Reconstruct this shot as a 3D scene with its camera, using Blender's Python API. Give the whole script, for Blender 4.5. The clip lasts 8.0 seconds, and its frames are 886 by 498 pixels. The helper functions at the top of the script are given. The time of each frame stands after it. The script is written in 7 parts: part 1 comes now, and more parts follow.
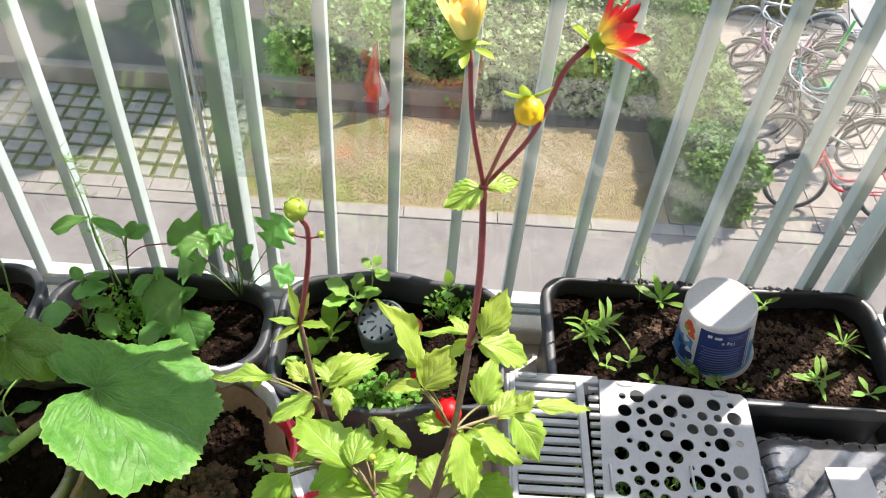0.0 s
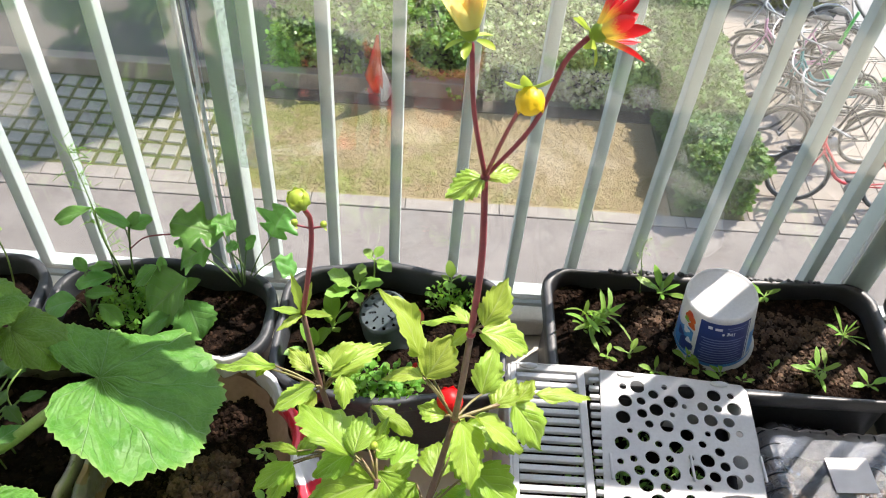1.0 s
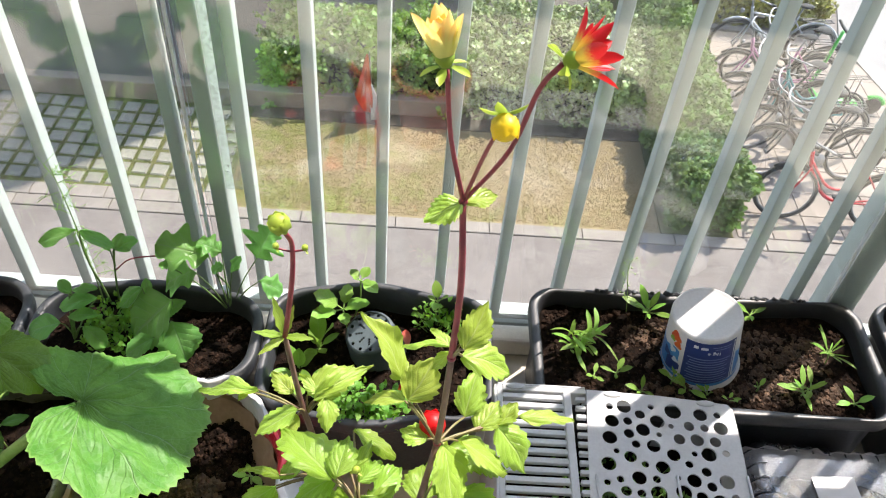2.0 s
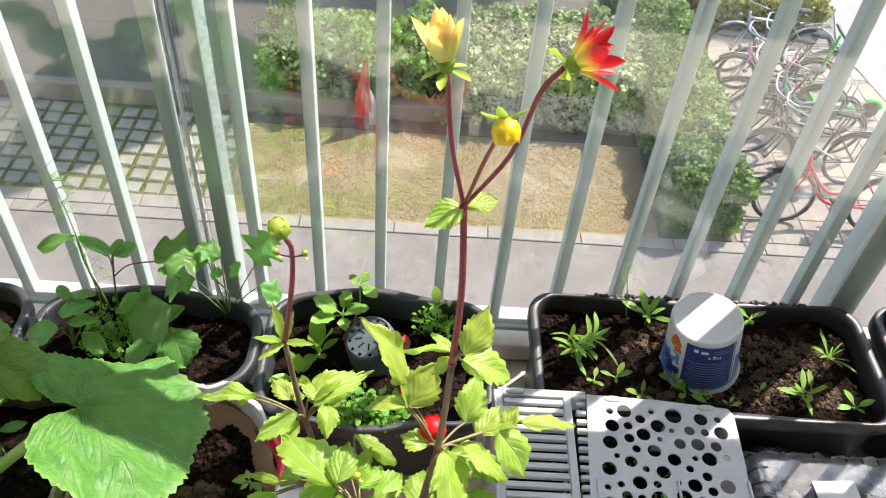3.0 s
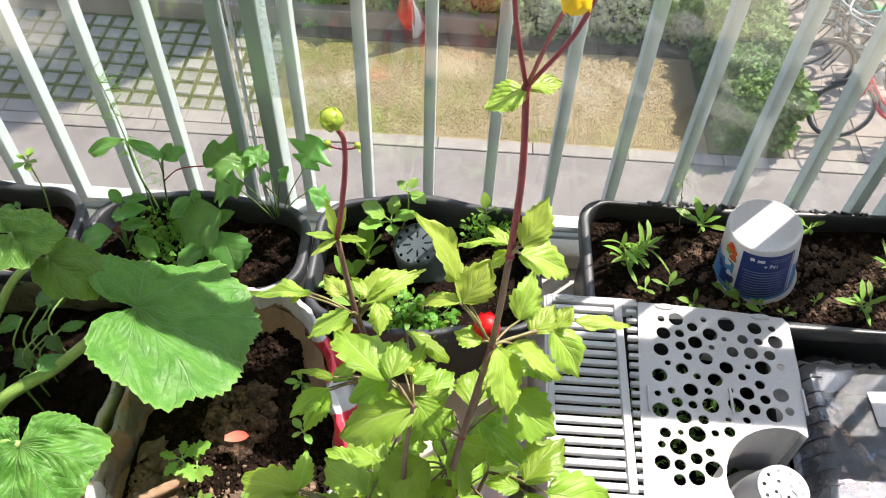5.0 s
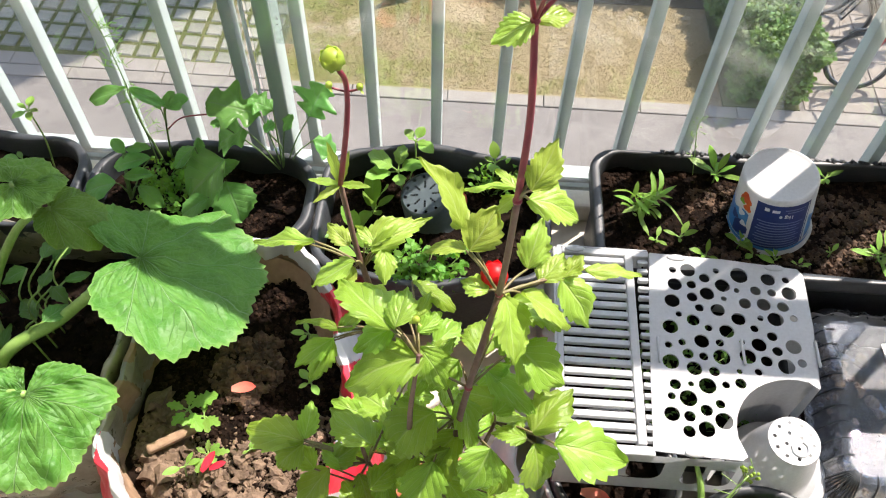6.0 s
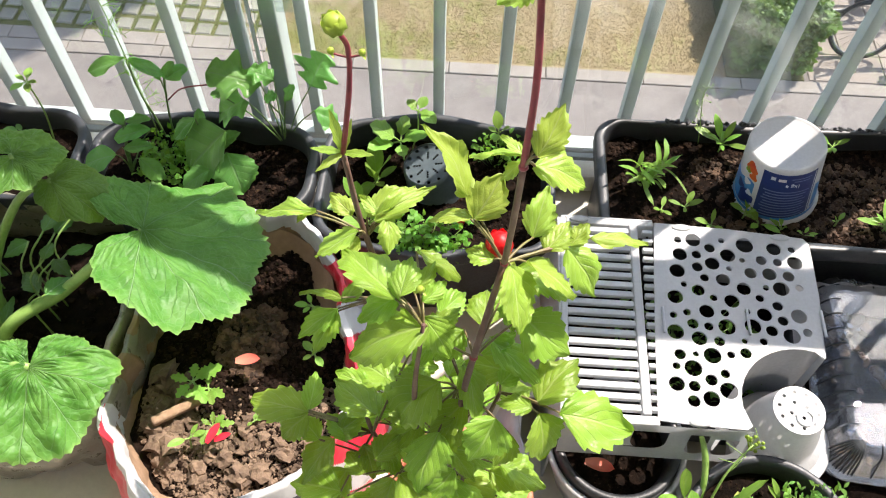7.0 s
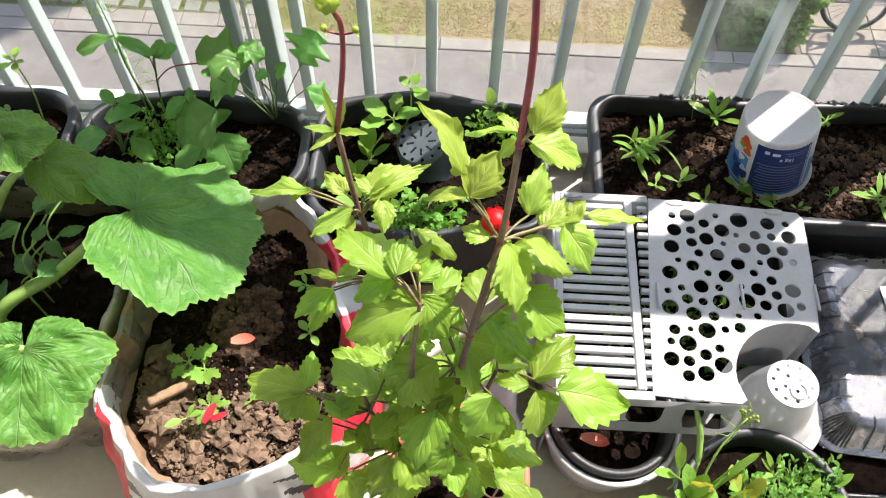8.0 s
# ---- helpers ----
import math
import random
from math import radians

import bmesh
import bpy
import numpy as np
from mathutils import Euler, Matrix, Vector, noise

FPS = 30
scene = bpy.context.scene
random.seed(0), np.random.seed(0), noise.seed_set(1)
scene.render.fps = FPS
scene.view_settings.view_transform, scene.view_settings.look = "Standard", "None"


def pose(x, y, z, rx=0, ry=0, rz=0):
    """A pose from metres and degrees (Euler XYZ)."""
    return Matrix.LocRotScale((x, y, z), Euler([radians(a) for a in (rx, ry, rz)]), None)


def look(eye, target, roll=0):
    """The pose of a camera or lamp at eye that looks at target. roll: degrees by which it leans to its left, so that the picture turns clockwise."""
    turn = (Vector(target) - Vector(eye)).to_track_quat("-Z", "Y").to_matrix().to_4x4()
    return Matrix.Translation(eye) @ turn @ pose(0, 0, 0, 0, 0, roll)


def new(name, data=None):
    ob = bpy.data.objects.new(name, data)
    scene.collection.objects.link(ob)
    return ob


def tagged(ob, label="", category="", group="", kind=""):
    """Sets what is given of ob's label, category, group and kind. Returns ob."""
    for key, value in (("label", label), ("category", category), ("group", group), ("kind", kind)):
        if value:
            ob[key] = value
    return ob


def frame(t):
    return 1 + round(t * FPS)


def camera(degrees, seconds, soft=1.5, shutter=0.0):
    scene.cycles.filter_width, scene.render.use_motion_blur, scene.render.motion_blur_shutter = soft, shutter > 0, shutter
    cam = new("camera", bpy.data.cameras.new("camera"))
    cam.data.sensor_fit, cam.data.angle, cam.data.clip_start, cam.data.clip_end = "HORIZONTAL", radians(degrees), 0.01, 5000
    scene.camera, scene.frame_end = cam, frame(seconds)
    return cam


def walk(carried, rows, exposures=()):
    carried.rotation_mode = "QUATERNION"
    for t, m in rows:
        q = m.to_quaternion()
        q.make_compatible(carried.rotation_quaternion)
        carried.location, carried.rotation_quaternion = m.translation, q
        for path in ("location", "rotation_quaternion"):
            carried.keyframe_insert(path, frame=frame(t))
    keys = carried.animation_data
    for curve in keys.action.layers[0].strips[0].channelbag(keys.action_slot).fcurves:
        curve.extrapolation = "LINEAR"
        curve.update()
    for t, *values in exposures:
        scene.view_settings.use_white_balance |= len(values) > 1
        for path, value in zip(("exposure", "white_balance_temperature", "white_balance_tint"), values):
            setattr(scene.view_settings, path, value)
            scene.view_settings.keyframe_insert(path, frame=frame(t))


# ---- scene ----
cam = camera(56.6, 8.0, 1.1)
PATH = [
    (0, (0.059, -1.011, 1.319), (0.102, 0.36, -0.137), 5.0),
    (0.5, (0.057, -1.016, 1.318), (0.096, 0.34, -0.152), 4.9),
    (1, (0.059, -1.016, 1.322), (0.099, 0.34, -0.147), 5.0),
    (1.5, (0.064, -1.015, 1.326), (0.11, 0.347, -0.139), 5.0),
    (2, (0.067, -1.013, 1.326), (0.126, 0.375, -0.112), 5.3),
    (3.5, (0.065, -1.012, 1.322), (0.127, 0.385, -0.107), 5.2),
    (4, (0.063, -1.012, 1.317), (0.095, 0.352, -0.145), 4.3),
    (4.5, (0.055, -1.018, 1.308), (0.049, 0.286, -0.209), 3.3),
    (6, (0.06, -1.008, 1.276), (0.013, 0.147, -0.356), 1.8),
    (6.5, (0.058, -1.008, 1.27), (0.008, 0.121, -0.38), 1.6),
    (7, (0.058, -1.007, 1.267), (0.01, 0.095, -0.401), 1.4),
    (7.5, (0.056, -1.005, 1.266), (0.019, 0.069, -0.42), 1.5),
    (8, (0.055, -1.005, 1.266), (0.028, 0.051, -0.432), 1.7),
]
walk(cam, [(t, look(eye, target, roll)) for t, eye, target, roll in PATH])

# ---- world, sun and exposure ----
SUN_EL = radians(55)
SUN_AZ = math.atan2(0.75, 0.66)
TO_SUN = Vector((math.sin(SUN_AZ) * math.cos(SUN_EL), math.cos(SUN_AZ) * math.cos(SUN_EL), math.sin(SUN_EL)))
world = bpy.data.worlds.new("sky")
world.use_nodes = True
scene.world = world
sky = world.node_tree.nodes.new("ShaderNodeTexSky")
sky.sky_type = "NISHITA"
sky.sun_disc = False
sky.sun_elevation, sky.sun_rotation = SUN_EL, SUN_AZ
world.node_tree.links.new(sky.outputs[0], world.node_tree.nodes["Background"].inputs[0])
world.node_tree.nodes["Background"].inputs[1].default_value = 0.15
sun_data = bpy.data.lights.new("sun", "SUN")
sun_data.energy, sun_data.angle, sun_data.color = 2.62, radians(0.53), (1.0, 0.93, 0.87)
sun = new("sun", sun_data)
sun.matrix_world = look(TO_SUN * 30, (0, 0, 0))
scene.view_settings.exposure = 2.06
scene.view_settings.use_white_balance = True
scene.view_settings.white_balance_temperature = 6820
scene.view_settings.white_balance_tint = 12


# ---- materials ----
def tree(name):
    m = bpy.data.materials.new(name)
    m.use_nodes = True
    nt = m.node_tree
    return m, nt, nt.nodes["Principled BSDF"], nt.nodes["Material Output"]


def put(nt, kind, **values):
    n = nt.nodes.new(kind)
    for key, value in values.items():
        n.inputs[key.replace("_", " ")].default_value = value
    return n


def math_node(nt, op, a, b=0.0, clamp=False):
    n = nt.nodes.new("ShaderNodeMath")
    n.operation, n.use_clamp = op, clamp
    for i, v in enumerate((a, b)):
        if isinstance(v, (int, float)):
            n.inputs[i].default_value = v
        else:
            nt.links.new(v, n.inputs[i])
    return n.outputs[0]


def mix_colour(nt, fac, a, b, blend="MIX"):
    n = nt.nodes.new("ShaderNodeMix")
    n.data_type, n.blend_type = "RGBA", blend
    for i, v in ((0, fac), (6, a), (7, b)):
        if isinstance(v, (int, float)):
            n.inputs[i].default_value = v
        elif isinstance(v, tuple):
            n.inputs[i].default_value = (*v, 1)
        else:
            nt.links.new(v, n.inputs[i])
    return n.outputs[2]


def ramp(nt, value, lo, hi):
    n = nt.nodes.new("ShaderNodeMapRange")
    n.inputs[1].default_value, n.inputs[2].default_value = lo, hi
    nt.links.new(value, n.inputs[0])
    return n.outputs[0]


def noise_of(nt, scale, detail=5.0, rough=0.55, where=None, stretch=None):
    n = put(nt, "ShaderNodeTexNoise", Scale=scale, Detail=detail, Roughness=rough)
    co = where
    if co is None:
        co = nt.nodes.new("ShaderNodeTexCoord").outputs["Object"]
    if stretch:
        mp = nt.nodes.new("ShaderNodeMapping")
        mp.inputs["Scale"].default_value = stretch
        nt.links.new(co, mp.inputs[0])
        co = mp.outputs[0]
    nt.links.new(co, n.inputs["Vector"])
    return n.outputs[0]


def bumped(nt, bsdf, height, strength, distance=0.002):
    b = put(nt, "ShaderNodeBump", Strength=strength, Distance=distance)
    nt.links.new(height, b.inputs["Height"])
    nt.links.new(b.outputs[0], bsdf.inputs["Normal"])


def surface(name, c1, c2, scale=12.0, rough=0.5, bump=0.2, fine=120.0, metal=0.0, spread=(0.35, 0.65), vary=0.0, stain=None, stain_at=(0.6, 0.75), island=False, sheer=0.0):
    """A two-scale surface: broad patches of two colours, a fine grain with relief, and optional stains."""
    m, nt, bsdf, out = tree(name)
    broad = ramp(nt, noise_of(nt, scale), *spread)
    grain = noise_of(nt, fine, 4.0)
    col = mix_colour(nt, broad, c1, c2)
    col = mix_colour(nt, math_node(nt, "MULTIPLY", ramp(nt, grain, 0.3, 0.7), 0.35), col, tuple(x * 0.72 for x in c1))
    if stain:
        col = mix_colour(nt, ramp(nt, noise_of(nt, scale * 2.7, 7.0, 0.65), *stain_at), col, stain)
    if vary:
        if island:
            rnd = nt.nodes.new("ShaderNodeNewGeometry").outputs["Random Per Island"]
        else:
            rnd = nt.nodes.new("ShaderNodeObjectInfo").outputs["Random"]
        hsv = nt.nodes.new("ShaderNodeHueSaturation")
        nt.links.new(math_node(nt, "ADD", math_node(nt, "MULTIPLY", rnd, vary * 2), 1 - vary), hsv.inputs["Value"])
        nt.links.new(col, hsv.inputs["Color"])
        col = hsv.outputs[0]
    nt.links.new(col, bsdf.inputs["Base Color"])
    nt.links.new(math_node(nt, "ADD", math_node(nt, "MULTIPLY", grain, 0.25), rough - 0.12, True), bsdf.inputs["Roughness"])
    bsdf.inputs["Metallic"].default_value = metal
    if bump:
        bumped(nt, bsdf, grain, bump)
    if sheer:
        tr = nt.nodes.new("ShaderNodeBsdfTranslucent")
        nt.links.new(col, tr.inputs[0])
        mx = nt.nodes.new("ShaderNodeMixShader")
        mx.inputs[0].default_value = sheer
        nt.links.new(bsdf.outputs[0], mx.inputs[1])
        nt.links.new(tr.outputs[0], mx.inputs[2])
        nt.links.new(mx.outputs[0], out.inputs[0])
    return m


def leafy(name, top, pale, vein, through_light=0.45, count=7.0, slant=0.6, rough=0.42, radial=False, island=False, vary=0.16, glow=None, bump=0.5, deep=0.0015, cell=180.0, net=0.0, edge=None, shine=0.45):
    """A leaf: lamina with midrib, side veins and a fine net of veinlets by its own UV, thin enough to let light through."""
    m, nt, bsdf, out = tree(name)
    uv = nt.nodes.new("ShaderNodeUVMap").outputs[0]
    sep = nt.nodes.new("ShaderNodeSeparateXYZ")
    nt.links.new(uv, sep.inputs[0])
    u, v = sep.outputs[0], sep.outputs[1]
    wander = math_node(nt, "MULTIPLY", math_node(nt, "SUBTRACT", noise_of(nt, 60.0, 3.0), 0.5), 0.10)
    if radial:
        ray = math_node(nt, "ABSOLUTE", math_node(nt, "SUBTRACT", math_node(nt, "FRACT", math_node(nt, "MULTIPLY", u, count)), 0.5))
        main = ramp(nt, math_node(nt, "MULTIPLY", ray, math_node(nt, "ADD", v, 0.06)), 0.014, 0.005)
        run = math_node(nt, "SUBTRACT", math_node(nt, "MULTIPLY", v, 5.0), math_node(nt, "MULTIPLY", ray, 4.2))
        side = math_node(nt, "FRACT", math_node(nt, "ADD", run, wander))
        lateral = ramp(nt, math_node(nt, "ABSOLUTE", math_node(nt, "SUBTRACT", side, 0.5)), 0.055, 0.01)
    else:
        across = math_node(nt, "MULTIPLY", math_node(nt, "ABSOLUTE", math_node(nt, "SUBTRACT", u, 0.5)), 2.0)
        main = ramp(nt, across, 0.065, 0.02)
        run = math_node(nt, "MULTIPLY", math_node(nt, "SUBTRACT", v, math_node(nt, "MULTIPLY", across, slant * 0.45)), count)
        side = math_node(nt, "FRACT", math_node(nt, "ADD", run, math_node(nt, "MULTIPLY", wander, 0.8)))
        lateral = ramp(nt, math_node(nt, "ABSOLUTE", math_node(nt, "SUBTRACT", side, 0.5)), 0.060, 0.012)
    veins = math_node(nt, "MAXIMUM", main, math_node(nt, "MULTIPLY", lateral, 0.34 if radial else 0.7))
    blot = ramp(nt, noise_of(nt, 35.0, 5.0), 0.35, 0.7)
    col = mix_colour(nt, blot, top, pale)
    cells = put(nt, "ShaderNodeTexVoronoi", Scale=cell)
    cells.feature = "DISTANCE_TO_EDGE"
    nt.links.new(nt.nodes.new("ShaderNodeTexCoord").outputs["Object"], cells.inputs["Vector"])
    mesh_lines = ramp(nt, cells.outputs[0], 0.10, 0.02)
    if net:
        col = mix_colour(nt, math_node(nt, "MULTIPLY", mesh_lines, net), col, vein)
    col = mix_colour(nt, math_node(nt, "MULTIPLY", veins, 0.75), col, vein)
    if edge:
        col = mix_colour(nt, math_node(nt, "MULTIPLY", ramp(nt, v, 0.95, 1.0), 0.6), col, edge)
    info = nt.nodes.new("ShaderNodeNewGeometry").outputs["Random Per Island"] if island else nt.nodes.new("ShaderNodeObjectInfo").outputs["Random"]
    hsv = nt.nodes.new("ShaderNodeHueSaturation")
    nt.links.new(math_node(nt, "ADD", math_node(nt, "MULTIPLY", info, 2 * vary), 1 - vary), hsv.inputs["Value"])
    nt.links.new(math_node(nt, "ADD", math_node(nt, "MULTIPLY", info, 0.03), 0.485), hsv.inputs["Hue"])
    nt.links.new(col, hsv.inputs["Color"])
    col = hsv.outputs[0]
    nt.links.new(col, bsdf.inputs["Base Color"])
    nt.links.new(math_node(nt, "ADD", math_node(nt, "MULTIPLY", blot, 0.14), rough - 0.07), bsdf.inputs["Roughness"])
    bsdf.inputs["Specular IOR Level"].default_value = shine
    swell = math_node(nt, "MULTIPLY", math_node(nt, "ABSOLUTE", math_node(nt, "SUBTRACT", side, 0.5)), 0.8)
    puff = math_node(nt, "MULTIPLY", ramp(nt, cells.outputs[0], 0.0, 0.28), 0.14)
    bumped(nt, bsdf, math_node(nt, "SUBTRACT", math_node(nt, "ADD", puff, swell), veins), bump, deep)
    tr = nt.nodes.new("ShaderNodeBsdfTranslucent")
    if glow is None:
        glow = (min(1, top[0] * 2.6), min(1, top[1] * 1.9), top[2] * 0.7)
    lit = mix_colour(nt, 0.65, hsv.outputs[0], glow)
    lit = mix_colour(nt, math_node(nt, "MULTIPLY", veins, 0.5), lit, top)
    nt.links.new(lit, tr.inputs[0])
    mx = nt.nodes.new("ShaderNodeMixShader")
    mx.inputs[0].default_value = through_light
    nt.links.new(bsdf.outputs[0], mx.inputs[1])
    nt.links.new(tr.outputs[0], mx.inputs[2])
    nt.links.new(mx.outputs[0], out.inputs[0])
    return m


def two_tone(name, low, high, at=(0.3, 0.8), through_light=0.4, rough=0.45):
    """A petal that turns from one colour at its base to another at its tip."""
    m, nt, bsdf, out = tree(name)
    sep = nt.nodes.new("ShaderNodeSeparateXYZ")
    nt.links.new(nt.nodes.new("ShaderNodeUVMap").outputs[0], sep.inputs[0])
    streak = noise_of(nt, 9.0, 3.0, 0.6, nt.nodes.new("ShaderNodeUVMap").outputs[0], (6, 1, 1))
    f = ramp(nt, math_node(nt, "ADD", sep.outputs[1], math_node(nt, "MULTIPLY", math_node(nt, "SUBTRACT", streak, 0.5), 0.6)), *at)
    col = mix_colour(nt, f, low, high)
    nt.links.new(col, bsdf.inputs["Base Color"])
    bsdf.inputs["Roughness"].default_value = rough
    tr = nt.nodes.new("ShaderNodeBsdfTranslucent")
    nt.links.new(col, tr.inputs[0])
    mx = nt.nodes.new("ShaderNodeMixShader")
    mx.inputs[0].default_value = through_light
    nt.links.new(bsdf.outputs[0], mx.inputs[1])
    nt.links.new(tr.outputs[0], mx.inputs[2])
    nt.links.new(mx.outputs[0], out.inputs[0])
    return m


def clear(name, tint, gloss=1.0, dust_glare=0.05, dust_glare_colour=(0.8, 0.8, 0.78), ior=1.5, streak=(6, 6, 1.5), scale=3.0, rough=0.02, top_dust_glare=0.12, spread=(0.35, 0.75), spots=(260.0, 0.62, 0.72, None), white=0.0):
    """Thin clear sheet: see-through, with Fresnel gloss and a film for dust, dried drops and painted sky glare."""
    m, nt, bsdf, out = tree(name)
    nt.nodes.remove(bsdf)
    see = nt.nodes.new("ShaderNodeBsdfTransparent")
    see.inputs[0].default_value = (*tint, 1)
    shine = nt.nodes.new("ShaderNodeBsdfGlossy")
    shine.distribution = "BECKMANN"
    shine.inputs["Roughness"].default_value = rough
    lw = put(nt, "ShaderNodeLayerWeight", Blend=0.5)
    mx = nt.nodes.new("ShaderNodeMixShader")
    edge = math_node(nt, "POWER", lw.outputs["Facing"], 5.0)
    nt.links.new(math_node(nt, "MULTIPLY", math_node(nt, "ADD", edge, ((ior - 1) / (ior + 1)) ** 2), gloss, True), mx.inputs[0])
    nt.links.new(see.outputs[0], mx.inputs[1])
    nt.links.new(shine.outputs[0], mx.inputs[2])
    film = nt.nodes.new("ShaderNodeBsdfTranslucent")
    film.inputs[0].default_value = (*dust_glare_colour, 1)
    smear = ramp(nt, noise_of(nt, scale, 6.0, 0.6, None, streak), *spread)
    dots = ramp(nt, noise_of(nt, spots[0], 2.0), spots[1], spots[2])
    amount = math_node(nt, "ADD", math_node(nt, "MULTIPLY", smear, top_dust_glare), math_node(nt, "MULTIPLY", dots, dust_glare if spots[3] is None else spots[3]))
    amount = math_node(nt, "ADD", amount, dust_glare, True)
    filmed = nt.nodes.new("ShaderNodeMixShader")
    nt.links.new(amount, filmed.inputs[0])
    nt.links.new(mx.outputs[0], filmed.inputs[1])
    back = nt.nodes.new("ShaderNodeBsdfDiffuse")
    back.inputs[0].default_value = (*dust_glare_colour, 1)
    both = nt.nodes.new("ShaderNodeMixShader")
    both.inputs[0].default_value = white
    nt.links.new(film.outputs[0], both.inputs[1])
    nt.links.new(back.outputs[0], both.inputs[2])
    nt.links.new(both.outputs[0], filmed.inputs[2])
    nt.links.new(filmed.outputs[0], out.inputs[0])
    return m


PAINT = surface("pale_grey_paint", (0.46, 0.505, 0.485), (0.41, 0.455, 0.435), 5, 0.42, 0.05, 300, stain=(0.40, 0.42, 0.38), stain_at=(0.66, 0.85))
GLASS = clear("balustrade_glass", (0.955, 0.98, 0.97), 2.1, 0.003, top_dust_glare=0.04, spread=(0.48, 0.82))
SPOTTED_GLASS = clear("spotted_glass", (0.90, 0.93, 0.92), 1.2, 0.06, top_dust_glare=0.03, spread=(0.4, 0.8), spots=(150.0, 0.52, 0.62, 0.20))
PALE_EDGE = surface("pale_edge", (0.74, 0.79, 0.81), (0.80, 0.84, 0.85), 6, 0.2, 0.05, 200, sheer=0.5)
# The bluish film here paints the sky's milky reflection onto the box.
CLEAR_PLASTIC = clear("clear_plastic", (0.90, 0.92, 0.94), 3.4, 0.09, (0.52, 0.61, 0.78), 1.49, (3, 3, 3), 9.0, 0.008, 0.24, (0.38, 0.66), white=0.55)
GROOVE_SHADE = surface("groove_shade", (0.05, 0.055, 0.06), (0.10, 0.108, 0.116), 40, 0.14, 0.05, 200, sheer=0.35)
CONCRETE = surface("balcony_concrete", (0.60, 0.56, 0.48), (0.52, 0.485, 0.41), 6, 0.8, 0.35, 90, stain=(0.28, 0.25, 0.2), stain_at=(0.62, 0.8))
PLASTER = surface("wall_plaster", (0.72, 0.70, 0.65), (0.66, 0.64, 0.58), 3, 0.85, 0.3, 140)
BLACK_PLASTIC = surface("charcoal_plastic", (0.022, 0.024, 0.027), (0.032, 0.034, 0.038), 9, 0.42, 0.12, 240, stain=(0.11, 0.095, 0.075), stain_at=(0.66, 0.85))
GREY_PLASTIC = surface("slate_plastic", (0.028, 0.032, 0.038), (0.045, 0.050, 0.058), 7, 0.5, 0.12, 220, stain=(0.2, 0.19, 0.17), stain_at=(0.64, 0.82))
NET_PLASTIC = surface("blue_grey_plastic", (0.058, 0.078, 0.088), (0.085, 0.11, 0.12), 20, 0.45, 0.08, 240)
WHITE_PLASTIC = surface("white_plastic", (0.675, 0.685, 0.70), (0.63, 0.64, 0.655), 8, 0.38, 0.04, 200, stain=(0.55, 0.50, 0.42), stain_at=(0.66, 0.86), sheer=0.42)
TERRACOTTA = surface("terracotta_plastic", (0.55, 0.17, 0.09), (0.46, 0.13, 0.07), 14, 0.6, 0.12, 160)
SOIL = surface("potting_soil", (0.005, 0.0033, 0.0024), (0.016, 0.0095, 0.0065), 70, 0.95, 1.0, 240, spread=(0.42, 0.62), stain=(0.05, 0.031, 0.021), stain_at=(0.68, 0.74))
CRUMB = surface("soil_crumb", (0.006, 0.0038, 0.0028), (0.034, 0.020, 0.0135), 60, 0.95, 0.8, 260, vary=0.45, island=True)
for earth in (SOIL, CRUMB):
    earth.node_tree.nodes["Principled BSDF"].inputs["Specular IOR Level"].default_value = 0.08
DRY_CRUMB = surface("dry_soil_crumb", (0.110, 0.072, 0.048), (0.215, 0.146, 0.098), 60, 0.95, 0.8, 260, vary=0.3, island=True)
CLUMP = surface("soil_clump", (0.035, 0.020, 0.012), (0.105, 0.062, 0.037), 55, 0.95, 0.9, 260, vary=0.5, island=True)
BARK = surface("wood_chip", (0.23, 0.145, 0.09), (0.33, 0.22, 0.14), 40, 0.9, 0.6, 200)
BROWN_PAPER = surface("brown_paper", (0.235, 0.145, 0.09), (0.31, 0.20, 0.128), 25, 0.8, 0.5, 90)
FOIL = surface("foil_film", (0.20, 0.18, 0.14), (0.33, 0.30, 0.24), 24, 0.30, 1.0, 60, metal=0.35)
BAG_WHITE = surface("white_film", (0.52, 0.52, 0.53), (0.46, 0.46, 0.47), 20, 0.35, 0.4, 50)
BAG_RED = surface("red_print", (0.62, 0.03, 0.055), (0.52, 0.02, 0.04), 20, 0.35, 0.4, 50)
BAG_BLACK = surface("black_print", (0.02, 0.02, 0.023), (0.035, 0.035, 0.04), 20, 0.35, 0.4, 50)
DAHLIA_LEAF = leafy("young_dahlia_leaf", (0.230, 0.360, 0.044), (0.305, 0.435, 0.070), (0.45, 0.56, 0.20), 0.36, 5, 1.3, 0.38, glow=(0.52, 0.74, 0.07), vary=0.14, bump=0.55, deep=0.0016, cell=420.0, net=0.10)
MATURE_LEAF = leafy("dahlia_leaf", (0.170, 0.312, 0.032), (0.240, 0.388, 0.050), (0.38, 0.52, 0.16), 0.38, 5, 1.3, 0.38, glow=(0.44, 0.70, 0.05), vary=0.24, bump=0.6, deep=0.0018, cell=420.0, net=0.10)
SQUASH_LEAF = leafy("squash_leaf", (0.058, 0.172, 0.024), (0.112, 0.248, 0.046), (0.27, 0.42, 0.18), 0.34, 9, radial=True, rough=0.50, glow=(0.34, 0.64, 0.05), vary=0.12, bump=0.9, deep=0.0026, cell=110.0, net=0.16, edge=(0.22, 0.34, 0.09), shine=0.30)
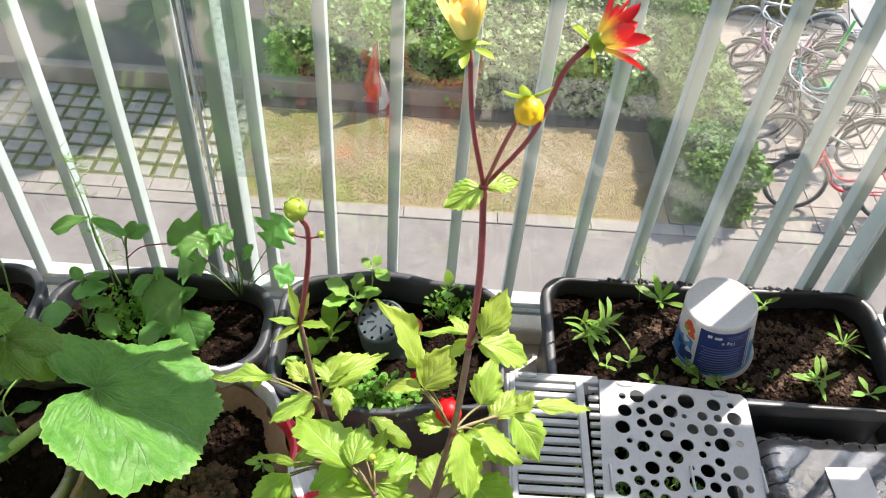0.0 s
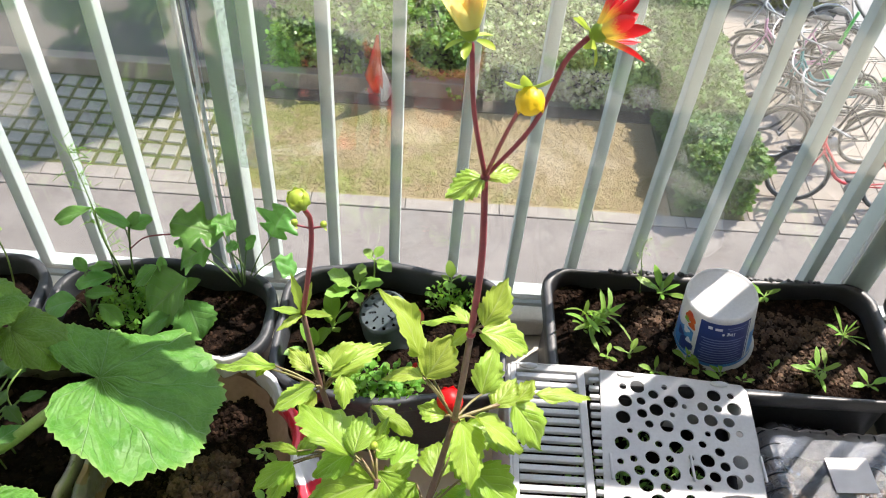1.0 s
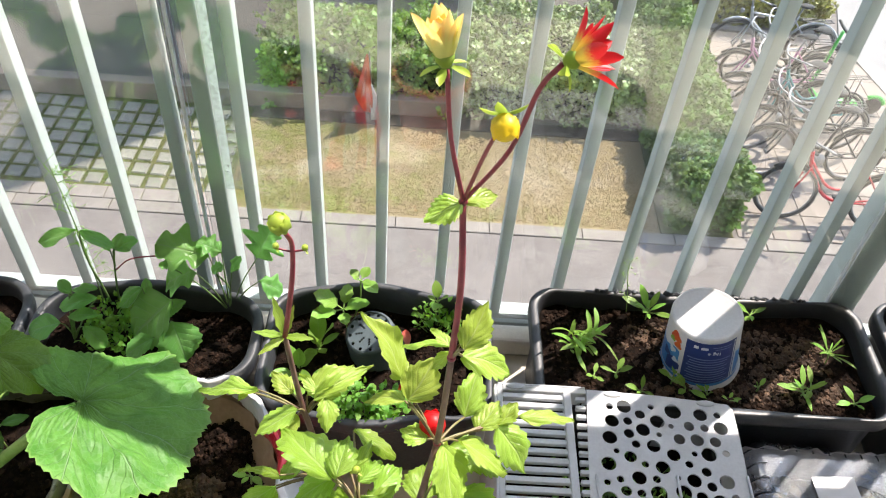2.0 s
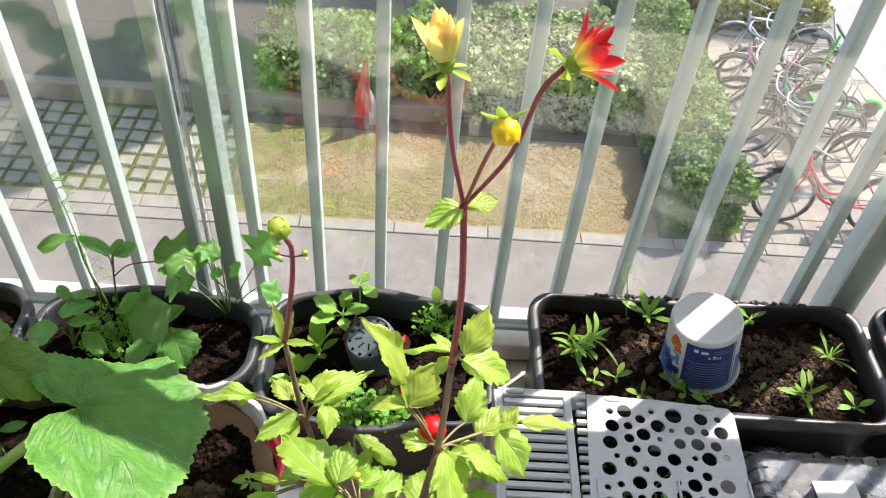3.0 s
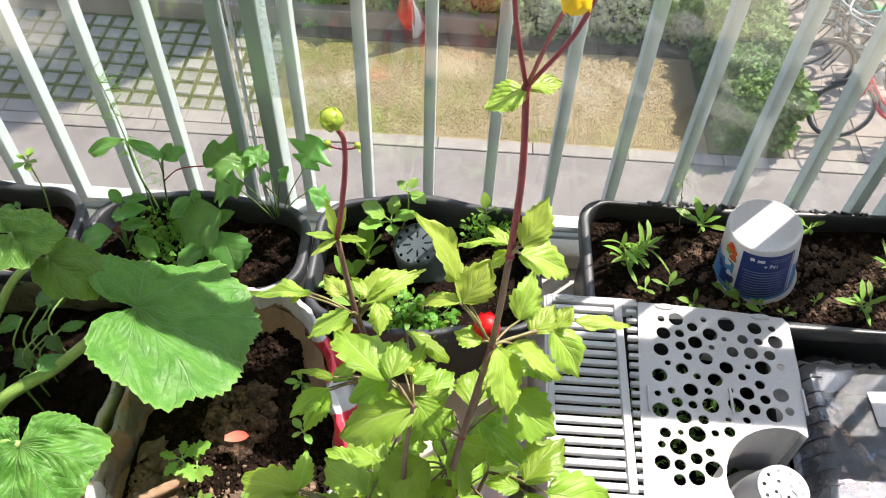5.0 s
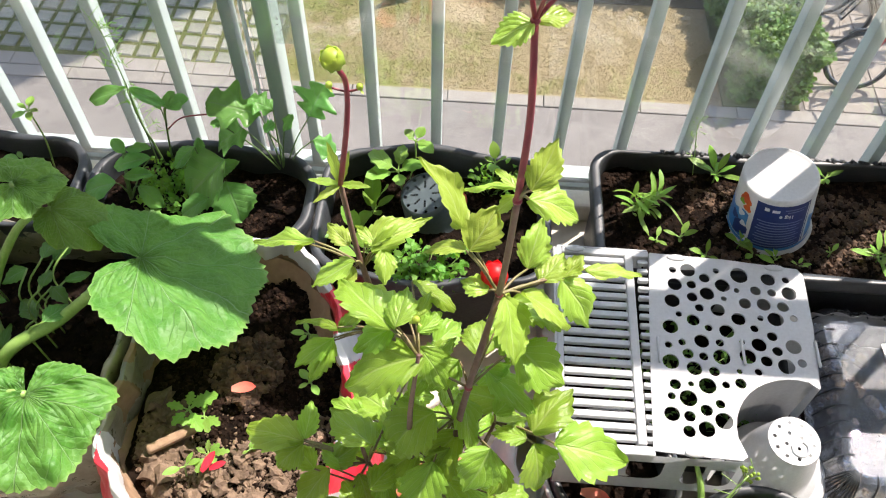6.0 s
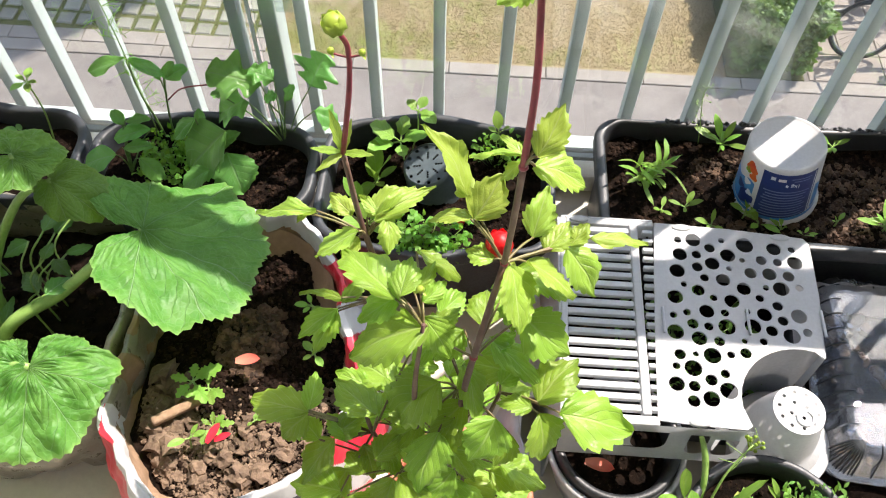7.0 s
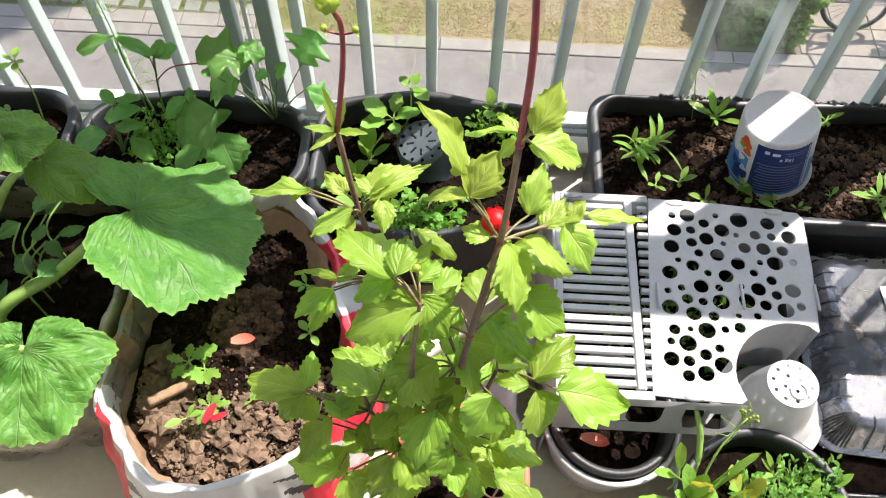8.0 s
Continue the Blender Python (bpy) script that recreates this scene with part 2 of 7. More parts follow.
SQUASH_SIDE = leafy("small_squash_leaf", (0.058, 0.180, 0.034), (0.10, 0.25, 0.05), (0.22, 0.34, 0.16), 0.35, 6, 0.8, 0.4, glow=(0.30, 0.55, 0.07), vary=0.25)
DARK_LEAF = leafy("brassica_leaf", (0.095, 0.275, 0.062), (0.150, 0.360, 0.090), (0.25, 0.42, 0.18), 0.42, 6, 0.7, 0.38, glow=(0.36, 0.74, 0.14), vary=0.2)
SEEDLING = leafy("seedling_leaf", (0.18, 0.37, 0.055), (0.25, 0.45, 0.08), (0.32, 0.46, 0.14), 0.4, 5, 0.8, 0.42, glow=(0.36, 0.58, 0.06), vary=0.25)
YELLOW_LEAF = leafy("yellowing_leaf", (0.29, 0.35, 0.05), (0.40, 0.40, 0.07), (0.40, 0.46, 0.15), 0.42, 6, 0.8, 0.45, glow=(0.75, 0.62, 0.06), vary=0.2)
HERB = leafy("herb_leaf", (0.13, 0.33, 0.045), (0.19, 0.42, 0.065), (0.2, 0.38, 0.1), 0.42, 4, 0.8, 0.45, island=True, vary=0.25)
FROND = leafy("feathery_leaf", (0.10, 0.255, 0.045), (0.155, 0.335, 0.062), (0.16, 0.30, 0.08), 0.35, 4, 0.8, 0.45, island=True, vary=0.3)
MAROON = surface("maroon_stem", (0.20, 0.020, 0.040), (0.26, 0.040, 0.055), 60, 0.42, 0.1, 300)
BROWN_STEM = surface("purple_brown_stem", (0.115, 0.055, 0.050), (0.165, 0.100, 0.078), 50, 0.5, 0.15, 260)
SALAD_STEM = surface("salad_stem", (0.115, 0.215, 0.060), (0.165, 0.285, 0.085), 50, 0.45, 0.15, 260)
GREEN_STEM = surface("green_stem", (0.20, 0.34, 0.075), (0.27, 0.42, 0.12), 50, 0.45, 0.15, 260)
RED_PETAL = two_tone("red_petal", (0.78, 0.50, 0.05), (0.66, 0.008, 0.012), (0.10, 0.50))
CREAM_PETAL = two_tone("cream_petal", (0.86, 0.84, 0.30), (0.95, 0.68, 0.24), (0.45, 1.0), 0.45)
CORAL_PETAL = two_tone("coral_petal", (0.80, 0.30, 0.22), (0.72, 0.13, 0.10), (0.1, 0.9), 0.35)
YELLOW_BUD = two_tone("yellow_bud", (0.62, 0.50, 0.03), (0.86, 0.62, 0.015), (0.1, 0.7), 0.25)
BLOOM_PETAL = two_tone("bloom_petal", (0.58, 0.44, 0.06), (0.54, 0.006, 0.012), (0.26, 0.55), 0.3)
BRACT = two_tone("bract_green", (0.28, 0.41, 0.05), (0.42, 0.54, 0.07), (0.2, 0.9), 0.4)


# ---- builders ----
def thing(name, at, label, category, group="", kind=""):
    ob = new(name)
    ob.empty_display_size = 0.05
    ob.location = at
    return tagged(ob, label, category, group, kind)


def origin_of(ob):
    p = Vector((0, 0, 0))
    while ob is not None:
        p += ob.location
        ob = ob.parent
    return p


def mesh_of(name, bm, material, smooth=True):
    me = bpy.data.meshes.new(name)
    bm.normal_update()
    bm.to_mesh(me)
    bm.free()
    if smooth:
        me.shade_smooth()
    for m in material if isinstance(material, (list, tuple)) else (material,):
        me.materials.append(m)
    return me


def part(name, bm, material, parent=None, label="", smooth=True, kind=""):
    """Links a bmesh, drawn in world coordinates, as one mesh object under a thing or a part."""
    if parent is not None:
        bmesh.ops.translate(bm, verts=bm.verts, vec=-origin_of(parent))
    ob = new(name, mesh_of(name, bm, material, smooth))
    if parent is not None:
        ob.parent = parent
    return tagged(ob, label, kind=kind)


def raw(name, verts, faces, material, parent=None, label="", kind="", smooth=False, uvs=None):
    me = bpy.data.meshes.new(name)
    if parent is not None:
        verts = np.asarray(verts) - np.array(origin_of(parent))
    me.from_pydata(np.asarray(verts).tolist(), [], np.asarray(faces).tolist())
    me.materials.append(material)
    if uvs is not None:
        me.uv_layers.new(name="UVMap").data.foreach_set("uv", np.asarray(uvs, dtype=np.float32).ravel())
    if smooth:
        me.shade_smooth()
    ob = new(name, me)
    if parent is not None:
        ob.parent = parent
    return tagged(ob, label, kind=kind)


def box(bm, lo, hi, bevel=0.0, m=None, segments=2):
    lo, hi = Vector(lo), Vector(hi)
    got = bmesh.ops.create_cube(bm, size=1, matrix=Matrix.Translation((lo + hi) / 2) @ Matrix.Diagonal((*(hi - lo), 1)))
    verts = got["verts"]
    if bevel:
        edges = list({e for v in verts for e in v.link_edges})
        res = bmesh.ops.bevel(bm, geom=edges, offset=bevel, segments=segments, affect="EDGES", profile=0.5)
        verts = list({v for f in res["faces"] for v in f.verts} | {v for v in verts if v.is_valid})
    if m is not None:
        bmesh.ops.transform(bm, matrix=m, verts=verts)
    return verts


def smooth_line(points, steps=5):
    """A Catmull-Rom line through the points."""
    p = [Vector(q) for q in points]
    if len(p) < 3:
        return [p[0].lerp(p[-1], i / steps) for i in range(steps + 1)]
    p = [2 * p[0] - p[1], *p, 2 * p[-1] - p[-2]]
    out = []
    for a, b, c, d in zip(p, p[1:], p[2:], p[3:]):
        for i in range(steps):
            t = i / steps
            out.append(0.5 * (2 * b + (c - a) * t + (2 * a - 5 * b + 4 * c - d) * t * t + (3 * b - a - 3 * c + d) * t ** 3))
    return out + [p[-2]]


def tube(bm, points, radii, sides=8, steps=5, closed=False):
    line = smooth_line(points, steps) if steps else [Vector(q) for q in points]
    n = len(line)
    if isinstance(radii, (int, float)):
        radii = [radii, radii]
    rings, ref = [], Vector((0.31, 0.2, 0.93))
    for i, q in enumerate(line):
        d = (line[min(i + 1, n - 1)] - line[max(i - 1, 0)]).normalized()
        if closed:
            d = (line[(i + 1) % n] - line[i - 1]).normalized()
        a = d.cross(ref)
        if a.length < 0.05:
            a = d.cross(Vector((1, 0, 0)))
        a.normalize()
        b = d.cross(a)
        f = i / max(n - 1, 1) * (len(radii) - 1)
        k = min(int(f), len(radii) - 2)
        r = radii[k] + (radii[k + 1] - radii[k]) * (f - k)
        rings.append([bm.verts.new(q + (a * math.cos(2 * math.pi * j / sides) + b * math.sin(2 * math.pi * j / sides)) * r) for j in range(sides)])
    pairs = list(zip(rings, rings[1:])) + ([(rings[-1], rings[0])] if closed else [])
    for r0, r1 in pairs:
        for j in range(sides):
            bm.faces.new((r0[j], r0[(j + 1) % sides], r1[(j + 1) % sides], r1[j]))
    if not closed:
        bm.faces.new(rings[0][::-1])
        bm.faces.new(rings[-1])


def lathe(bm, centre, profile, sides=32, axis=None, arc=None):
    """Turns a profile of (radius, height) about a vertical axis through centre, or about axis."""
    c = Vector(centre)
    m = Matrix.Identity(3) if axis is None else Vector(axis).to_track_quat("Z", "Y").to_matrix()
    rings = []
    for r, h in profile:
        if r < 1e-6:
            rings.append([bm.verts.new(c + m @ Vector((0, 0, h)))])
        else:
            rings.append([bm.verts.new(c + m @ Vector((r * math.cos(2 * math.pi * j / sides), r * math.sin(2 * math.pi * j / sides), h))) for j in range(sides)])
    for a, b in zip(rings, rings[1:]):
        for j in range(sides):
            k = (j + 1) % sides
            if len(a) == 1 and len(b) == 1:
                continue
            if len(a) == 1:
                bm.faces.new((a[0], b[k], b[j]))
            elif len(b) == 1:
                bm.faces.new((a[j], a[k], b[0]))
            else:
                bm.faces.new((a[j], a[k], b[k], b[j]))
    return rings


def leaf_bm(base, tip, width, up=(0.1, -0.25, 1.0), fold=0.25, droop=0.12, teeth=9, tooth=0.16, peak=0.42, lobes=0.0, lobe_count=3, rows=None, cols=3, ripple=0.03, twist=0.0, arch=0.0, bm=None, point=1.0, saw=False, quilt=0.0, curl=0.0, sway=0.0, round_foot=0.8):
    """A simple leaf from base to tip, toothed along its edge, folded along the midrib and drooping to the tip.
    saw: forward-pointing teeth; quilt: swelling between the side veins; curl: rolled-down edges; sway: a midrib bent sideways."""
    bm = bm or bmesh.new()
    uv = bm.loops.layers.uv.verify()
    base, tip = Vector(base), Vector(tip)
    axis = tip - base
    length = axis.length
    side = axis.cross(Vector(up)).normalized()
    nrm = side.cross(axis).normalized()
    beat = 3 if saw else 2
    rows = rows or max(6, beat * teeth)
    b = (1 - peak) / peak * round_foot * point
    top = (peak ** round_foot) * ((1 - peak) ** b)
    seed = Vector((base.x * 91.7, base.y * 57.3, tip.z * 71.1))
    grid = []
    for i in range(rows + 1):
        s = i / rows
        w = 0.5 * width * (max(s, 0.004) ** round_foot) * ((1 - s) ** b) / top
        w *= 1 + lobes * math.sin(2 * math.pi * lobe_count * s - 1.2)
        row = []
        for j in range(-cols, cols + 1):
            u = j / cols
            e = abs(u)
            jag, push = 0.0, 0.0
            if teeth and saw:
                k = i % 3
                size = tooth * (0.75 + 0.5 * abs(noise.noise(seed + Vector((i // 3 * 3.3, u * 4, 7)))))
                jag = size * (-0.75, 0.25, 1.0)[k]
                push = 0.030 * length * (0.0, 0.25, 1.0)[k] * e ** 3
            elif teeth:
                jag = tooth * (1 if i % 2 else -0.6)
                push = 0.012 * length * e ** 3 if i % 2 else 0
            ww = w * (1 + jag * (e ** 3))
            wave = noise.noise(seed + Vector((s * 3.1, u * 1.7, 0))) * ripple * length * (0.3 + e)
            ang = twist * s
            off = side * (ww * u * math.cos(ang) + sway * length * math.sin(math.pi * s)) + nrm * (ww * u * math.sin(ang))
            lift = fold * e * w * (1 - 0.5 * e) - droop * length * s * s + arch * length * math.sin(math.pi * s) + wave - curl * w * e ** 3
            if quilt:
                lift += quilt * w * math.sin(math.pi * e) * (-math.cos(2 * math.pi * (5 * (s - e * 0.585) + 0.5)))
            row.append((bm.verts.new(base + axis * s + off + nrm * lift + axis.normalized() * push), (0.5 + 0.5 * u, s)))
        grid.append(row)
    for r0, r1 in zip(grid, grid[1:]):
        for a, b2, c, d in zip(r0, r0[1:], r1[1:], r1):
            f = bm.faces.new((a[0], b2[0], c[0], d[0]))
            for loop, k in zip(f.loops, (a, b2, c, d)):
                loop[uv].uv = k[1]
    return bm


def palmate_bm(centre, normal, axis, radii, rim_drop=0.12, teeth=56, tooth=0.024, rings=12, folds=5, fold=0.05, wave=0.03, gap=0.18, quilt=0.008):
    """A large lobed leaf on its stalk's end: radii at even turns from one side of the stalk's notch round to the other."""
    bm = bmesh.new()
    uv = bm.loops.layers.uv.verify()
    c, n = Vector(centre), Vector(normal).normalized()
    x = (Vector(axis) - n * Vector(axis).dot(n)).normalized()
    y = n.cross(x)
    count = len(radii)
    mid = bm.verts.new(c)
    cols = teeth * 2
    grid = []
    for k in range(cols + 1):
        g = k / cols
        a = math.pi * (-1 + gap + (2 - 2 * gap) * g)
        f = g * (count - 1)
        i = min(int(f), count - 2)
        t = f - i
        t = t * t * (3 - 2 * t)
        r = radii[i] * (1 - t) + radii[i + 1] * t
        r *= 1 + tooth * (1 if k % 2 else -0.7) * (0.6 + 0.9 * abs(noise.noise(Vector((k * 0.7, c.x * 9, 3))))) + 0.02 * math.sin(g * 43)
        lobe = math.cos(g * folds * 2 * math.pi)
        ray = abs((g * folds) % 1 - 0.5)
        col = []
        for q in range(1, rings + 1):
            s = q / rings
            d = x * math.cos(a) + y * math.sin(a)
            h = -rim_drop * r * s ** 2.2 + fold * r * lobe * s * (1 - 0.3 * s)
            p = Vector((math.cos(a) * s * 4, math.sin(a) * s * 4, c.x * 31))
            h += wave * r * (noise.noise(p) + 0.22 * noise.noise(p * 3.1)) + 0.010 * r * s * noise.noise(p * 7.0)
            h -= quilt * r * math.cos(2 * math.pi * (5.0 * s - 4.2 * ray + 0.5)) * min(1, ray * 5) * (1 - 0.4 * s)
            col.append((bm.verts.new(c + d * r * s + n * h), (g, s)))
        grid.append(col)
    for c0, c1 in zip(grid, grid[1:]):
        f = bm.faces.new((mid, c0[0][0], c1[0][0]))
        for loop, k in zip(f.loops, ((c0[0][1][0], 0), c0[0][1], c1[0][1])):
            loop[uv].uv = k
        for a0, a1, b1, b0 in zip(c0, c0[1:], c1[1:], c1):
            f = bm.faces.new((a0[0], a1[0], b1[0], b0[0]))
            for loop, k in zip(f.loops, (a0, a1, b1, b0)):
                loop[uv].uv = k[1]
    return bm


def petal_bm(base, direction, out, length, width, cup=0.3, curl=0.0, bm=None, rows=8, cols=3, tip_point=0.5):
    """One petal from base along direction, its face towards out."""
    bm = bm or bmesh.new()
    uv = bm.loops.layers.uv.verify()
    d = Vector(direction).normalized()
    o = Vector(out)
    o = (o - d * o.dot(d)).normalized()
    s_ = d.cross(o)
    grid = []
    for i in range(rows + 1):
        s = i / rows
        w = width * 0.5 * math.sin(math.pi * (0.14 + 0.58 * s)) * ((1 - s ** 4) ** tip_point if s < 1 else 0.06)
        row = []
        for j in range(-cols, cols + 1):
            u = j / cols
            row.append((bm.verts.new(Vector(base) + d * length * s + s_ * w * u + o * (cup * w * u * u - curl * length * s * s)), (0.5 + u / 2, s)))
        grid.append(row)
    for r0, r1 in zip(grid, grid[1:]):
        for a, b2, c, e in zip(r0, r0[1:], r1[1:], r1):
            f = bm.faces.new((a[0], b2[0], c[0], e[0]))
            for loop, k in zip(f.loops, (a, b2, c, e)):
                loop[uv].uv = k[1]
    return bm


def rounded(cx, cy, hx, hy, radius, n=64, turn=0.0, wobble=0.0, waves=3, phase=0.0):
    """The outline of a rounded rectangle, counter-clockwise, with an optional wavy side."""
    pts = []
    quarter = n // 4
    for q, (sx, sy) in enumerate(((1, 1), (-1, 1), (-1, -1), (1, -1))):
        for i in range(quarter):
            a = (q + i / (quarter - 1)) * math.pi / 2
            pts.append((sx * (hx - radius) + radius * math.cos(a), sy * (hy - radius) + radius * math.sin(a)))
    dense = []
    for a, b in zip(pts, pts[1:] + pts[:1]):
        gap = math.dist(a, b)
        k = max(1, int(gap / 0.025))
        dense += [(a[0] + (b[0] - a[0]) * i / k, a[1] + (b[1] - a[1]) * i / k) for i in range(k)]
    out = []
    for x, y in dense:
        if wobble:
            y += wobble * math.cos(x / hx * math.pi * waves / 2 + phase) * (1 if y > 0 else -1)
        out.append((cx + x * math.cos(turn) - y * math.sin(turn), cy + x * math.sin(turn) + y * math.cos(turn)))
    return out


def ring_walls(bm, outline, centre, levels):
    """Stacks copies of an outline: levels of (scale or inset in metres, z)."""
    rings = []
    cx, cy = centre
    for inset, z in levels:
        ring = []
        for x, y in outline:
            d = math.hypot(x - cx, y - cy)
            k = (d - inset) / d
            ring.append(bm.verts.new((cx + (x - cx) * k, cy + (y - cy) * k, z)))
        rings.append(ring)
    n = len(outline)
    for a, b in zip(rings, rings[1:]):
        for i in range(n):
            bm.faces.new((a[i], a[(i + 1) % n], b[(i + 1) % n], b[i]))
    return rings


def crumbs(name, outline, centre, z, count, size, material, parent, seed, reach=0.9, lift=None, label="loose crumbs of soil", fine=1):
    """Small lumps of earth strewn over a bed, as one mesh."""
    rng = random.Random(seed)
    verts, faces = [], []
    ball = bmesh.new()
    bmesh.ops.create_icosphere(ball, subdivisions=fine, radius=1)
    octa = [tuple(v.co) for v in ball.verts]
    tris = [tuple(v.index for v in f.verts) for f in ball.faces]
    ball.free()
    for _ in range(count):
        i, f = rng.randrange(len(outline)), rng.random()
        (ax, ay), (bx, by) = outline[i], outline[(i + 1) % len(outline)]
        p = (ax + (bx - ax) * f, ay + (by - ay) * f)
        k = reach * math.sqrt(rng.random())
        x, y = centre[0] + (p[0] - centre[0]) * k, centre[1] + (p[1] - centre[1]) * k
        s = size * (0.35 + 1.1 * rng.random() ** 3)
        zz = z + (lift(x, y) if lift else 0) + s * 0.25
        o = len(verts)
        a = rng.random() * 6.28
        for vx, vy, vz in octa:
            if fine > 1:
                q = Vector((vx, vy, vz)) * 1.6 + Vector((a * 7, x * 90, y * 90))
                jx, jy, jz = (s * (0.90 + 0.70 * noise.noise(q) + 0.45 * noise.noise(q * 2.7) + 0.40 * (rng.random() - 0.5)) for _ in range(3))
            else:
                jx, jy, jz = (s * (0.4 + 1.0 * rng.random()) for _ in range(3))
            verts.append((x + (vx * math.cos(a) - vy * math.sin(a)) * jx, y + (vx * math.sin(a) + vy * math.cos(a)) * jy, zz + vz * jz * 0.7))
        faces += [tuple(o + i for i in t) for t in tris]
    return raw(name, verts, faces, material, parent, label, kind="stuff", smooth=False)


def soil_lift(seed, amount):
    def lift(x, y):
        return amount * (noise.noise(Vector((x * 11, y * 11, seed))) + 0.5 * noise.noise(Vector((x * 31, y * 31, seed + 4))))
    return lift


def soil_bed(outline, centre, z, parent, seed, amount=0.012, inset=0.004, rings=14, material=None, name="soil"):
    bm = bmesh.new()
    lift = soil_lift(seed, amount)
    cx, cy = centre
    n = len(outline)
    mid = bm.verts.new((cx, cy, z + lift(cx, cy)))
    prev = None
    for r in range(1, rings + 1):
        ring = []
        for x, y in outline:
            d = math.hypot(x - cx, y - cy)
            k = (d - inset) / d * r / rings
            px, py = cx + (x - cx) * k, cy + (y - cy) * k
            ring.append(bm.verts.new((px, py, z + lift(px, py))))
        for i in range(n):
            if prev is None:
                bm.faces.new((mid, ring[i], ring[(i + 1) % n]))
            else:
                bm.faces.new((prev[i], ring[i], ring[(i + 1) % n], prev[(i + 1) % n]))
        prev = ring
    return part(name, bm, material or SOIL, parent, "dark crumbly potting soil")


def planter(name, outline, centre, height, soil_z, material, label, category="planter", lip=0.012, taper=0.02, seed=1, crumb_count=260, base=0.004, wall=0.004, group="", crumb_size=0.0036, reach=0.97, wet=CRUMB):
    """A plastic planter: tapered shell with a rolled lip, feet, a bed of soil and loose crumbs."""
    t = thing(name, (centre[0], centre[1], base), label, category, group)
    bm = bmesh.new()
    z0 = base
    levels = [(taper + 0.012, z0), (taper + 0.002, z0 + 0.004), (taper, z0 + 0.012), (lip + 0.002, height - 0.030), (lip, height - 0.026)]
    rings = ring_walls(bm, outline, centre, levels)
    bm.faces.new(rings[0][::-1])
    body = part("shell", bm, material, t)
    bm = bmesh.new()
    ring_walls(bm, outline, centre, [(lip, height - 0.030), (0.001, height - 0.029), (0.0, height - 0.024), (0.0, height - 0.006), (0.0015, height - 0.0015), (0.004, height), (lip - 0.002, height - 0.0005), (lip + 0.001, height - 0.003), (lip + 0.003, height - 0.012), (lip + 0.006, soil_z - 0.02)])
    part("rim", bm, material, t)
    inner = [(centre[0] + (x - centre[0]) * (1 - (lip + 0.006) / math.hypot(x - centre[0], y - centre[1])), centre[1] + (y - centre[1]) * (1 - (lip + 0.006) / math.hypot(x - centre[0], y - centre[1]))) for x, y in outline]
    soil_bed(inner, centre, soil_z, t, seed, inset=0.0)
    crumbs("crumb_layer", inner, centre, soil_z, crumb_count, crumb_size, wet, t, seed + 50, reach, soil_lift(seed, 0.012))
    return t


def stalk(parent, points, radii, material, name="stem", sides=8, label=""):
    bm = bmesh.new()
    tube(bm, points, radii, sides)
    return part(name, bm, material, parent, label)


def leaf(parent, base, tip, width, material, name="leaf", label="", **shape):
    return part(name, leaf_bm(base, tip, width, **shape), material, parent, label)


# ---- the setting: balcony ----
ASPHALT = surface("road_asphalt", (0.150, 0.131, 0.121), (0.200, 0.176, 0.163), 2.6, 0.9, 1.0, 26, stain=(0.118, 0.103, 0.098), stain_at=(0.56, 0.70))
GREY_ROAD = surface("grey_path", (0.085, 0.076, 0.064), (0.115, 0.102, 0.086), 1.0, 0.9, 0.5, 55)
PALE_PATH = surface("pale_path", (0.225, 0.212, 0.205), (0.275, 0.262, 0.255), 1.2, 0.85, 0.3, 55)
SLAB = surface("pavement_slab", (0.215, 0.180, 0.152), (0.262, 0.222, 0.19), 3.0, 0.85, 0.4, 60, vary=0.10, stain=(0.30, 0.26, 0.22), stain_at=(0.62, 0.8))
KERB = surface("kerb_stone", (0.205, 0.180, 0.158), (0.25, 0.222, 0.196), 4.0, 0.85, 0.4, 60, vary=0.08, stain=(0.15, 0.135, 0.115), stain_at=(0.58, 0.72))
JOINT = surface("joint_sand", (0.135, 0.118, 0.095), (0.175, 0.155, 0.125), 8.0, 0.95, 0.6, 60)
PAVER = surface("concrete_paver", (0.185, 0.178, 0.145), (0.245, 0.235, 0.195), 5.0, 0.85, 0.5, 60, vary=0.16, stain=(0.15, 0.155, 0.085), stain_at=(0.55, 0.75))
MOSS = surface("mossy_earth", (0.075, 0.088, 0.026), (0.125, 0.118, 0.045), 6.0, 0.95, 1.0, 60)
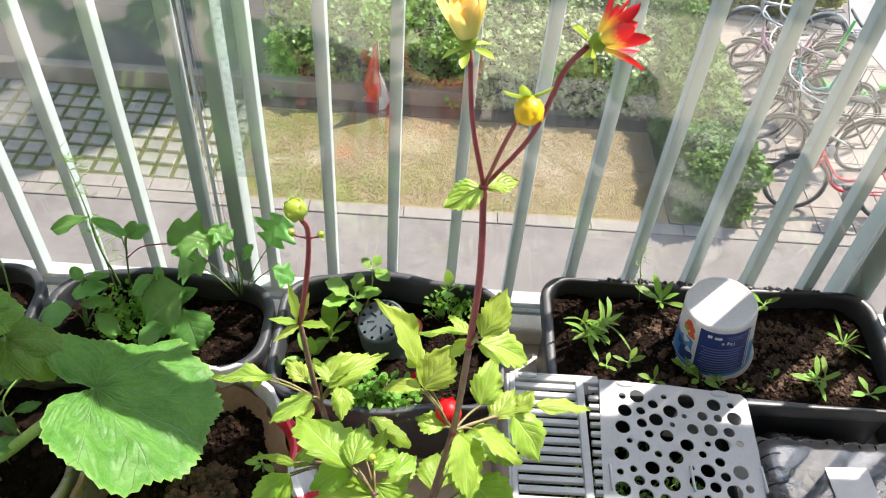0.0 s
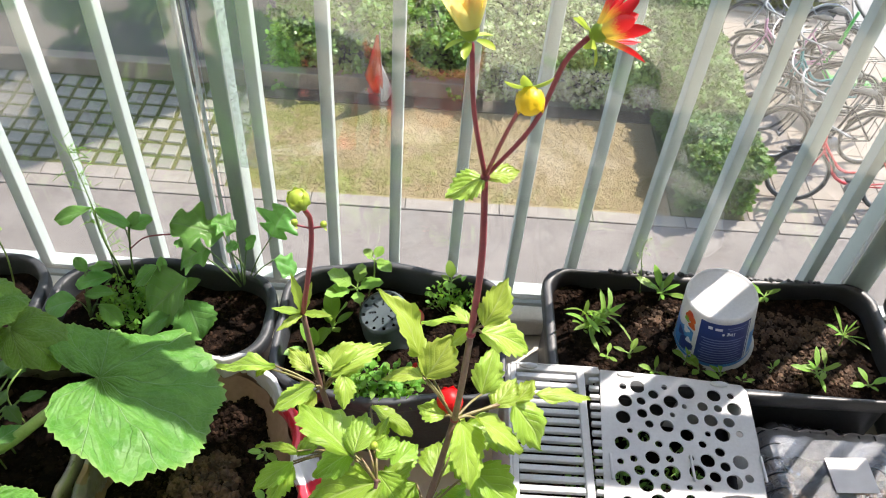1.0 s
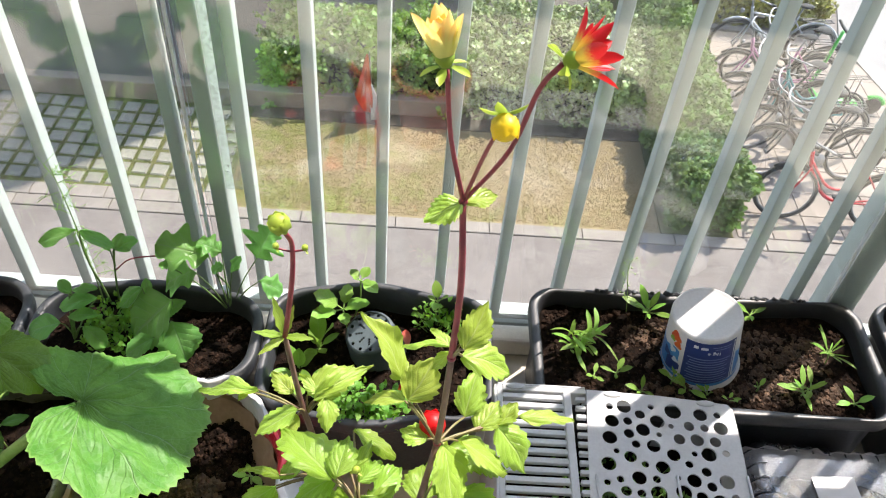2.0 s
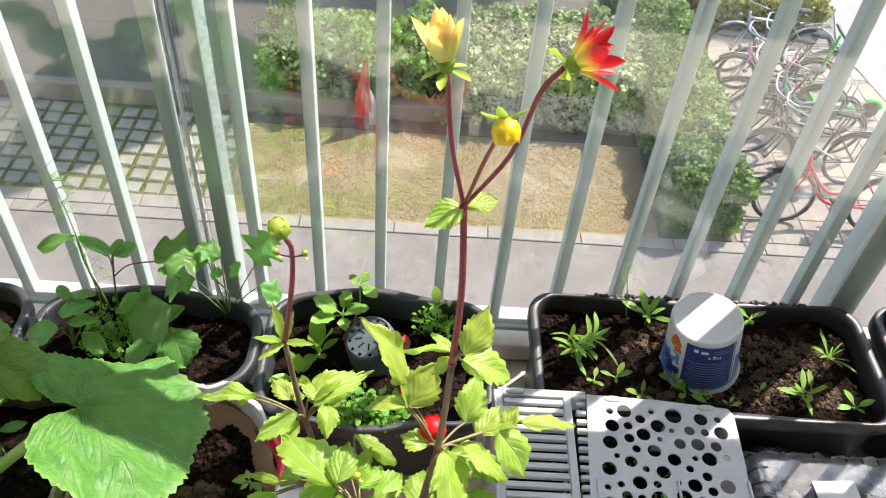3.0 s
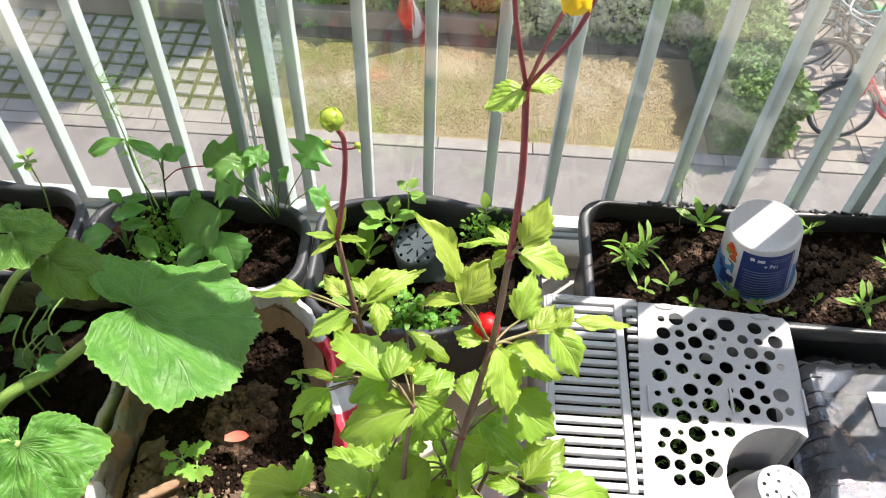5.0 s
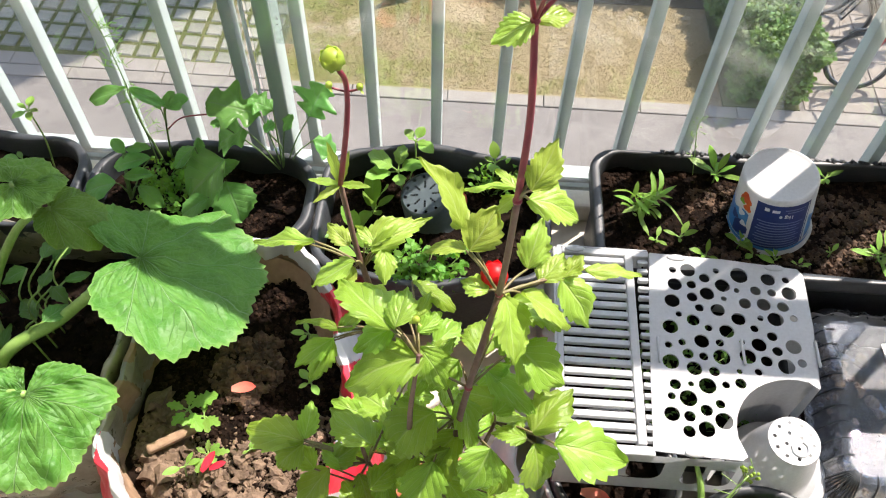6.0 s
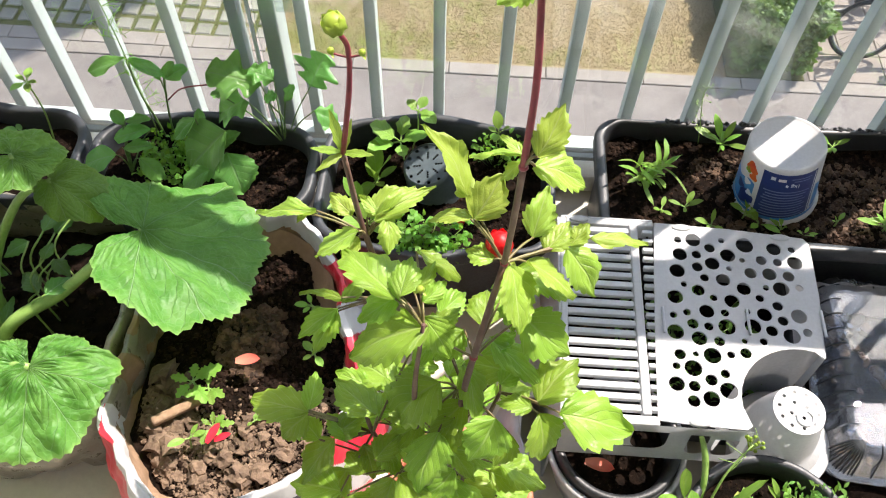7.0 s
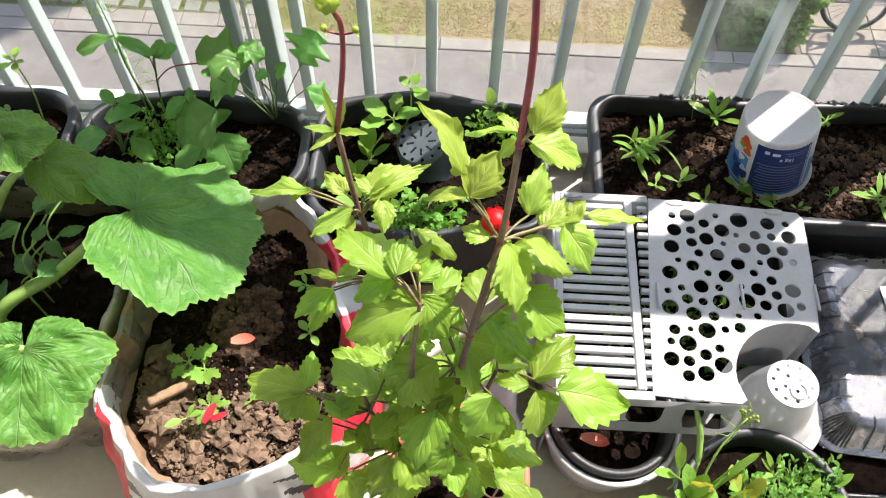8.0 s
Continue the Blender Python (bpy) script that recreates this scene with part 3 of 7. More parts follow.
def parched(name, blades):
    """Worn summer turf: straw, green and bare brown patches at two scales, greener towards the pavers."""
    m, nt, bsdf, out = tree(name)
    where = nt.nodes.new("ShaderNodeTexCoord").outputs["Object"]
    sep = nt.nodes.new("ShaderNodeSeparateXYZ")
    nt.links.new(where, sep.inputs[0])
    wide, small = noise_of(nt, 1.7, 5.0, 0.6), noise_of(nt, 9.0, 5.0, 0.65)
    west = math_node(nt, "MULTIPLY", math_node(nt, "ADD", sep.outputs[0], 0.3), -0.05)
    lush = ramp(nt, math_node(nt, "ADD", math_node(nt, "ADD", math_node(nt, "MULTIPLY", wide, 0.6), math_node(nt, "MULTIPLY", small, 0.4)), west), 0.46, 0.62)
    col = mix_colour(nt, lush, (0.245, 0.190, 0.108), (0.150, 0.152, 0.046))
    bare = ramp(nt, noise_of(nt, 4.3, 6.0, 0.65), 0.56, 0.68)
    col = mix_colour(nt, math_node(nt, "MULTIPLY", bare, 0.75), col, (0.215, 0.158, 0.100))
    col = mix_colour(nt, math_node(nt, "MULTIPLY", ramp(nt, noise_of(nt, 30.0, 3.0), 0.4, 0.7), 0.35), col, (0.32, 0.26, 0.16))
    if blades:
        rnd = nt.nodes.new("ShaderNodeNewGeometry").outputs["Random Per Island"]
        hsv = nt.nodes.new("ShaderNodeHueSaturation")
        nt.links.new(math_node(nt, "ADD", math_node(nt, "MULTIPLY", rnd, 0.14), 0.93), hsv.inputs["Value"])
        nt.links.new(col, hsv.inputs["Color"])
        col = hsv.outputs[0]
    nt.links.new(col, bsdf.inputs["Base Color"])
    bsdf.inputs["Roughness"].default_value = 0.9
    bsdf.inputs["Specular IOR Level"].default_value = 0.15
    bumped(nt, bsdf, small, 0.8, 0.02)
    return m


DRY_LAWN = parched("dry_lawn_earth", False)
GRASS = parched("grass_blade", True)
SHADED_EARTH = surface("shaded_earth", (0.065, 0.048, 0.032), (0.115, 0.088, 0.058), 9.0, 0.95, 1.0, 50, stain=(0.07, 0.08, 0.025), stain_at=(0.56, 0.7))
EARTH = surface("far_ground", (0.16, 0.15, 0.10), (0.12, 0.13, 0.07), 0.3, 0.95, 0.5, 12)
LOW_WALL = surface("low_wall_render", (0.185, 0.152, 0.118), (0.235, 0.198, 0.155), 3.0, 0.9, 0.4, 50, stain=(0.28, 0.25, 0.21), stain_at=(0.6, 0.75))
HOUSE = surface("house_render", (0.58, 0.54, 0.46), (0.53, 0.49, 0.42), 0.6, 0.9, 0.3, 30)
ROOF = surface("roof_sheet", (0.22, 0.22, 0.22), (0.27, 0.27, 0.27), 1.0, 0.7, 0.2, 20)
STICK = surface("grey_stick", (0.20, 0.17, 0.13), (0.26, 0.22, 0.17), 20, 0.8, 0.2, 90)
PANE = clear("house_pane", (0.25, 0.28, 0.30), 2.5, 0.0, top_dust_glare=0.0)


def setting(name, bm, material, label, category, smooth=False):
    ob = part(name, bm, material, None, label, smooth)
    return tagged(ob, label, category, kind="structure")


GROUND = -4.8
bm = bmesh.new()
box(bm, (-2.6, -1.95, -0.20), (2.8, 0.045, 0.0), 0.004)
setting("floor", bm, CONCRETE, "worn beige concrete balcony floor slab", "floor")
bm = bmesh.new()
box(bm, (-2.6, -0.02, 0.002), (2.8, 0.040, 0.050), 0.006)
setting("trim_edge", bm, PLASTER, "pale raised concrete edge along the balcony slab", "trim")
bm = bmesh.new()
box(bm, (-9.0, -2.25, GROUND), (9.0, -1.954, 7.6))
setting("wall_house", bm, PLASTER, "plain pale plastered house wall behind the balcony", "wall")
# Overhead slab and side walls are unseen, added to shape sky and bounced light.
bm = bmesh.new()
box(bm, (-2.6, -1.95, 2.95), (2.8, 0.06, 3.15))
setting("ceiling", bm, PLASTER, "unseen pale slab added overhead to hold off sky light", "ceiling")
for side, x0 in (("wall_west", -2.75), ("wall_east", 2.804)):
    bm = bmesh.new()
    box(bm, (x0, -1.95, -0.2), (x0 + 0.146, 0.06, 3.15))
    setting(side, bm, PLASTER, "unseen pale side wall added to close in the light", "wall")

# balustrade: bottom rail, bars, posts, handrail and glass
railing = thing("balcony_railing", (0, 0.02, 0), "pale grey painted metal balcony railing of upright flat bars", "railing", kind="structure")
bm = bmesh.new()
box(bm, (-2.58, 0.004, 0.088), (2.78, 0.034, 0.104), 0.002)
part("bottom_rail", bm, PAINT, railing, "", False)
bm = bmesh.new()
box(bm, (-2.58, 0.008, 0.062), (2.78, 0.030, 0.072), 0.002)
part("lower_rail", bm, PAINT, railing, "", False)
bm = bmesh.new()
box(bm, (-2.58, -0.020, 1.150), (2.78, 0.104, 1.190), 0.006)
part("handrail", bm, PAINT, railing, "", False)
bm = bmesh.new()
box(bm, (-0.0095, 0.0, 0.104), (0.0095, 0.026, 1.15), 0.0018)
bar_mesh = mesh_of("bar", bm, PAINT, False)
for i in [k for k in range(-22, 26) if k != 8]:
    ob = new("bar", bar_mesh)
    ob.location = (i * 0.11, 0.0, 0)
    ob.parent = railing
    ob.matrix_parent_inverse = Matrix.Translation((0, -0.02, 0))
bm = bmesh.new()
box(bm, (-0.0135, -0.002, 0.05), (0.0135, 0.050, 1.15), 0.003)
post_mesh = mesh_of("post", bm, PAINT, False)
for x in (-1.945, -0.272, 0.863, 2.37):
    ob = new("post", post_mesh)
    ob.location = (x, 0, 0)
    ob.parent = railing
    ob.matrix_parent_inverse = Matrix.Translation((0, -0.02, 0))
    ob.scale = (1.0 if x < 0.5 else 2.2, 1, 1)
for x0, x1 in ((-2.56, -1.966), (-1.936, -0.306), (-0.292, 0.822), (0.834, 2.36)):
    bm = bmesh.new()
    box(bm, (x0, -0.010, 0.112), (x1, -0.004, 1.146), 0.001, segments=1)
    pane = part("glass_pane", bm, GLASS, railing, "clear glass pane with dust and dried drops", False)
    pane.visible_shadow = False
# Pale strips paint the bright highlight along the panes' edges.
for x in (-0.300, 0.828):
    bm = bmesh.new()
    box(bm, (x - 0.0022, -0.0115, 0.112), (x + 0.0022, -0.0025, 1.146), 0.0006, segments=1)
    part("pane_edge_line", bm, PALE_EDGE, railing, "thin pale strip painted as the bright glass edge", False)
bm = bmesh.new()
box(bm, (-0.254, -0.0125, 0.40), (-0.226, -0.0105, 1.146))
spots = part("water_spots", bm, SPOTTED_GLASS, railing, "crust of dried water drops on the glass", False)
spots.visible_shadow = False


# ---- the setting: street side ----
bm = bmesh.new()
box(bm, (-400, -400, GROUND - 0.4), (400, 400, GROUND - 0.03))
setting("ground", bm, EARTH, "open ground reaching to the horizon", "ground")
bm = bmesh.new()
box(bm, (-60, -1.9, GROUND - 0.06), (60, 5.16, GROUND))
setting("road", bm, ASPHALT, "sunlit pinkish grey asphalt lane", "road")
bm = bmesh.new()
box(bm, (-2.02, 5.34, GROUND - 0.06), (2.66, 7.12, GROUND - 0.004))
setting("lawn", bm, DRY_LAWN, "parched lawn of thin straw-coloured grass", "lawn")
bm = bmesh.new()
box(bm, (-8.0, 5.34, GROUND - 0.06), (-2.03, 7.12, GROUND - 0.016))
paver_bed = setting("pavement_grid", bm, MOSS, "concrete pavers with grassy joints", "pavement")
bm = bmesh.new()
box(bm, (-8.0, 7.125, GROUND - 0.06), (0.38, 7.27, GROUND + 0.22), 0.015)
setting("low_wall", bm, LOW_WALL, "low rendered garden wall in front of the hedge", "wall")
# Dark earth, its colour deepened further for the wall's shadow band.
bm = bmesh.new()
box(bm, (-2.02, 6.90, GROUND - 0.05), (2.66, 7.118, GROUND + 0.006), 0.004)
setting("shaded_soil_strip", bm, SHADED_EARTH, "strip of earth darkened for the shadow at the wall's foot", "ground")
bm = bmesh.new()
box(bm, (-1.95, 7.275, GROUND - 0.06), (2.55, 8.9, GROUND + 0.02))
setting("planting_bed", bm, MOSS, "raised earth bed behind the low wall", "ground")
bm = bmesh.new()
box(bm, (-14.0, 8.91, GROUND - 0.06), (3.4, 11.35, GROUND - 0.002))
box(bm, (-14.0, 7.275, GROUND - 0.06), (-1.96, 8.905, GROUND - 0.002))
setting("path", bm, GREY_ROAD, "grey asphalt path behind the hedge", "path")
bm = bmesh.new()
box(bm, (2.67, 5.34, GROUND - 0.06), (3.46, 10.6, GROUND + 0.01))
setting("hedge_bed", bm, MOSS, "strip of dark earth under the hedge", "ground")
bm = bmesh.new()
box(bm, (3.47, 5.34, GROUND - 0.06), (9.0, 12.0, GROUND - 0.012))
bike_yard = setting("pavement_yard", bm, ASPHALT, "paved bicycle yard of pale slabs", "pavement")
bm = bmesh.new()
corner = ((5.95, 9.55), (6.35, 7.4), (7.2, 5.4), (12, 5.4), (12, 13.5), (6.0, 13.5), (6.25, 10.6))
low, top = ([bm.verts.new((x, y, GROUND + z)) for x, y in corner] for z in (-0.05, 0.012))
bm.faces.new(top)
for k in range(len(corner)):
    bm.faces.new((low[k], low[(k + 1) % len(corner)], top[(k + 1) % len(corner)], top[k]))
setting("side_path", bm, PALE_PATH, "smooth pale grey path beside the bicycle yard", "path")

# house across the path, whose corner shades the pavers
house = thing("apartment_building", (-6, 15, GROUND), "pale rendered apartment building with rows of windows", "building")
bm = bmesh.new()
box(bm, (-16.0, 11.4, GROUND), (2.6, 22.0, GROUND + 15.6))
part("wall", bm, HOUSE, house, "", False)
bm = bmesh.new()
box(bm, (-16.2, 11.2, GROUND + 15.604), (2.7, 22.2, GROUND + 15.9), 0.03)
part("roof", bm, ROOF, house, "", False)
frame_bm = bmesh.new()
for lo, hi in (((-0.62, -0.03, 0), (-0.56, 0.02, 1.5)), ((0.56, -0.03, 0), (0.62, 0.02, 1.5)), ((-0.56, -0.03, 0), (0.56, 0.02, 0.06)), ((-0.56, -0.03, 1.44), (0.56, 0.02, 1.5)), ((-0.03, -0.025, 0.06), (0.03, 0.02, 1.44))):
    box(frame_bm, lo, hi)
frame_mesh = mesh_of("window", frame_bm, WHITE_PLASTIC, False)
pane_bm = bmesh.new()
box(pane_bm, (-0.56, -0.012, 0.06), (0.56, -0.004, 1.44))
pane_mesh = mesh_of("pane", pane_bm, PANE, False)
sill_bm = bmesh.new()
box(sill_bm, (-0.68, -0.14, -0.05), (0.68, 0.0, -0.004), 0.008)
sill_mesh = mesh_of("sill", sill_bm, LOW_WALL, False)
for storey in range(5):
    for k in range(7):
        w = new("window", frame_mesh)
        w.parent = house
        w.location = Vector((-14.4 + k * 2.6, 11.37, GROUND + 1.1 + storey * 3.0)) - house.location
        for nm, me in (("pane", pane_mesh), ("sill", sill_mesh)):
            o = new(nm, me)
            o.parent = w


# ---- hedges ----
def foliage(parent, spots, size, material, seed, name="foliage", label="dense small leaves", slim=0.36):
    """Many small folded leaves, each turned by chance, as one mesh. spots: array of positions and outward directions."""
    rng = np.random.default_rng(seed)
    pos, out = spots
    n = len(pos)
    d = rng.normal(size=(n, 3)) * 0.9 + out * 0.6 + np.array((0, 0, 0.2))
    d /= np.linalg.norm(d, axis=1)[:, None]
    up = rng.normal(size=(n, 3)) * 0.55 + out * 0.7 + np.array((0, 0, 0.7))
    s = np.cross(d, up)
    s /= np.linalg.norm(s, axis=1)[:, None]
    nn = np.cross(s, d)
    ln = size * (0.6 + 0.8 * rng.random(n))[:, None]
    wd = ln * slim
    bend = rng.normal(size=(n, 1)) * 0.12 - 0.10
    low, high, end = pos + d * ln * 0.32, pos + d * ln * 0.68 + nn * ln * bend * 0.4, pos + d * ln + nn * ln * bend
    rise = nn * wd * 0.35
    verts = np.stack((pos, low + s * wd * 0.9 + rise, low - s * wd * 0.9 + rise, high + s * wd * 0.8 + rise, high - s * wd * 0.8 + rise, end), 1).reshape(-1, 3)
    corners = np.array((0, 1, 2, 1, 3, 4, 1, 4, 2, 3, 5, 4))
    faces = (np.arange(n)[:, None] * 6 + corners).reshape(-1, 3)
    spot = np.array(((0.5, 0), (0.95, 0.32), (0.05, 0.32), (0.9, 0.68), (0.1, 0.68), (0.5, 1)))
    uv1 = np.tile(spot[corners], (n, 1))
    return raw(name, verts, faces, material, parent, label, kind="stuff", uvs=uv1)


def clumpy(lo, hi, count, seed, bulge=0.10, freq=3.2, inward=0.20):
    """Leaf spots over the faces of a clipped but uneven hedge."""
    rng = np.random.default_rng(seed)
    lo, hi = np.array(lo), np.array(hi)
    size = hi - lo
    areas = np.array((size[1] * size[2], size[1] * size[2], size[0] * size[2], size[0] * size[2] * 0.4, size[0] * size[1] * 1.3))
    which = rng.choice(5, size=count, p=areas / areas.sum())
    p = lo + rng.random((count, 3)) * size
    out = np.zeros((count, 3))
    for f, (ax, end) in enumerate(((0, 0), (0, 1), (1, 0), (1, 1), (2, 1))):
        k = which == f
        p[k, ax] = (lo, hi)[end][ax]
        out[k, ax] = (-1, 1)[end]
    push = np.array([noise.noise(Vector((a * freq, b * freq, c * freq + seed))) + 0.6 * noise.noise(Vector((a * freq * 2.7, b * freq * 2.7, c * freq * 2.7))) for a, b, c in p])
    centre = (lo + hi) / 2
    radial = (p - centre) / np.maximum(size, 0.3)
    p = p + out * (push * bulge)[:, None] - out * (rng.random(count) ** 2 * inward)[:, None]
    edge = np.clip(np.abs(radial[:, 0]) * 2 - 0.8, 0, 1) + np.clip(np.abs(radial[:, 1]) * 2 - 0.8, 0, 1)
    p[:, 2] -= np.where(p[:, 2] > hi[2] - 0.15, edge * 0.25, 0)
    return p, out


def hedge(name, lo, hi, count, size, material, label, seed, bulge=0.1):
    lo, hi = Vector(lo), Vector(hi)
    t = thing(name, ((lo.x + hi.x) / 2, (lo.y + hi.y) / 2, lo.z), label, "hedge")
    # Solid near-black block: its colour paints the shade between the leaves.
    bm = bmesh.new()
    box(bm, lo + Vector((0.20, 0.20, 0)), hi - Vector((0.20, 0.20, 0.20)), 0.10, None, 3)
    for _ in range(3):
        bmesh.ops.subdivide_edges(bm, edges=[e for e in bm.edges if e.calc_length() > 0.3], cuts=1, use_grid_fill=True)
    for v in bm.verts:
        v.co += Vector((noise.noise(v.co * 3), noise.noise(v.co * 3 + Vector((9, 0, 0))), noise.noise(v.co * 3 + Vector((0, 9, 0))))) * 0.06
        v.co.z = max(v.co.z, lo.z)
    part("dark_core", bm, CORE_SHADE, t, "dark block painted as the hedge's shaded inside", False)
    foliage(t, clumpy(lo, hi, count, seed, bulge), size, material, seed)
    return t


CORE_SHADE = surface("core_shade", (0.010, 0.018, 0.007), (0.018, 0.028, 0.010), 8, 0.95, 0.8, 40)
HEDGE_LEAF = leafy("hedge_leaf", (0.085, 0.165, 0.034), (0.15, 0.225, 0.05), (0.12, 0.18, 0.06), 0.3, 3, island=True, vary=0.42, rough=0.6, glow=(0.16, 0.24, 0.03), bump=0.1)
BRIGHT_LEAF = leafy("bright_shrub_leaf", (0.10, 0.20, 0.035), (0.17, 0.28, 0.055), (0.18, 0.26, 0.08), 0.3, 3, island=True, vary=0.45, glow=(0.28, 0.40, 0.04), bump=0.1)
SILVER_LEAF = leafy("pale_shrub_leaf", (0.16, 0.22, 0.075), (0.30, 0.36, 0.15), (0.24, 0.28, 0.16), 0.2, 3, island=True, vary=0.5, glow=(0.26, 0.34, 0.1), bump=0.1)
OLIVE_LEAF = leafy("olive_shrub_leaf", (0.20, 0.21, 0.035), (0.28, 0.26, 0.04), (0.24, 0.24, 0.06), 0.25, 3, island=True, vary=0.5, glow=(0.36, 0.34, 0.03), bump=0.1)
hedge("clipped_hedge", (2.76, 5.42, GROUND), (3.50, 10.6, GROUND + 0.74), 36000, 0.058, HEDGE_LEAF, "clipped dark green hedge beside the bicycle yard", 3, 0.16)
hedge("green_shrub", (-1.9, 7.24, GROUND + 0.02), (0.45, 8.35, GROUND + 0.80), 12000, 0.072, BRIGHT_LEAF, "bright green shrub behind the low wall", 5, 0.26)
hedge("pale_shrub", (0.46, 7.20, GROUND - 0.01), (2.62, 8.7, GROUND + 0.78), 15000, 0.062, SILVER_LEAF, "pale grey-green shrub behind the low wall", 7, 0.20)
hedge("olive_shrub", (4.0, 9.75, GROUND), (5.75, 11.2, GROUND + 0.55), 7000, 0.07, OLIVE_LEAF, "low yellowish green shrub in a kerbed bed", 11, 0.12)
bm = bmesh.new()
tube(bm, [(3.9, 9.72, GROUND + 0.02), (5.2, 9.62, GROUND + 0.02), (5.85, 9.95, GROUND + 0.02), (6.02, 10.6, GROUND + 0.02), (5.95, 11.6, GROUND + 0.02)], 0.055, 6, 8)
setting("kerb_bed", bm, KERB, "curved pale kerb round the shrub bed", "kerb")

# furled cloth pennant stuck in the earth before the low wall
PENNANT_RED = surface("pennant_red", (0.48, 0.07, 0.03), (0.60, 0.19, 0.07), 7, 0.7, 0.2, 60)
PENNANT_WHITE = surface("pennant_white", (0.62, 0.61, 0.58), (0.54, 0.53, 0.50), 7, 0.7, 0.2, 60)
pennant = thing("garden_pennant", (-0.60, 7.0, GROUND), "furled red and white cloth pennant on a stick", "flag")
stalk_bm = bmesh.new()
tube(stalk_bm, [(-0.60, 7.0, GROUND - 0.05), (-0.605, 7.0, GROUND + 0.5), (-0.625, 7.0, GROUND + 0.95)], 0.008, 6)
part("stick", stalk_bm, STICK, pennant)
for tone, a0, a1, top, foot, wide in ((PENNANT_RED, 0.42, 1.10, 0.92, 0.17, 0.165), (PENNANT_WHITE, -0.10, 0.46, 0.60, 0.06, 0.150)):
    bm = bmesh.new()
    rows = []
    for i in range(15):
        f = i / 14
        z = GROUND + top + (foot - top) * f + 0.05 * f * math.sin(a0 * 9)
        spread = wide * min(1.0, 0.10 + 1.25 * f ** 1.1) * (1.0 if f < 0.72 else 1.0 - 1.9 * (f - 0.72))
        row = []
        for j in range(17):
            a = math.pi * (a0 + (a1 - a0) * j / 16)
            r = spread * (1 + 0.16 * math.sin(j * 1.9 + f * 2))
            row.append(bm.verts.new((-0.640 + 0.03 * f + r * math.cos(a), 7.0 - 0.55 * r * abs(math.sin(a)) - 0.01, z)))
        rows.append(row)
    for r0, r1 in zip(rows, rows[1:]):
        for j in range(16):
            bm.faces.new((r0[j], r0[j + 1], r1[j + 1], r1[j]))
    bmesh.ops.solidify(bm, geom=list(bm.faces), thickness=0.003)
    part("cloth", bm, tone, pennant)

# grass on the lawn and in the paver joints
def grass(parent, lo, hi, count, tall, seed, material, name="grass", label="thin dry grass"):
    rng = np.random.default_rng(seed)
    p = np.stack((lo[0] + rng.random(count) * (hi[0] - lo[0]), lo[1] + rng.random(count) * (hi[1] - lo[1]), np.full(count, lo[2])), 1)
    keep = rng.random(count) > 0.1
    p = p[keep]
    n = len(p)
    a = rng.random(n) * 2 * np.pi
    s = np.stack((np.cos(a), np.sin(a), np.zeros(n)), 1) * 0.006
    lean = rng.normal(size=(n, 3)) * 0.55
    lean[:, 2] = 1
    h = tall * (0.4 + rng.random(n))[:, None]
    verts = np.stack((p - s, p + s, p + lean * h), 1).reshape(-1, 3)
    faces = np.arange(n * 3).reshape(-1, 3)
    ob = raw(name, verts, faces, material, None, label, kind="stuff")
    return tagged(ob, label, "grass", kind="stuff")


grass(None, (-2.0, 5.36, GROUND - 0.006), (2.66, 7.12, 0), 85000, 0.011, 21, GRASS)

JOINT_GRASS = surface("joint_grass_blade", (0.10, 0.14, 0.03), (0.16, 0.17, 0.05), 6.0, 0.7, 0.0, 30, vary=0.2, island=True)
grass(None, (-6.3, 5.58, GROUND - 0.014), (-2.04, 7.10, 0), 30000, 0.012, 23, JOINT_GRASS, "joint_grass", "short green grass in the paver joints")


# ---- bicycles and scooter in the yard ----
RUBBER = surface("tyre_rubber", (0.02, 0.02, 0.02), (0.035, 0.035, 0.034), 30, 0.8, 0.2, 200)
STEEL = surface("dull_steel", (0.30, 0.30, 0.31), (0.22, 0.22, 0.23), 30, 0.5, 0.05, 200, metal=0.6)
BLACK_PAINT = surface("black_frame_paint", (0.02, 0.02, 0.022), (0.03, 0.03, 0.033), 10, 0.35, 0.05, 200)
RED_PAINT = surface("red_frame_paint", (0.50, 0.02, 0.03), (0.42, 0.015, 0.025), 10, 0.35, 0.05, 200)
TEAL_PAINT = surface("teal_frame_paint", (0.05, 0.26, 0.27), (0.04, 0.20, 0.22), 10, 0.35, 0.05, 200)
PINK_PAINT = surface("pink_frame_paint", (0.50, 0.22, 0.36), (0.44, 0.18, 0.30), 10, 0.35, 0.05, 200)
SILVER_PAINT = surface("silver_frame_paint", (0.45, 0.46, 0.48), (0.38, 0.39, 0.41), 10, 0.35, 0.05, 200, metal=0.3)
GREEN_PAINT = surface("bright_green_paint", (0.06, 0.50, 0.06), (0.05, 0.42, 0.05), 10, 0.35, 0.05, 200)


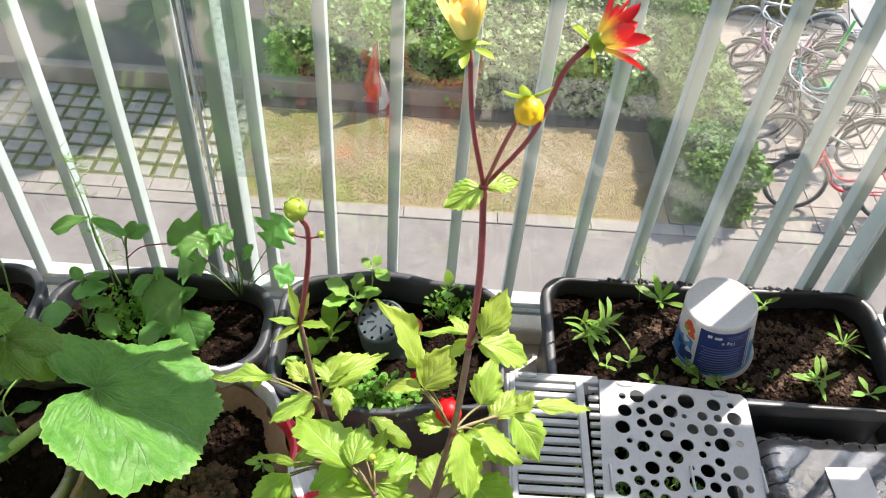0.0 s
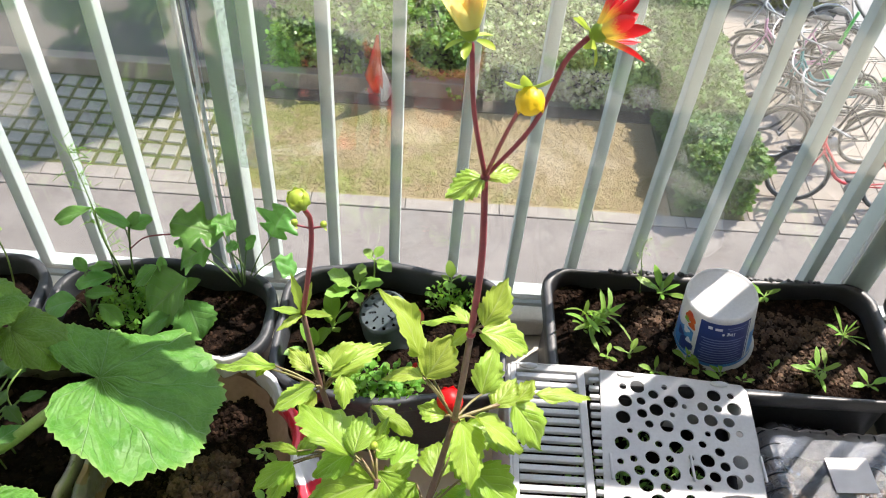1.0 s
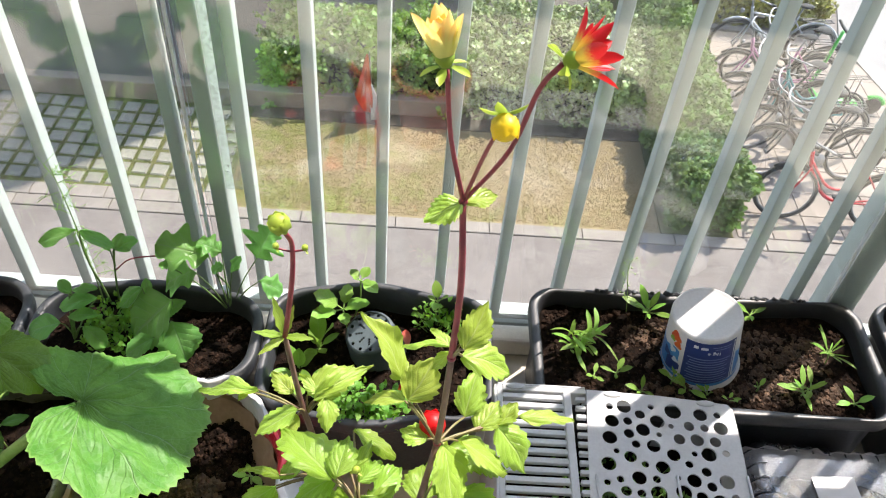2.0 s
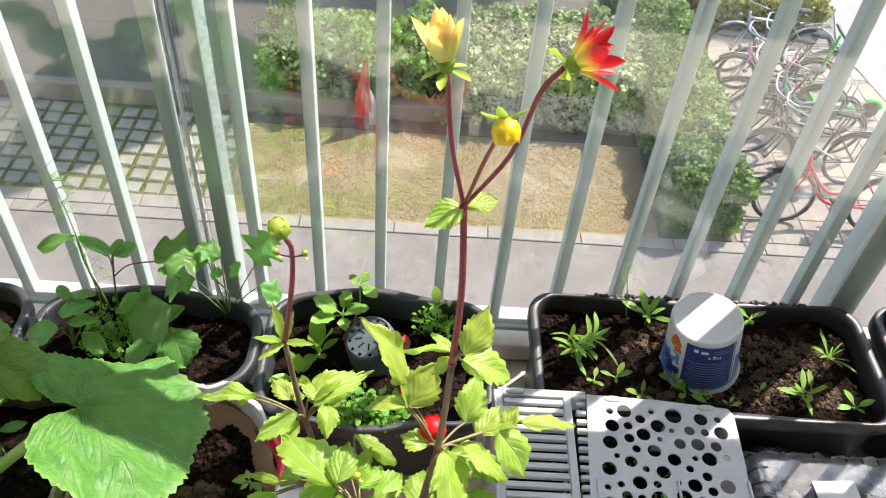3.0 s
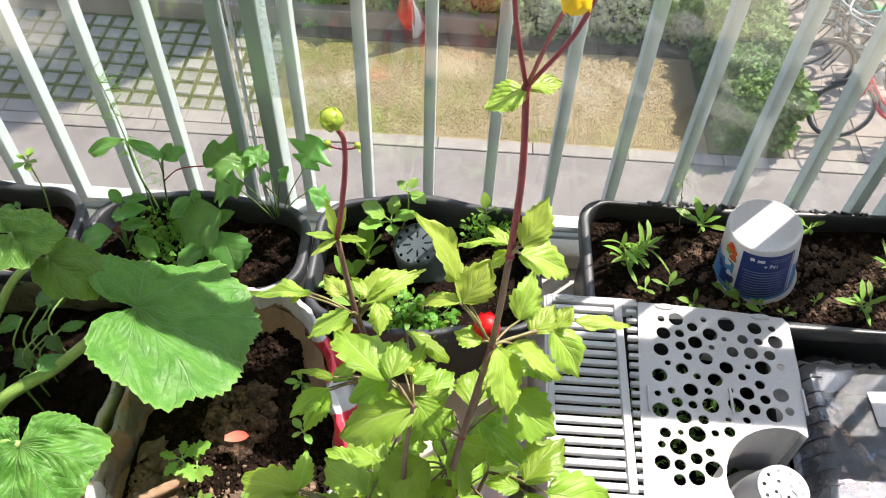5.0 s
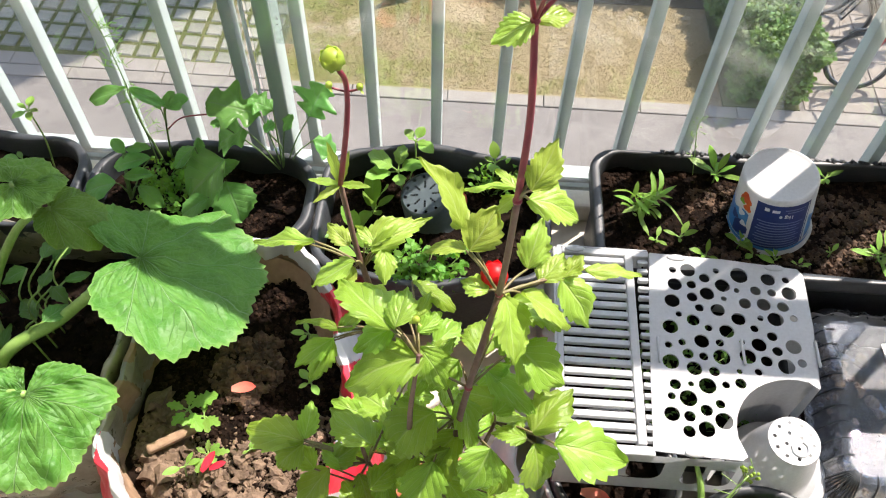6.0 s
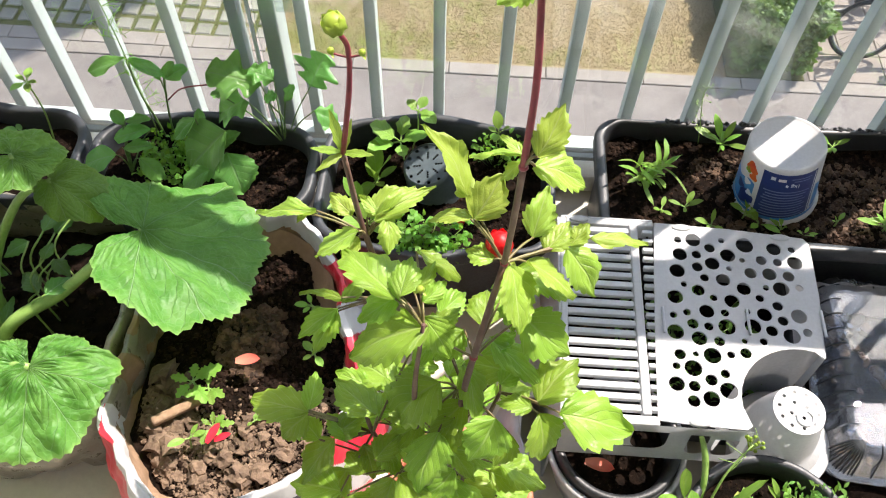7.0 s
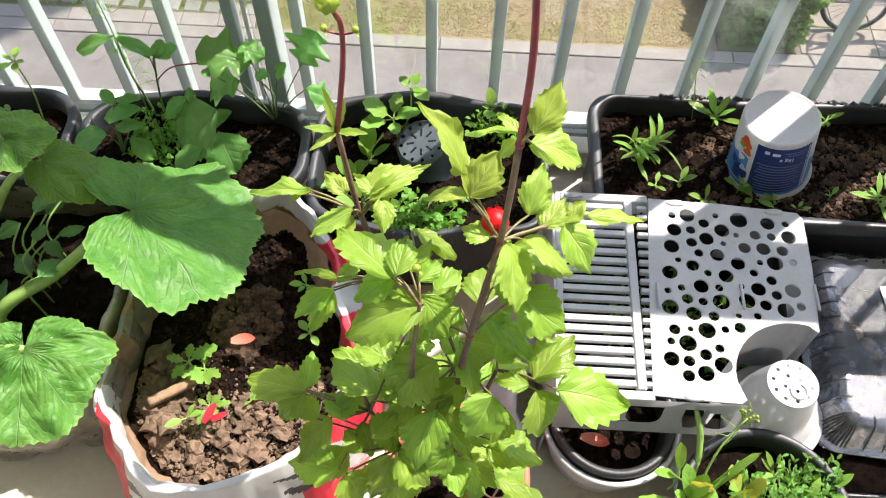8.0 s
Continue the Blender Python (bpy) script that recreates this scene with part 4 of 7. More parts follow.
def wheel(parent, x, z, r, name="wheel"):
    """A spoked wheel in the bicycle's own plane, y = 0."""
    bm = bmesh.new()
    tube(bm, [(x + (r - 0.018) * math.cos(a * math.pi / 16), 0, z + (r - 0.018) * math.sin(a * math.pi / 16)) for a in range(32)], 0.023, 6, 0, True)
    tyre = part(name, bm, RUBBER, parent)
    bm = bmesh.new()
    tube(bm, [(x + (r - 0.042) * math.cos(a * math.pi / 16), 0, z + (r - 0.042) * math.sin(a * math.pi / 16)) for a in range(32)], 0.009, 5, 0, True)
    part("rim", bm, STEEL, tyre)
    bm = bmesh.new()
    for k in range(20):
        a = k * math.pi / 10
        tube(bm, [(x, 0.012 * (-1) ** k, z), (x + (r - 0.045) * math.cos(a), 0, z + (r - 0.045) * math.sin(a))], 0.0016, 3, 1)
    tube(bm, [(x, -0.045, z), (x, 0.045, z)], 0.016, 8, 1)
    part("spokes", bm, STEEL, tyre)
    return tyre


def bicycle(m, paint, label, r=0.34, low=False, base=1.04, basket=False):
    """A city bicycle along its own x, front wheel at the origin."""
    b = thing("bicycle", (0, 0, 0), label, "bicycle", "bicycles in the yard")
    wheel(b, 0, r, r)
    wheel(b, base, r, r)
    crank = (base * 0.58, 0, r * 0.82)
    head, headtop = (0.16, 0, 0.68), (0.12, 0, 0.86)
    seat = (base * 0.70, 0, 0.72)
    bm = bmesh.new()
    tube(bm, [head, crank] if not low else [head, (base * 0.38, 0, 0.36), crank], 0.019, 8)
    tube(bm, [(0.14, 0, 0.78), seat] if not low else [(0.14, 0, 0.76), (base * 0.40, 0, 0.46), (base * 0.64, 0, 0.46)], 0.016, 8)
    tube(bm, [crank, (seat[0] + 0.03, 0, seat[2] + 0.06)], 0.017, 8)
    for s in (-0.05, 0.05):
        tube(bm, [crank, (base, s, r)], 0.010, 6)
        tube(bm, [seat, (base, s, r)], 0.009, 6)
    tube(bm, [head, headtop], 0.021, 8)
    part("frame", bm, paint, b)
    bm = bmesh.new()
    for s in (-0.045, 0.045):
        tube(bm, [(0.16, s * 0.8, 0.68), (0.09, s, 0.5), (0, s, r)], 0.011, 6)
    part("fork", bm, paint, b)
    bm = bmesh.new()
    tube(bm, [headtop, (0.09, 0, 0.99)], 0.013, 8)
    tube(bm, [(0.26, -0.30, 1.00), (0.16, -0.24, 1.02), (0.07, 0, 1.0), (0.16, 0.24, 1.02), (0.26, 0.30, 1.00)], 0.012, 8)
    bar = part("handlebar", bm, STEEL, b)
    for s in (-1, 1):
        bm = bmesh.new()
        tube(bm, [(0.20, s * 0.265, 1.011), (0.30, s * 0.315, 0.995)], 0.017, 8)
        part("grip", bm, RUBBER, bar)
    bm = bmesh.new()
    tube(bm, [seat, (seat[0] + 0.06, 0, 0.90)], 0.013, 8)
    part("seat_post", bm, STEEL, b)
    bm = bmesh.new()
    bmesh.ops.create_icosphere(bm, subdivisions=2, radius=1, matrix=pose(seat[0] + 0.06, 0, 0.92) @ Matrix.Diagonal((0.135, 0.085, 0.03, 1)))
    for v in bm.verts:
        if v.co.x < seat[0] + 0.05:
            v.co.y *= 0.45
    part("saddle", bm, RUBBER, b)
    bm = bmesh.new()
    lathe(bm, (crank[0], -0.05, crank[2]), [(0, 0), (0.095, 0), (0.095, 0.006), (0, 0.006)], 20, (0, -1, 0))
    tube(bm, [(crank[0], 0.07, crank[2]), (crank[0] + 0.1, 0.075, crank[2] - 0.13)], 0.011, 6)
    tube(bm, [(crank[0], -0.07, crank[2]), (crank[0] - 0.1, -0.075, crank[2] + 0.13)], 0.011, 6)
    part("crank", bm, STEEL, b)
    for s in (-1, 1):
        bm = bmesh.new()
        c = Vector((crank[0] + 0.1 * s, 0.115 * s, crank[2] - 0.13 * s))
        box(bm, c - Vector((0.045, 0.04, 0.012)), c + Vector((0.045, 0.04, 0.012)), 0.004)
        part("pedal", bm, RUBBER, b)
    for x, a0, a1, nm in ((0, 0.2, 2.2, "mudguard"), (base, 0.1, 2.6, "mudguard")):
        bm = bmesh.new()
        tube(bm, [(x + (r + 0.025) * math.cos(a0 + (a1 - a0) * k / 10), 0, r + (r + 0.025) * math.sin(a0 + (a1 - a0) * k / 10)) for k in range(11)], 0.016, 6, 0)
        part(nm, bm, BLACK_PAINT if paint is not SILVER_PAINT else SILVER_PAINT, b)
    bm = bmesh.new()
    for s in (-0.05, 0.0, 0.05):
        tube(bm, [(seat[0] + 0.02, s, 0.74), (base + 0.18, s, 0.74)], 0.006, 6)
    for s in (-0.06, 0.06):
        tube(bm, [(base + 0.06, s, 0.74), (base, s, r)], 0.006, 6)
    for x in (seat[0] + 0.1, base + 0.1, base + 0.18):
        tube(bm, [(x, -0.06, 0.74), (x, 0.06, 0.74)], 0.006, 6)
    part("luggage_rack", bm, BLACK_PAINT, b)
    bm = bmesh.new()
    lathe(bm, (0.04, 0, 0.80), [(0, 0), (0.02, 0.01), (0.035, 0.05), (0, 0.055)], 12, (-1, 0, 0.1))
    part("lamp", bm, STEEL, b)
    if basket:
        bm = bmesh.new()
        for z in (0.86, 0.95, 1.04):
            tube(bm, [(*p, z) for p in rounded(-0.16, 0, 0.13, 0.17, 0.04, 16)], 0.004, 5, 0, True)
        for p in rounded(-0.16, 0, 0.13, 0.17, 0.04, 16)[::3]:
            tube(bm, [(*p, 0.86), (*p, 1.04)], 0.003, 4, 1)
        part("basket", bm, BLACK_PAINT, b)
    b.matrix_basis = m
    return b


def parked(x, y, turn, lean):
    return pose(x, y, GROUND) @ pose(0, 0, 0, 0, 0, turn) @ pose(0, 0, 0, lean, 0, 0)


bicycle(parked(4.02, 5.72, -5, -9), RED_PAINT, "red step-through city bicycle parked on slabs", low=True)
bicycle(parked(3.98, 6.42, 1, -7), BLACK_PAINT, "black city bicycle parked in the yard")
bicycle(parked(3.92, 6.92, 4, 6), BLACK_PAINT, "black bicycle with front basket in the yard", basket=True)
bicycle(parked(4.22, 7.32, 4, -8), TEAL_PAINT, "teal folding bicycle with small wheels", r=0.26, low=True, base=0.98)
bicycle(parked(3.92, 7.95, 0, -6), PINK_PAINT, "pink bicycle parked beside the hedge", low=True)
bicycle(parked(4.10, 8.70, -1, -8), SILVER_PAINT, "silver bicycle parked beside the shrub bed")
bicycle(parked(3.86, 7.60, -3, 8), BLACK_PAINT, "dark bicycle crowded between the others")
bicycle(parked(4.16, 8.30, 3, 7), BLACK_PAINT, "dark bicycle leaning beside a silver one", r=0.33, low=True)
scooter = thing("electric_scooter", (0, 0, 0), "bright green standing scooter on its side stand", "scooter")
bm = bmesh.new()
box(bm, (0.1, -0.075, 0.11), (0.78, 0.075, 0.16), 0.02)
part("deck", bm, GREEN_PAINT, scooter)
bm = bmesh.new()
tube(bm, [(0.14, 0, 0.14), (0.02, 0, 0.30), (0.08, 0, 0.55), (0.16, 0, 1.05)], [0.035, 0.03, 0.024, 0.02], 10)
part("stem", bm, GREEN_PAINT, scooter)
bm = bmesh.new()
tube(bm, [(0.17, -0.25, 1.08), (0.15, 0, 1.09), (0.17, 0.25, 1.08)], 0.018, 8)
part("handlebar", bm, RUBBER, scooter)
for x in (-0.03, 0.88):
    bm = bmesh.new()
    lathe(bm, (x, -0.025, 0.11), [(0, 0), (0.08, 0), (0.11, 0.01), (0.11, 0.04), (0.08, 0.05), (0, 0.05)], 24, (0, 1, 0))
    part("wheel", bm, RUBBER, scooter)
bm = bmesh.new()
tube(bm, [(0.88 + 0.135 * math.cos(0.3 + 0.25 * k), 0, 0.11 + 0.135 * math.sin(0.3 + 0.25 * k)) for k in range(9)], 0.03, 8, 0)
part("mudguard", bm, GREEN_PAINT, scooter)
scooter.matrix_basis = parked(4.92, 7.92, -6, -6)


# ---- planters along the railing ----
TROUGH = rounded(0.573, -0.146, 0.303, 0.128, 0.045, 48, radians(0.6))
planter("trough_planter", TROUGH, (0.573, -0.146), 0.216, 0.178, BLACK_PLASTIC, "charcoal plastic trough of dark soil with seedlings", lip=0.016, seed=2, crumb_count=5200, group="planters on the balcony", crumb_size=0.004)
crumbs("dried_soil", TROUGH, (0.69, -0.15), 0.178, 1300, 0.0056, CLUMP, bpy.data.objects["trough_planter"], 77, 0.62, soil_lift(2, 0.012), "paler dried crumbs of soil", 2)
crumbs("spilt_peat", [(0.34, -0.024), (0.47, -0.022), (0.60, -0.020), (0.70, -0.019), (0.80, -0.018)], (0.60, -0.0195), 0.216, 170, 0.0042, BLACK_PLASTIC, bpy.data.objects["trough_planter"], 78, 1.0, None, "black bits of peat along the rim")
planter("end_planter", rounded(1.19, -0.13, 0.29, 0.125, 0.05, 48), (1.19, -0.13), 0.216, 0.15, BLACK_PLASTIC, "charcoal plastic trough beside the railing post", lip=0.016, seed=3, group="planters on the balcony")
MIDDLE = rounded(0.008, -0.170, 0.196, 0.142, 0.075, 64, 0.0, 0.010, 3, 0.4)
planter("wavy_planter", MIDDLE, (0.008, -0.170), 0.200, 0.145, GREY_PLASTIC, "slate grey planter with wavy rim and mixed seedlings", lip=0.013, seed=4, crumb_count=2600, group="planters on the balcony")
LEFT = rounded(-0.382, -0.168, 0.192, 0.108, 0.085, 64, 0.0, 0.008, 3, 0.2)
planter("deep_planter", LEFT, (-0.382, -0.168), 0.211, 0.168, GREY_PLASTIC, "slate grey planter crowded with salad leaves", lip=0.015, seed=5, crumb_count=2600, group="planters on the balcony")
FAR = rounded(-0.77, -0.165, 0.188, 0.105, 0.085, 64, 0.0, 0.006, 3, 0.9)
planter("side_planter", FAR, (-0.77, -0.165), 0.211, 0.175, GREY_PLASTIC, "slate grey planter with one young seedling", lip=0.015, seed=6, crumb_count=500, group="planters on the balcony")


# ---- yoghurt tub upside down in the trough ----
CUP = Vector((0.556, -0.138, 0.178))
tub = thing("yoghurt_tub", CUP, "white yoghurt tub upside down with a blue printed label", "tub")
LABEL_BLUE = surface("label_blue", (0.014, 0.028, 0.155), (0.020, 0.042, 0.19), 20, 0.35, 0.03, 200)
SKY_BLUE = surface("label_sky_blue", (0.035, 0.17, 0.48), (0.07, 0.30, 0.62), 40, 0.35, 0.03, 200)
LABEL_RED = surface("label_red", (0.62, 0.06, 0.03), (0.68, 0.18, 0.03), 60, 0.35, 0.03, 200)
FAINT_INK = surface("label_faint_ink", (0.20, 0.25, 0.45), (0.15, 0.19, 0.38), 90, 0.4, 0.0, 200)
LABEL_INK = surface("label_white_ink", (0.72, 0.74, 0.8), (0.66, 0.68, 0.75), 30, 0.4, 0.0, 200)


def tub_radius(h):
    return 0.0632 - 0.0052 * h / 0.125


bm = bmesh.new()
lathe(bm, CUP, [(0.064, 0.0), (0.069, 0.002), (0.0695, 0.007), (0.0645, 0.010), (tub_radius(0.02), 0.02), (tub_radius(0.07), 0.07), (0.0578, 0.122), (0.0565, 0.1255), (0.0540, 0.1265), (0.052, 0.1255), (0.050, 0.1245), (0.0, 0.1245)], 64)
part("shell", bm, WHITE_PLASTIC, tub)


def wrap(name, a0, a1, h0, h1, material, out=0.0006, wave=0.0, label="", steps=18):
    """A printed patch wrapped round the tub between two angles and heights."""
    bm = bmesh.new()
    cols = []
    for k in range(steps + 1):
        a = radians(a0 + (a1 - a0) * k / steps)
        lo = h0 + wave * math.sin(a * 5)
        hi = h1 + wave * math.sin(a * 7 + 1)
        cols.append([bm.verts.new(CUP + Vector(((tub_radius(h) + out) * math.cos(a), (tub_radius(h) + out) * math.sin(a), h))) for h in (lo, lo + (hi - lo) * 0.5, hi)])
    for c, d in zip(cols, cols[1:]):
        for i in range(2):
            bm.faces.new((c[i], d[i], d[i + 1], c[i + 1]))
    return part(name, bm, material, tub, label)


FRONT = -92
wrap("label_panel", FRONT - 40, FRONT + 43, 0.010, 0.1185, LABEL_BLUE, 0.0008, 0.0, "dark blue printed panel")
wrap("label_band", FRONT - 110, FRONT - 48, 0.010, 0.072, SKY_BLUE, 0.0006, 0.006, "sky blue printed band")
wrap("label_band", FRONT + 48, FRONT + 120, 0.012, 0.070, SKY_BLUE, 0.0006, 0.006, "sky blue printed band")
wrap("label_band", FRONT - 72, FRONT - 44, 0.026, 0.044, LABEL_BLUE, 0.0010, 0.009, "dark blue printed wave")
for a, h, size, tone, what in ((-60, 0.104, 0.0115, LABEL_RED, "printed red fruit"), (-53, 0.088, 0.0075, LABEL_RED, "printed red fruit"), (-66, 0.094, 0.0060, HERB, "small printed green leaf"), (-62, 0.070, 0.0070, LABEL_INK, "white splash on the print"), (-74, 0.052, 0.0085, LABEL_BLUE, "dark blue printed drop"), (-54, 0.050, 0.0060, LABEL_INK, "white splash on the print")):
    bm = bmesh.new()
    ring = []
    for k in range(18):
        t = 2 * math.pi * k / 18
        r = size * (1 + 0.22 * math.sin(3 * t + a))
        hh = h + r * math.sin(t)
        at = radians(FRONT + a) + r * math.cos(t) / tub_radius(hh)
        ring.append(bm.verts.new(CUP + Vector(((tub_radius(hh) + 0.0013) * math.cos(at), (tub_radius(hh) + 0.0013) * math.sin(at), hh))))
    bm.faces.new(ring)
    part("label_print", bm, tone, tub, what)
wrap("label_border", FRONT + 38.5, FRONT + 40, 0.012, 0.116, LABEL_INK, 0.0014, 0.0, "thin white printed border", 4)
wrap("print_line", FRONT + 2, FRONT + 33, 0.1085, 0.1102, FAINT_INK, 0.0014, 0.0, "line of fine print", 10)
wrap("print_line", FRONT + 6, FRONT + 30, 0.1030, 0.1046, FAINT_INK, 0.0014, 0.0, "line of fine print", 10)
for k in range(10):
    wrap("print_line", FRONT - 34 + (k % 3) * 2, FRONT + 33 - (k * 5) % 9, 0.020 + k * 0.0064, 0.0222 + k * 0.0064, FAINT_INK, 0.0014, 0.0, "line of fine white print", 10)
wrap("print_mark", FRONT - 27, FRONT - 20, 0.104, 0.111, LABEL_INK, 0.0014, 0.0, "small white mark", 5)
wrap("print_mark", FRONT - 16, FRONT - 5, 0.103, 0.109, LABEL_INK, 0.0014, 0.0, "small white mark", 5)
curve = bpy.data.curves.new("weight_text", "FONT")
curve.body, curve.size, curve.align_x, curve.align_y, curve.extrude = "1kg e", 0.0105, "CENTER", "CENTER", 0.0002
text = new("weight_text", curve)
flat = bpy.data.meshes.new_from_object(text)
bpy.data.objects.remove(text)
bm = bmesh.new()
bm.from_mesh(flat)
for v in bm.verts:
    h = 0.0935 - v.co.y
    a = radians(FRONT + 6) - v.co.x / tub_radius(0.075)
    r = tub_radius(h) + 0.0014 + v.co.z
    v.co = CUP + Vector((r * math.cos(a), r * math.sin(a), h))
part("weight_print", bm, LABEL_INK, tub, "white printed weight, upside down", False)
wrap("label_foot", FRONT - 120, FRONT + 120, 0.0102, 0.017, SKY_BLUE, 0.0020, 0.0, "blue printed foot band", 40)
tub.rotation_euler = (0, radians(-9), 0)
tub.location += Vector((0.012, 0, 0.004))


# ---- dish rack upside down over a planter ----
RACK = Vector((0.40, -0.40, 0.0))
TOP = 0.192
rack = thing("dish_rack", RACK, "white plastic dish rack with slats and round holes", "dish rack")


def sheet_with_holes(name, outline, holes, z, thick, material, parent, label=""):
    """A flat plate with round holes cut through, drawn as one solid."""
    from mathutils import geometry
    pts, edges, loops = [], [], []
    for loop in [outline] + [[(x + r * math.cos(2 * math.pi * k / 20), y + r * math.sin(2 * math.pi * k / 20)) for k in range(20)] for x, y, r in holes]:
        o = len(pts)
        pts += [Vector(p) for p in loop]
        edges += [(o + i, o + (i + 1) % len(loop)) for i in range(len(loop))]
        loops.append((o, len(loop)))
    v2, _, tris, ov, _, _ = geometry.delaunay_2d_cdt(pts, edges, [], 2, 1e-6)
    bm = bmesh.new()
    top = [bm.verts.new((p.x, p.y, z)) for p in v2]
    low = [bm.verts.new((p.x, p.y, z - thick)) for p in v2]
    for t in tris:
        inside = sum((v2[i] for i in t), Vector((0, 0))) / len(t)
        if any((inside.x - x) ** 2 + (inside.y - y) ** 2 < (r * 0.97) ** 2 for x, y, r in holes):
            continue
        bm.faces.new([top[i] for i in t])
        bm.faces.new([low[i] for i in reversed(t)])
    for e in [e for e in bm.edges if e.is_boundary and e.verts[0].co.z > z - thick / 2 and e.verts[1].co.z > z - thick / 2]:
        i, j = top.index(e.verts[0]), top.index(e.verts[1])
        f = e.link_faces[0]
        order = [l.vert for l in f.loops]
        if order[(order.index(top[i]) + 1) % len(order)] is not top[j]:
            i, j = j, i
        bm.faces.new((top[j], top[i], low[i], low[j]))
    return part(name, bm, material, parent, label, False)


HOLES = []
for row in (
    ((37, -32, 6), (61, -31, 12), (106, -29, 5), (142, -35, 14), (86, -44, 8.5), (187, -39, 11.5), (215, -38, 6)),
    ((38, -59, 11.5), (64, -58, 7.5), (113, -56, 12), (134, -64, 4.5), (164, -62, 8.5), (189, -64, 7), (216, -63, 12)),
    ((31, -90, 12), (63, -81, 8.5), (87, -73, 11.5), (112, -81, 4.5), (144, -87, 9.5), (173, -87, 11), (202, -89, 9)),
    ((72, -100, 7), (100, -102, 11), (39, -114, 5), (130, -116, 11), (164, -112, 5), (187, -112, 12.5), (215, -109, 6)),
    ((24, -137, 12), (60, -123, 10), (82, -135, 6), (109, -139, 11.5), (152, -131, 6.5), (177, -143, 8)),
    ((18, -169, 5.5), (39, -163, 6), (69, -159, 11.5), (96, -160, 6.5), (130, -156, 4.5), (155, -159, 11.5), (181, -168, 8), (206, -159, 12)),
    ((19, -197, 12.5), (46, -182, 8.5), (69, -185, 7), (96, -184, 13), (135, -180, 12.5), (162, -186, 9), (190, -193, 12.5), (214, -186, 7)),
    ((53, -206, 11.5), (82, -209, 8), (119, -206, 4.5), (147, -205, 6)),
    ((22, -234, 8.5), (45, -232, 4.5), (69, -233, 13), (96, -230, 6), (118, -226, 8.5)),
    ((15, -253, 6), (39, -255, 13), (84, -261, 7), (63, -272, 9)),
    ((13, -281, 11.5), (38, -283, 8.5), (86, -287, 13), (60, -301, 12), (35, -306, 9)),
):
    HOLES += [(0.36 + x / 1000, -0.22 + y / 1000, r / 1000) for x, y, r in row]
NOTCH = Vector((0.556, -0.522))
plate_edge = [(0.362, -0.222), (0.48, -0.226), (0.596, -0.236), (0.604, -0.246), (0.602, -0.34), (0.592, -0.447)]
plate_edge += [(NOTCH.x + 0.094 * math.cos(radians(a)), NOTCH.y + 0.088 * math.sin(radians(a))) for a in range(76, 196, 10)]
plate_edge += [(0.472, -0.558), (0.464, -0.564), (0.40, -0.562), (0.342, -0.558), (0.347, -0.45), (0.354, -0.33)]
plate_edge.reverse()
sheet_with_holes("perforated_plate", plate_edge, HOLES, TOP, 0.003, WHITE_PLASTIC, rack)
# skirt of the plate: right side, notch and front with slots
bm = bmesh.new()
notch_line = [(NOTCH.x + 0.095 * math.cos(radians(a)), NOTCH.y + 0.089 * math.sin(radians(a))) for a in range(70, 200, 10)]
for line in ([(0.362, -0.221), (0.48, -0.225), (0.597, -0.235), (0.6055, -0.246), (0.6035, -0.34), (0.594, -0.445)], notch_line):
    a = [bm.verts.new((x, y, TOP - 0.001)) for x, y in line]
    b = [bm.verts.new((x + (0.006 if x > 0.59 else 0), y, 0.035)) for x, y in line]
    for i in range(len(line) - 1):
        bm.faces.new((a[i], a[i + 1], b[i + 1], b[i]))
bmesh.ops.solidify(bm, geom=list(bm.faces), thickness=0.0025)
part("side_skirt", bm, WHITE_PLASTIC, rack)


def slotted_front(x0, x1, slots, name):
    """Front apron with upright slots rounded at the foot, sloping outwards."""
    bm = bmesh.new()
    from mathutils import geometry
    outline = [(x0, 0.0), (x1, 0.0), (x1, 0.092), (x0, 0.092)]
    pts, edges = [], []
    loops = [outline]
    for a, b, lo, hi, r in slots:
        arc = [(a + r - r * math.cos(t * math.pi / 10), lo + r - r * math.sin(t * math.pi / 10)) for t in range(6)]
        arc += [(b - r + r * math.sin(t * math.pi / 10), lo + r - r * math.cos(t * math.pi / 10)) for t in range(6)]
        loops.append(arc + [(b, hi), (a, hi)])
    for loop in loops:
        o = len(pts)
        pts += [Vector(p) for p in loop]
        edges += [(o + i, o + (i + 1) % len(loop)) for i in range(len(loop))]
    v2, _, tris, _, _, _ = geometry.delaunay_2d_cdt(pts, edges, [], 2, 1e-6)
    vs = [bm.verts.new((p.x, -0.5655 - 0.012 * (1 - p.y / 0.092), TOP - 0.094 + p.y)) for p in v2]
    for t in tris:
        c = sum((v2[i] for i in t), Vector((0, 0))) / len(t)
        if any(a < c.x < b and lo < c.y < hi for a, b, lo, hi, r in slots):
            continue
        bm.faces.new([vs[i] for i in t])
    bmesh.ops.solidify(bm, geom=list(bm.faces), thickness=0.003)
    return part(name, bm, WHITE_PLASTIC, rack, "", False)


slotted_front(0.212, 0.474, ((0.235, 0.262, 0.028, 0.070, 0.012), (0.275, 0.300, 0.028, 0.070, 0.012), (0.312, 0.362, 0.028, 0.074, 0.018), (0.392, 0.420, 0.02, 0.072, 0.012), (0.428, 0.462, 0.02, 0.064, 0.014)), "front_apron")
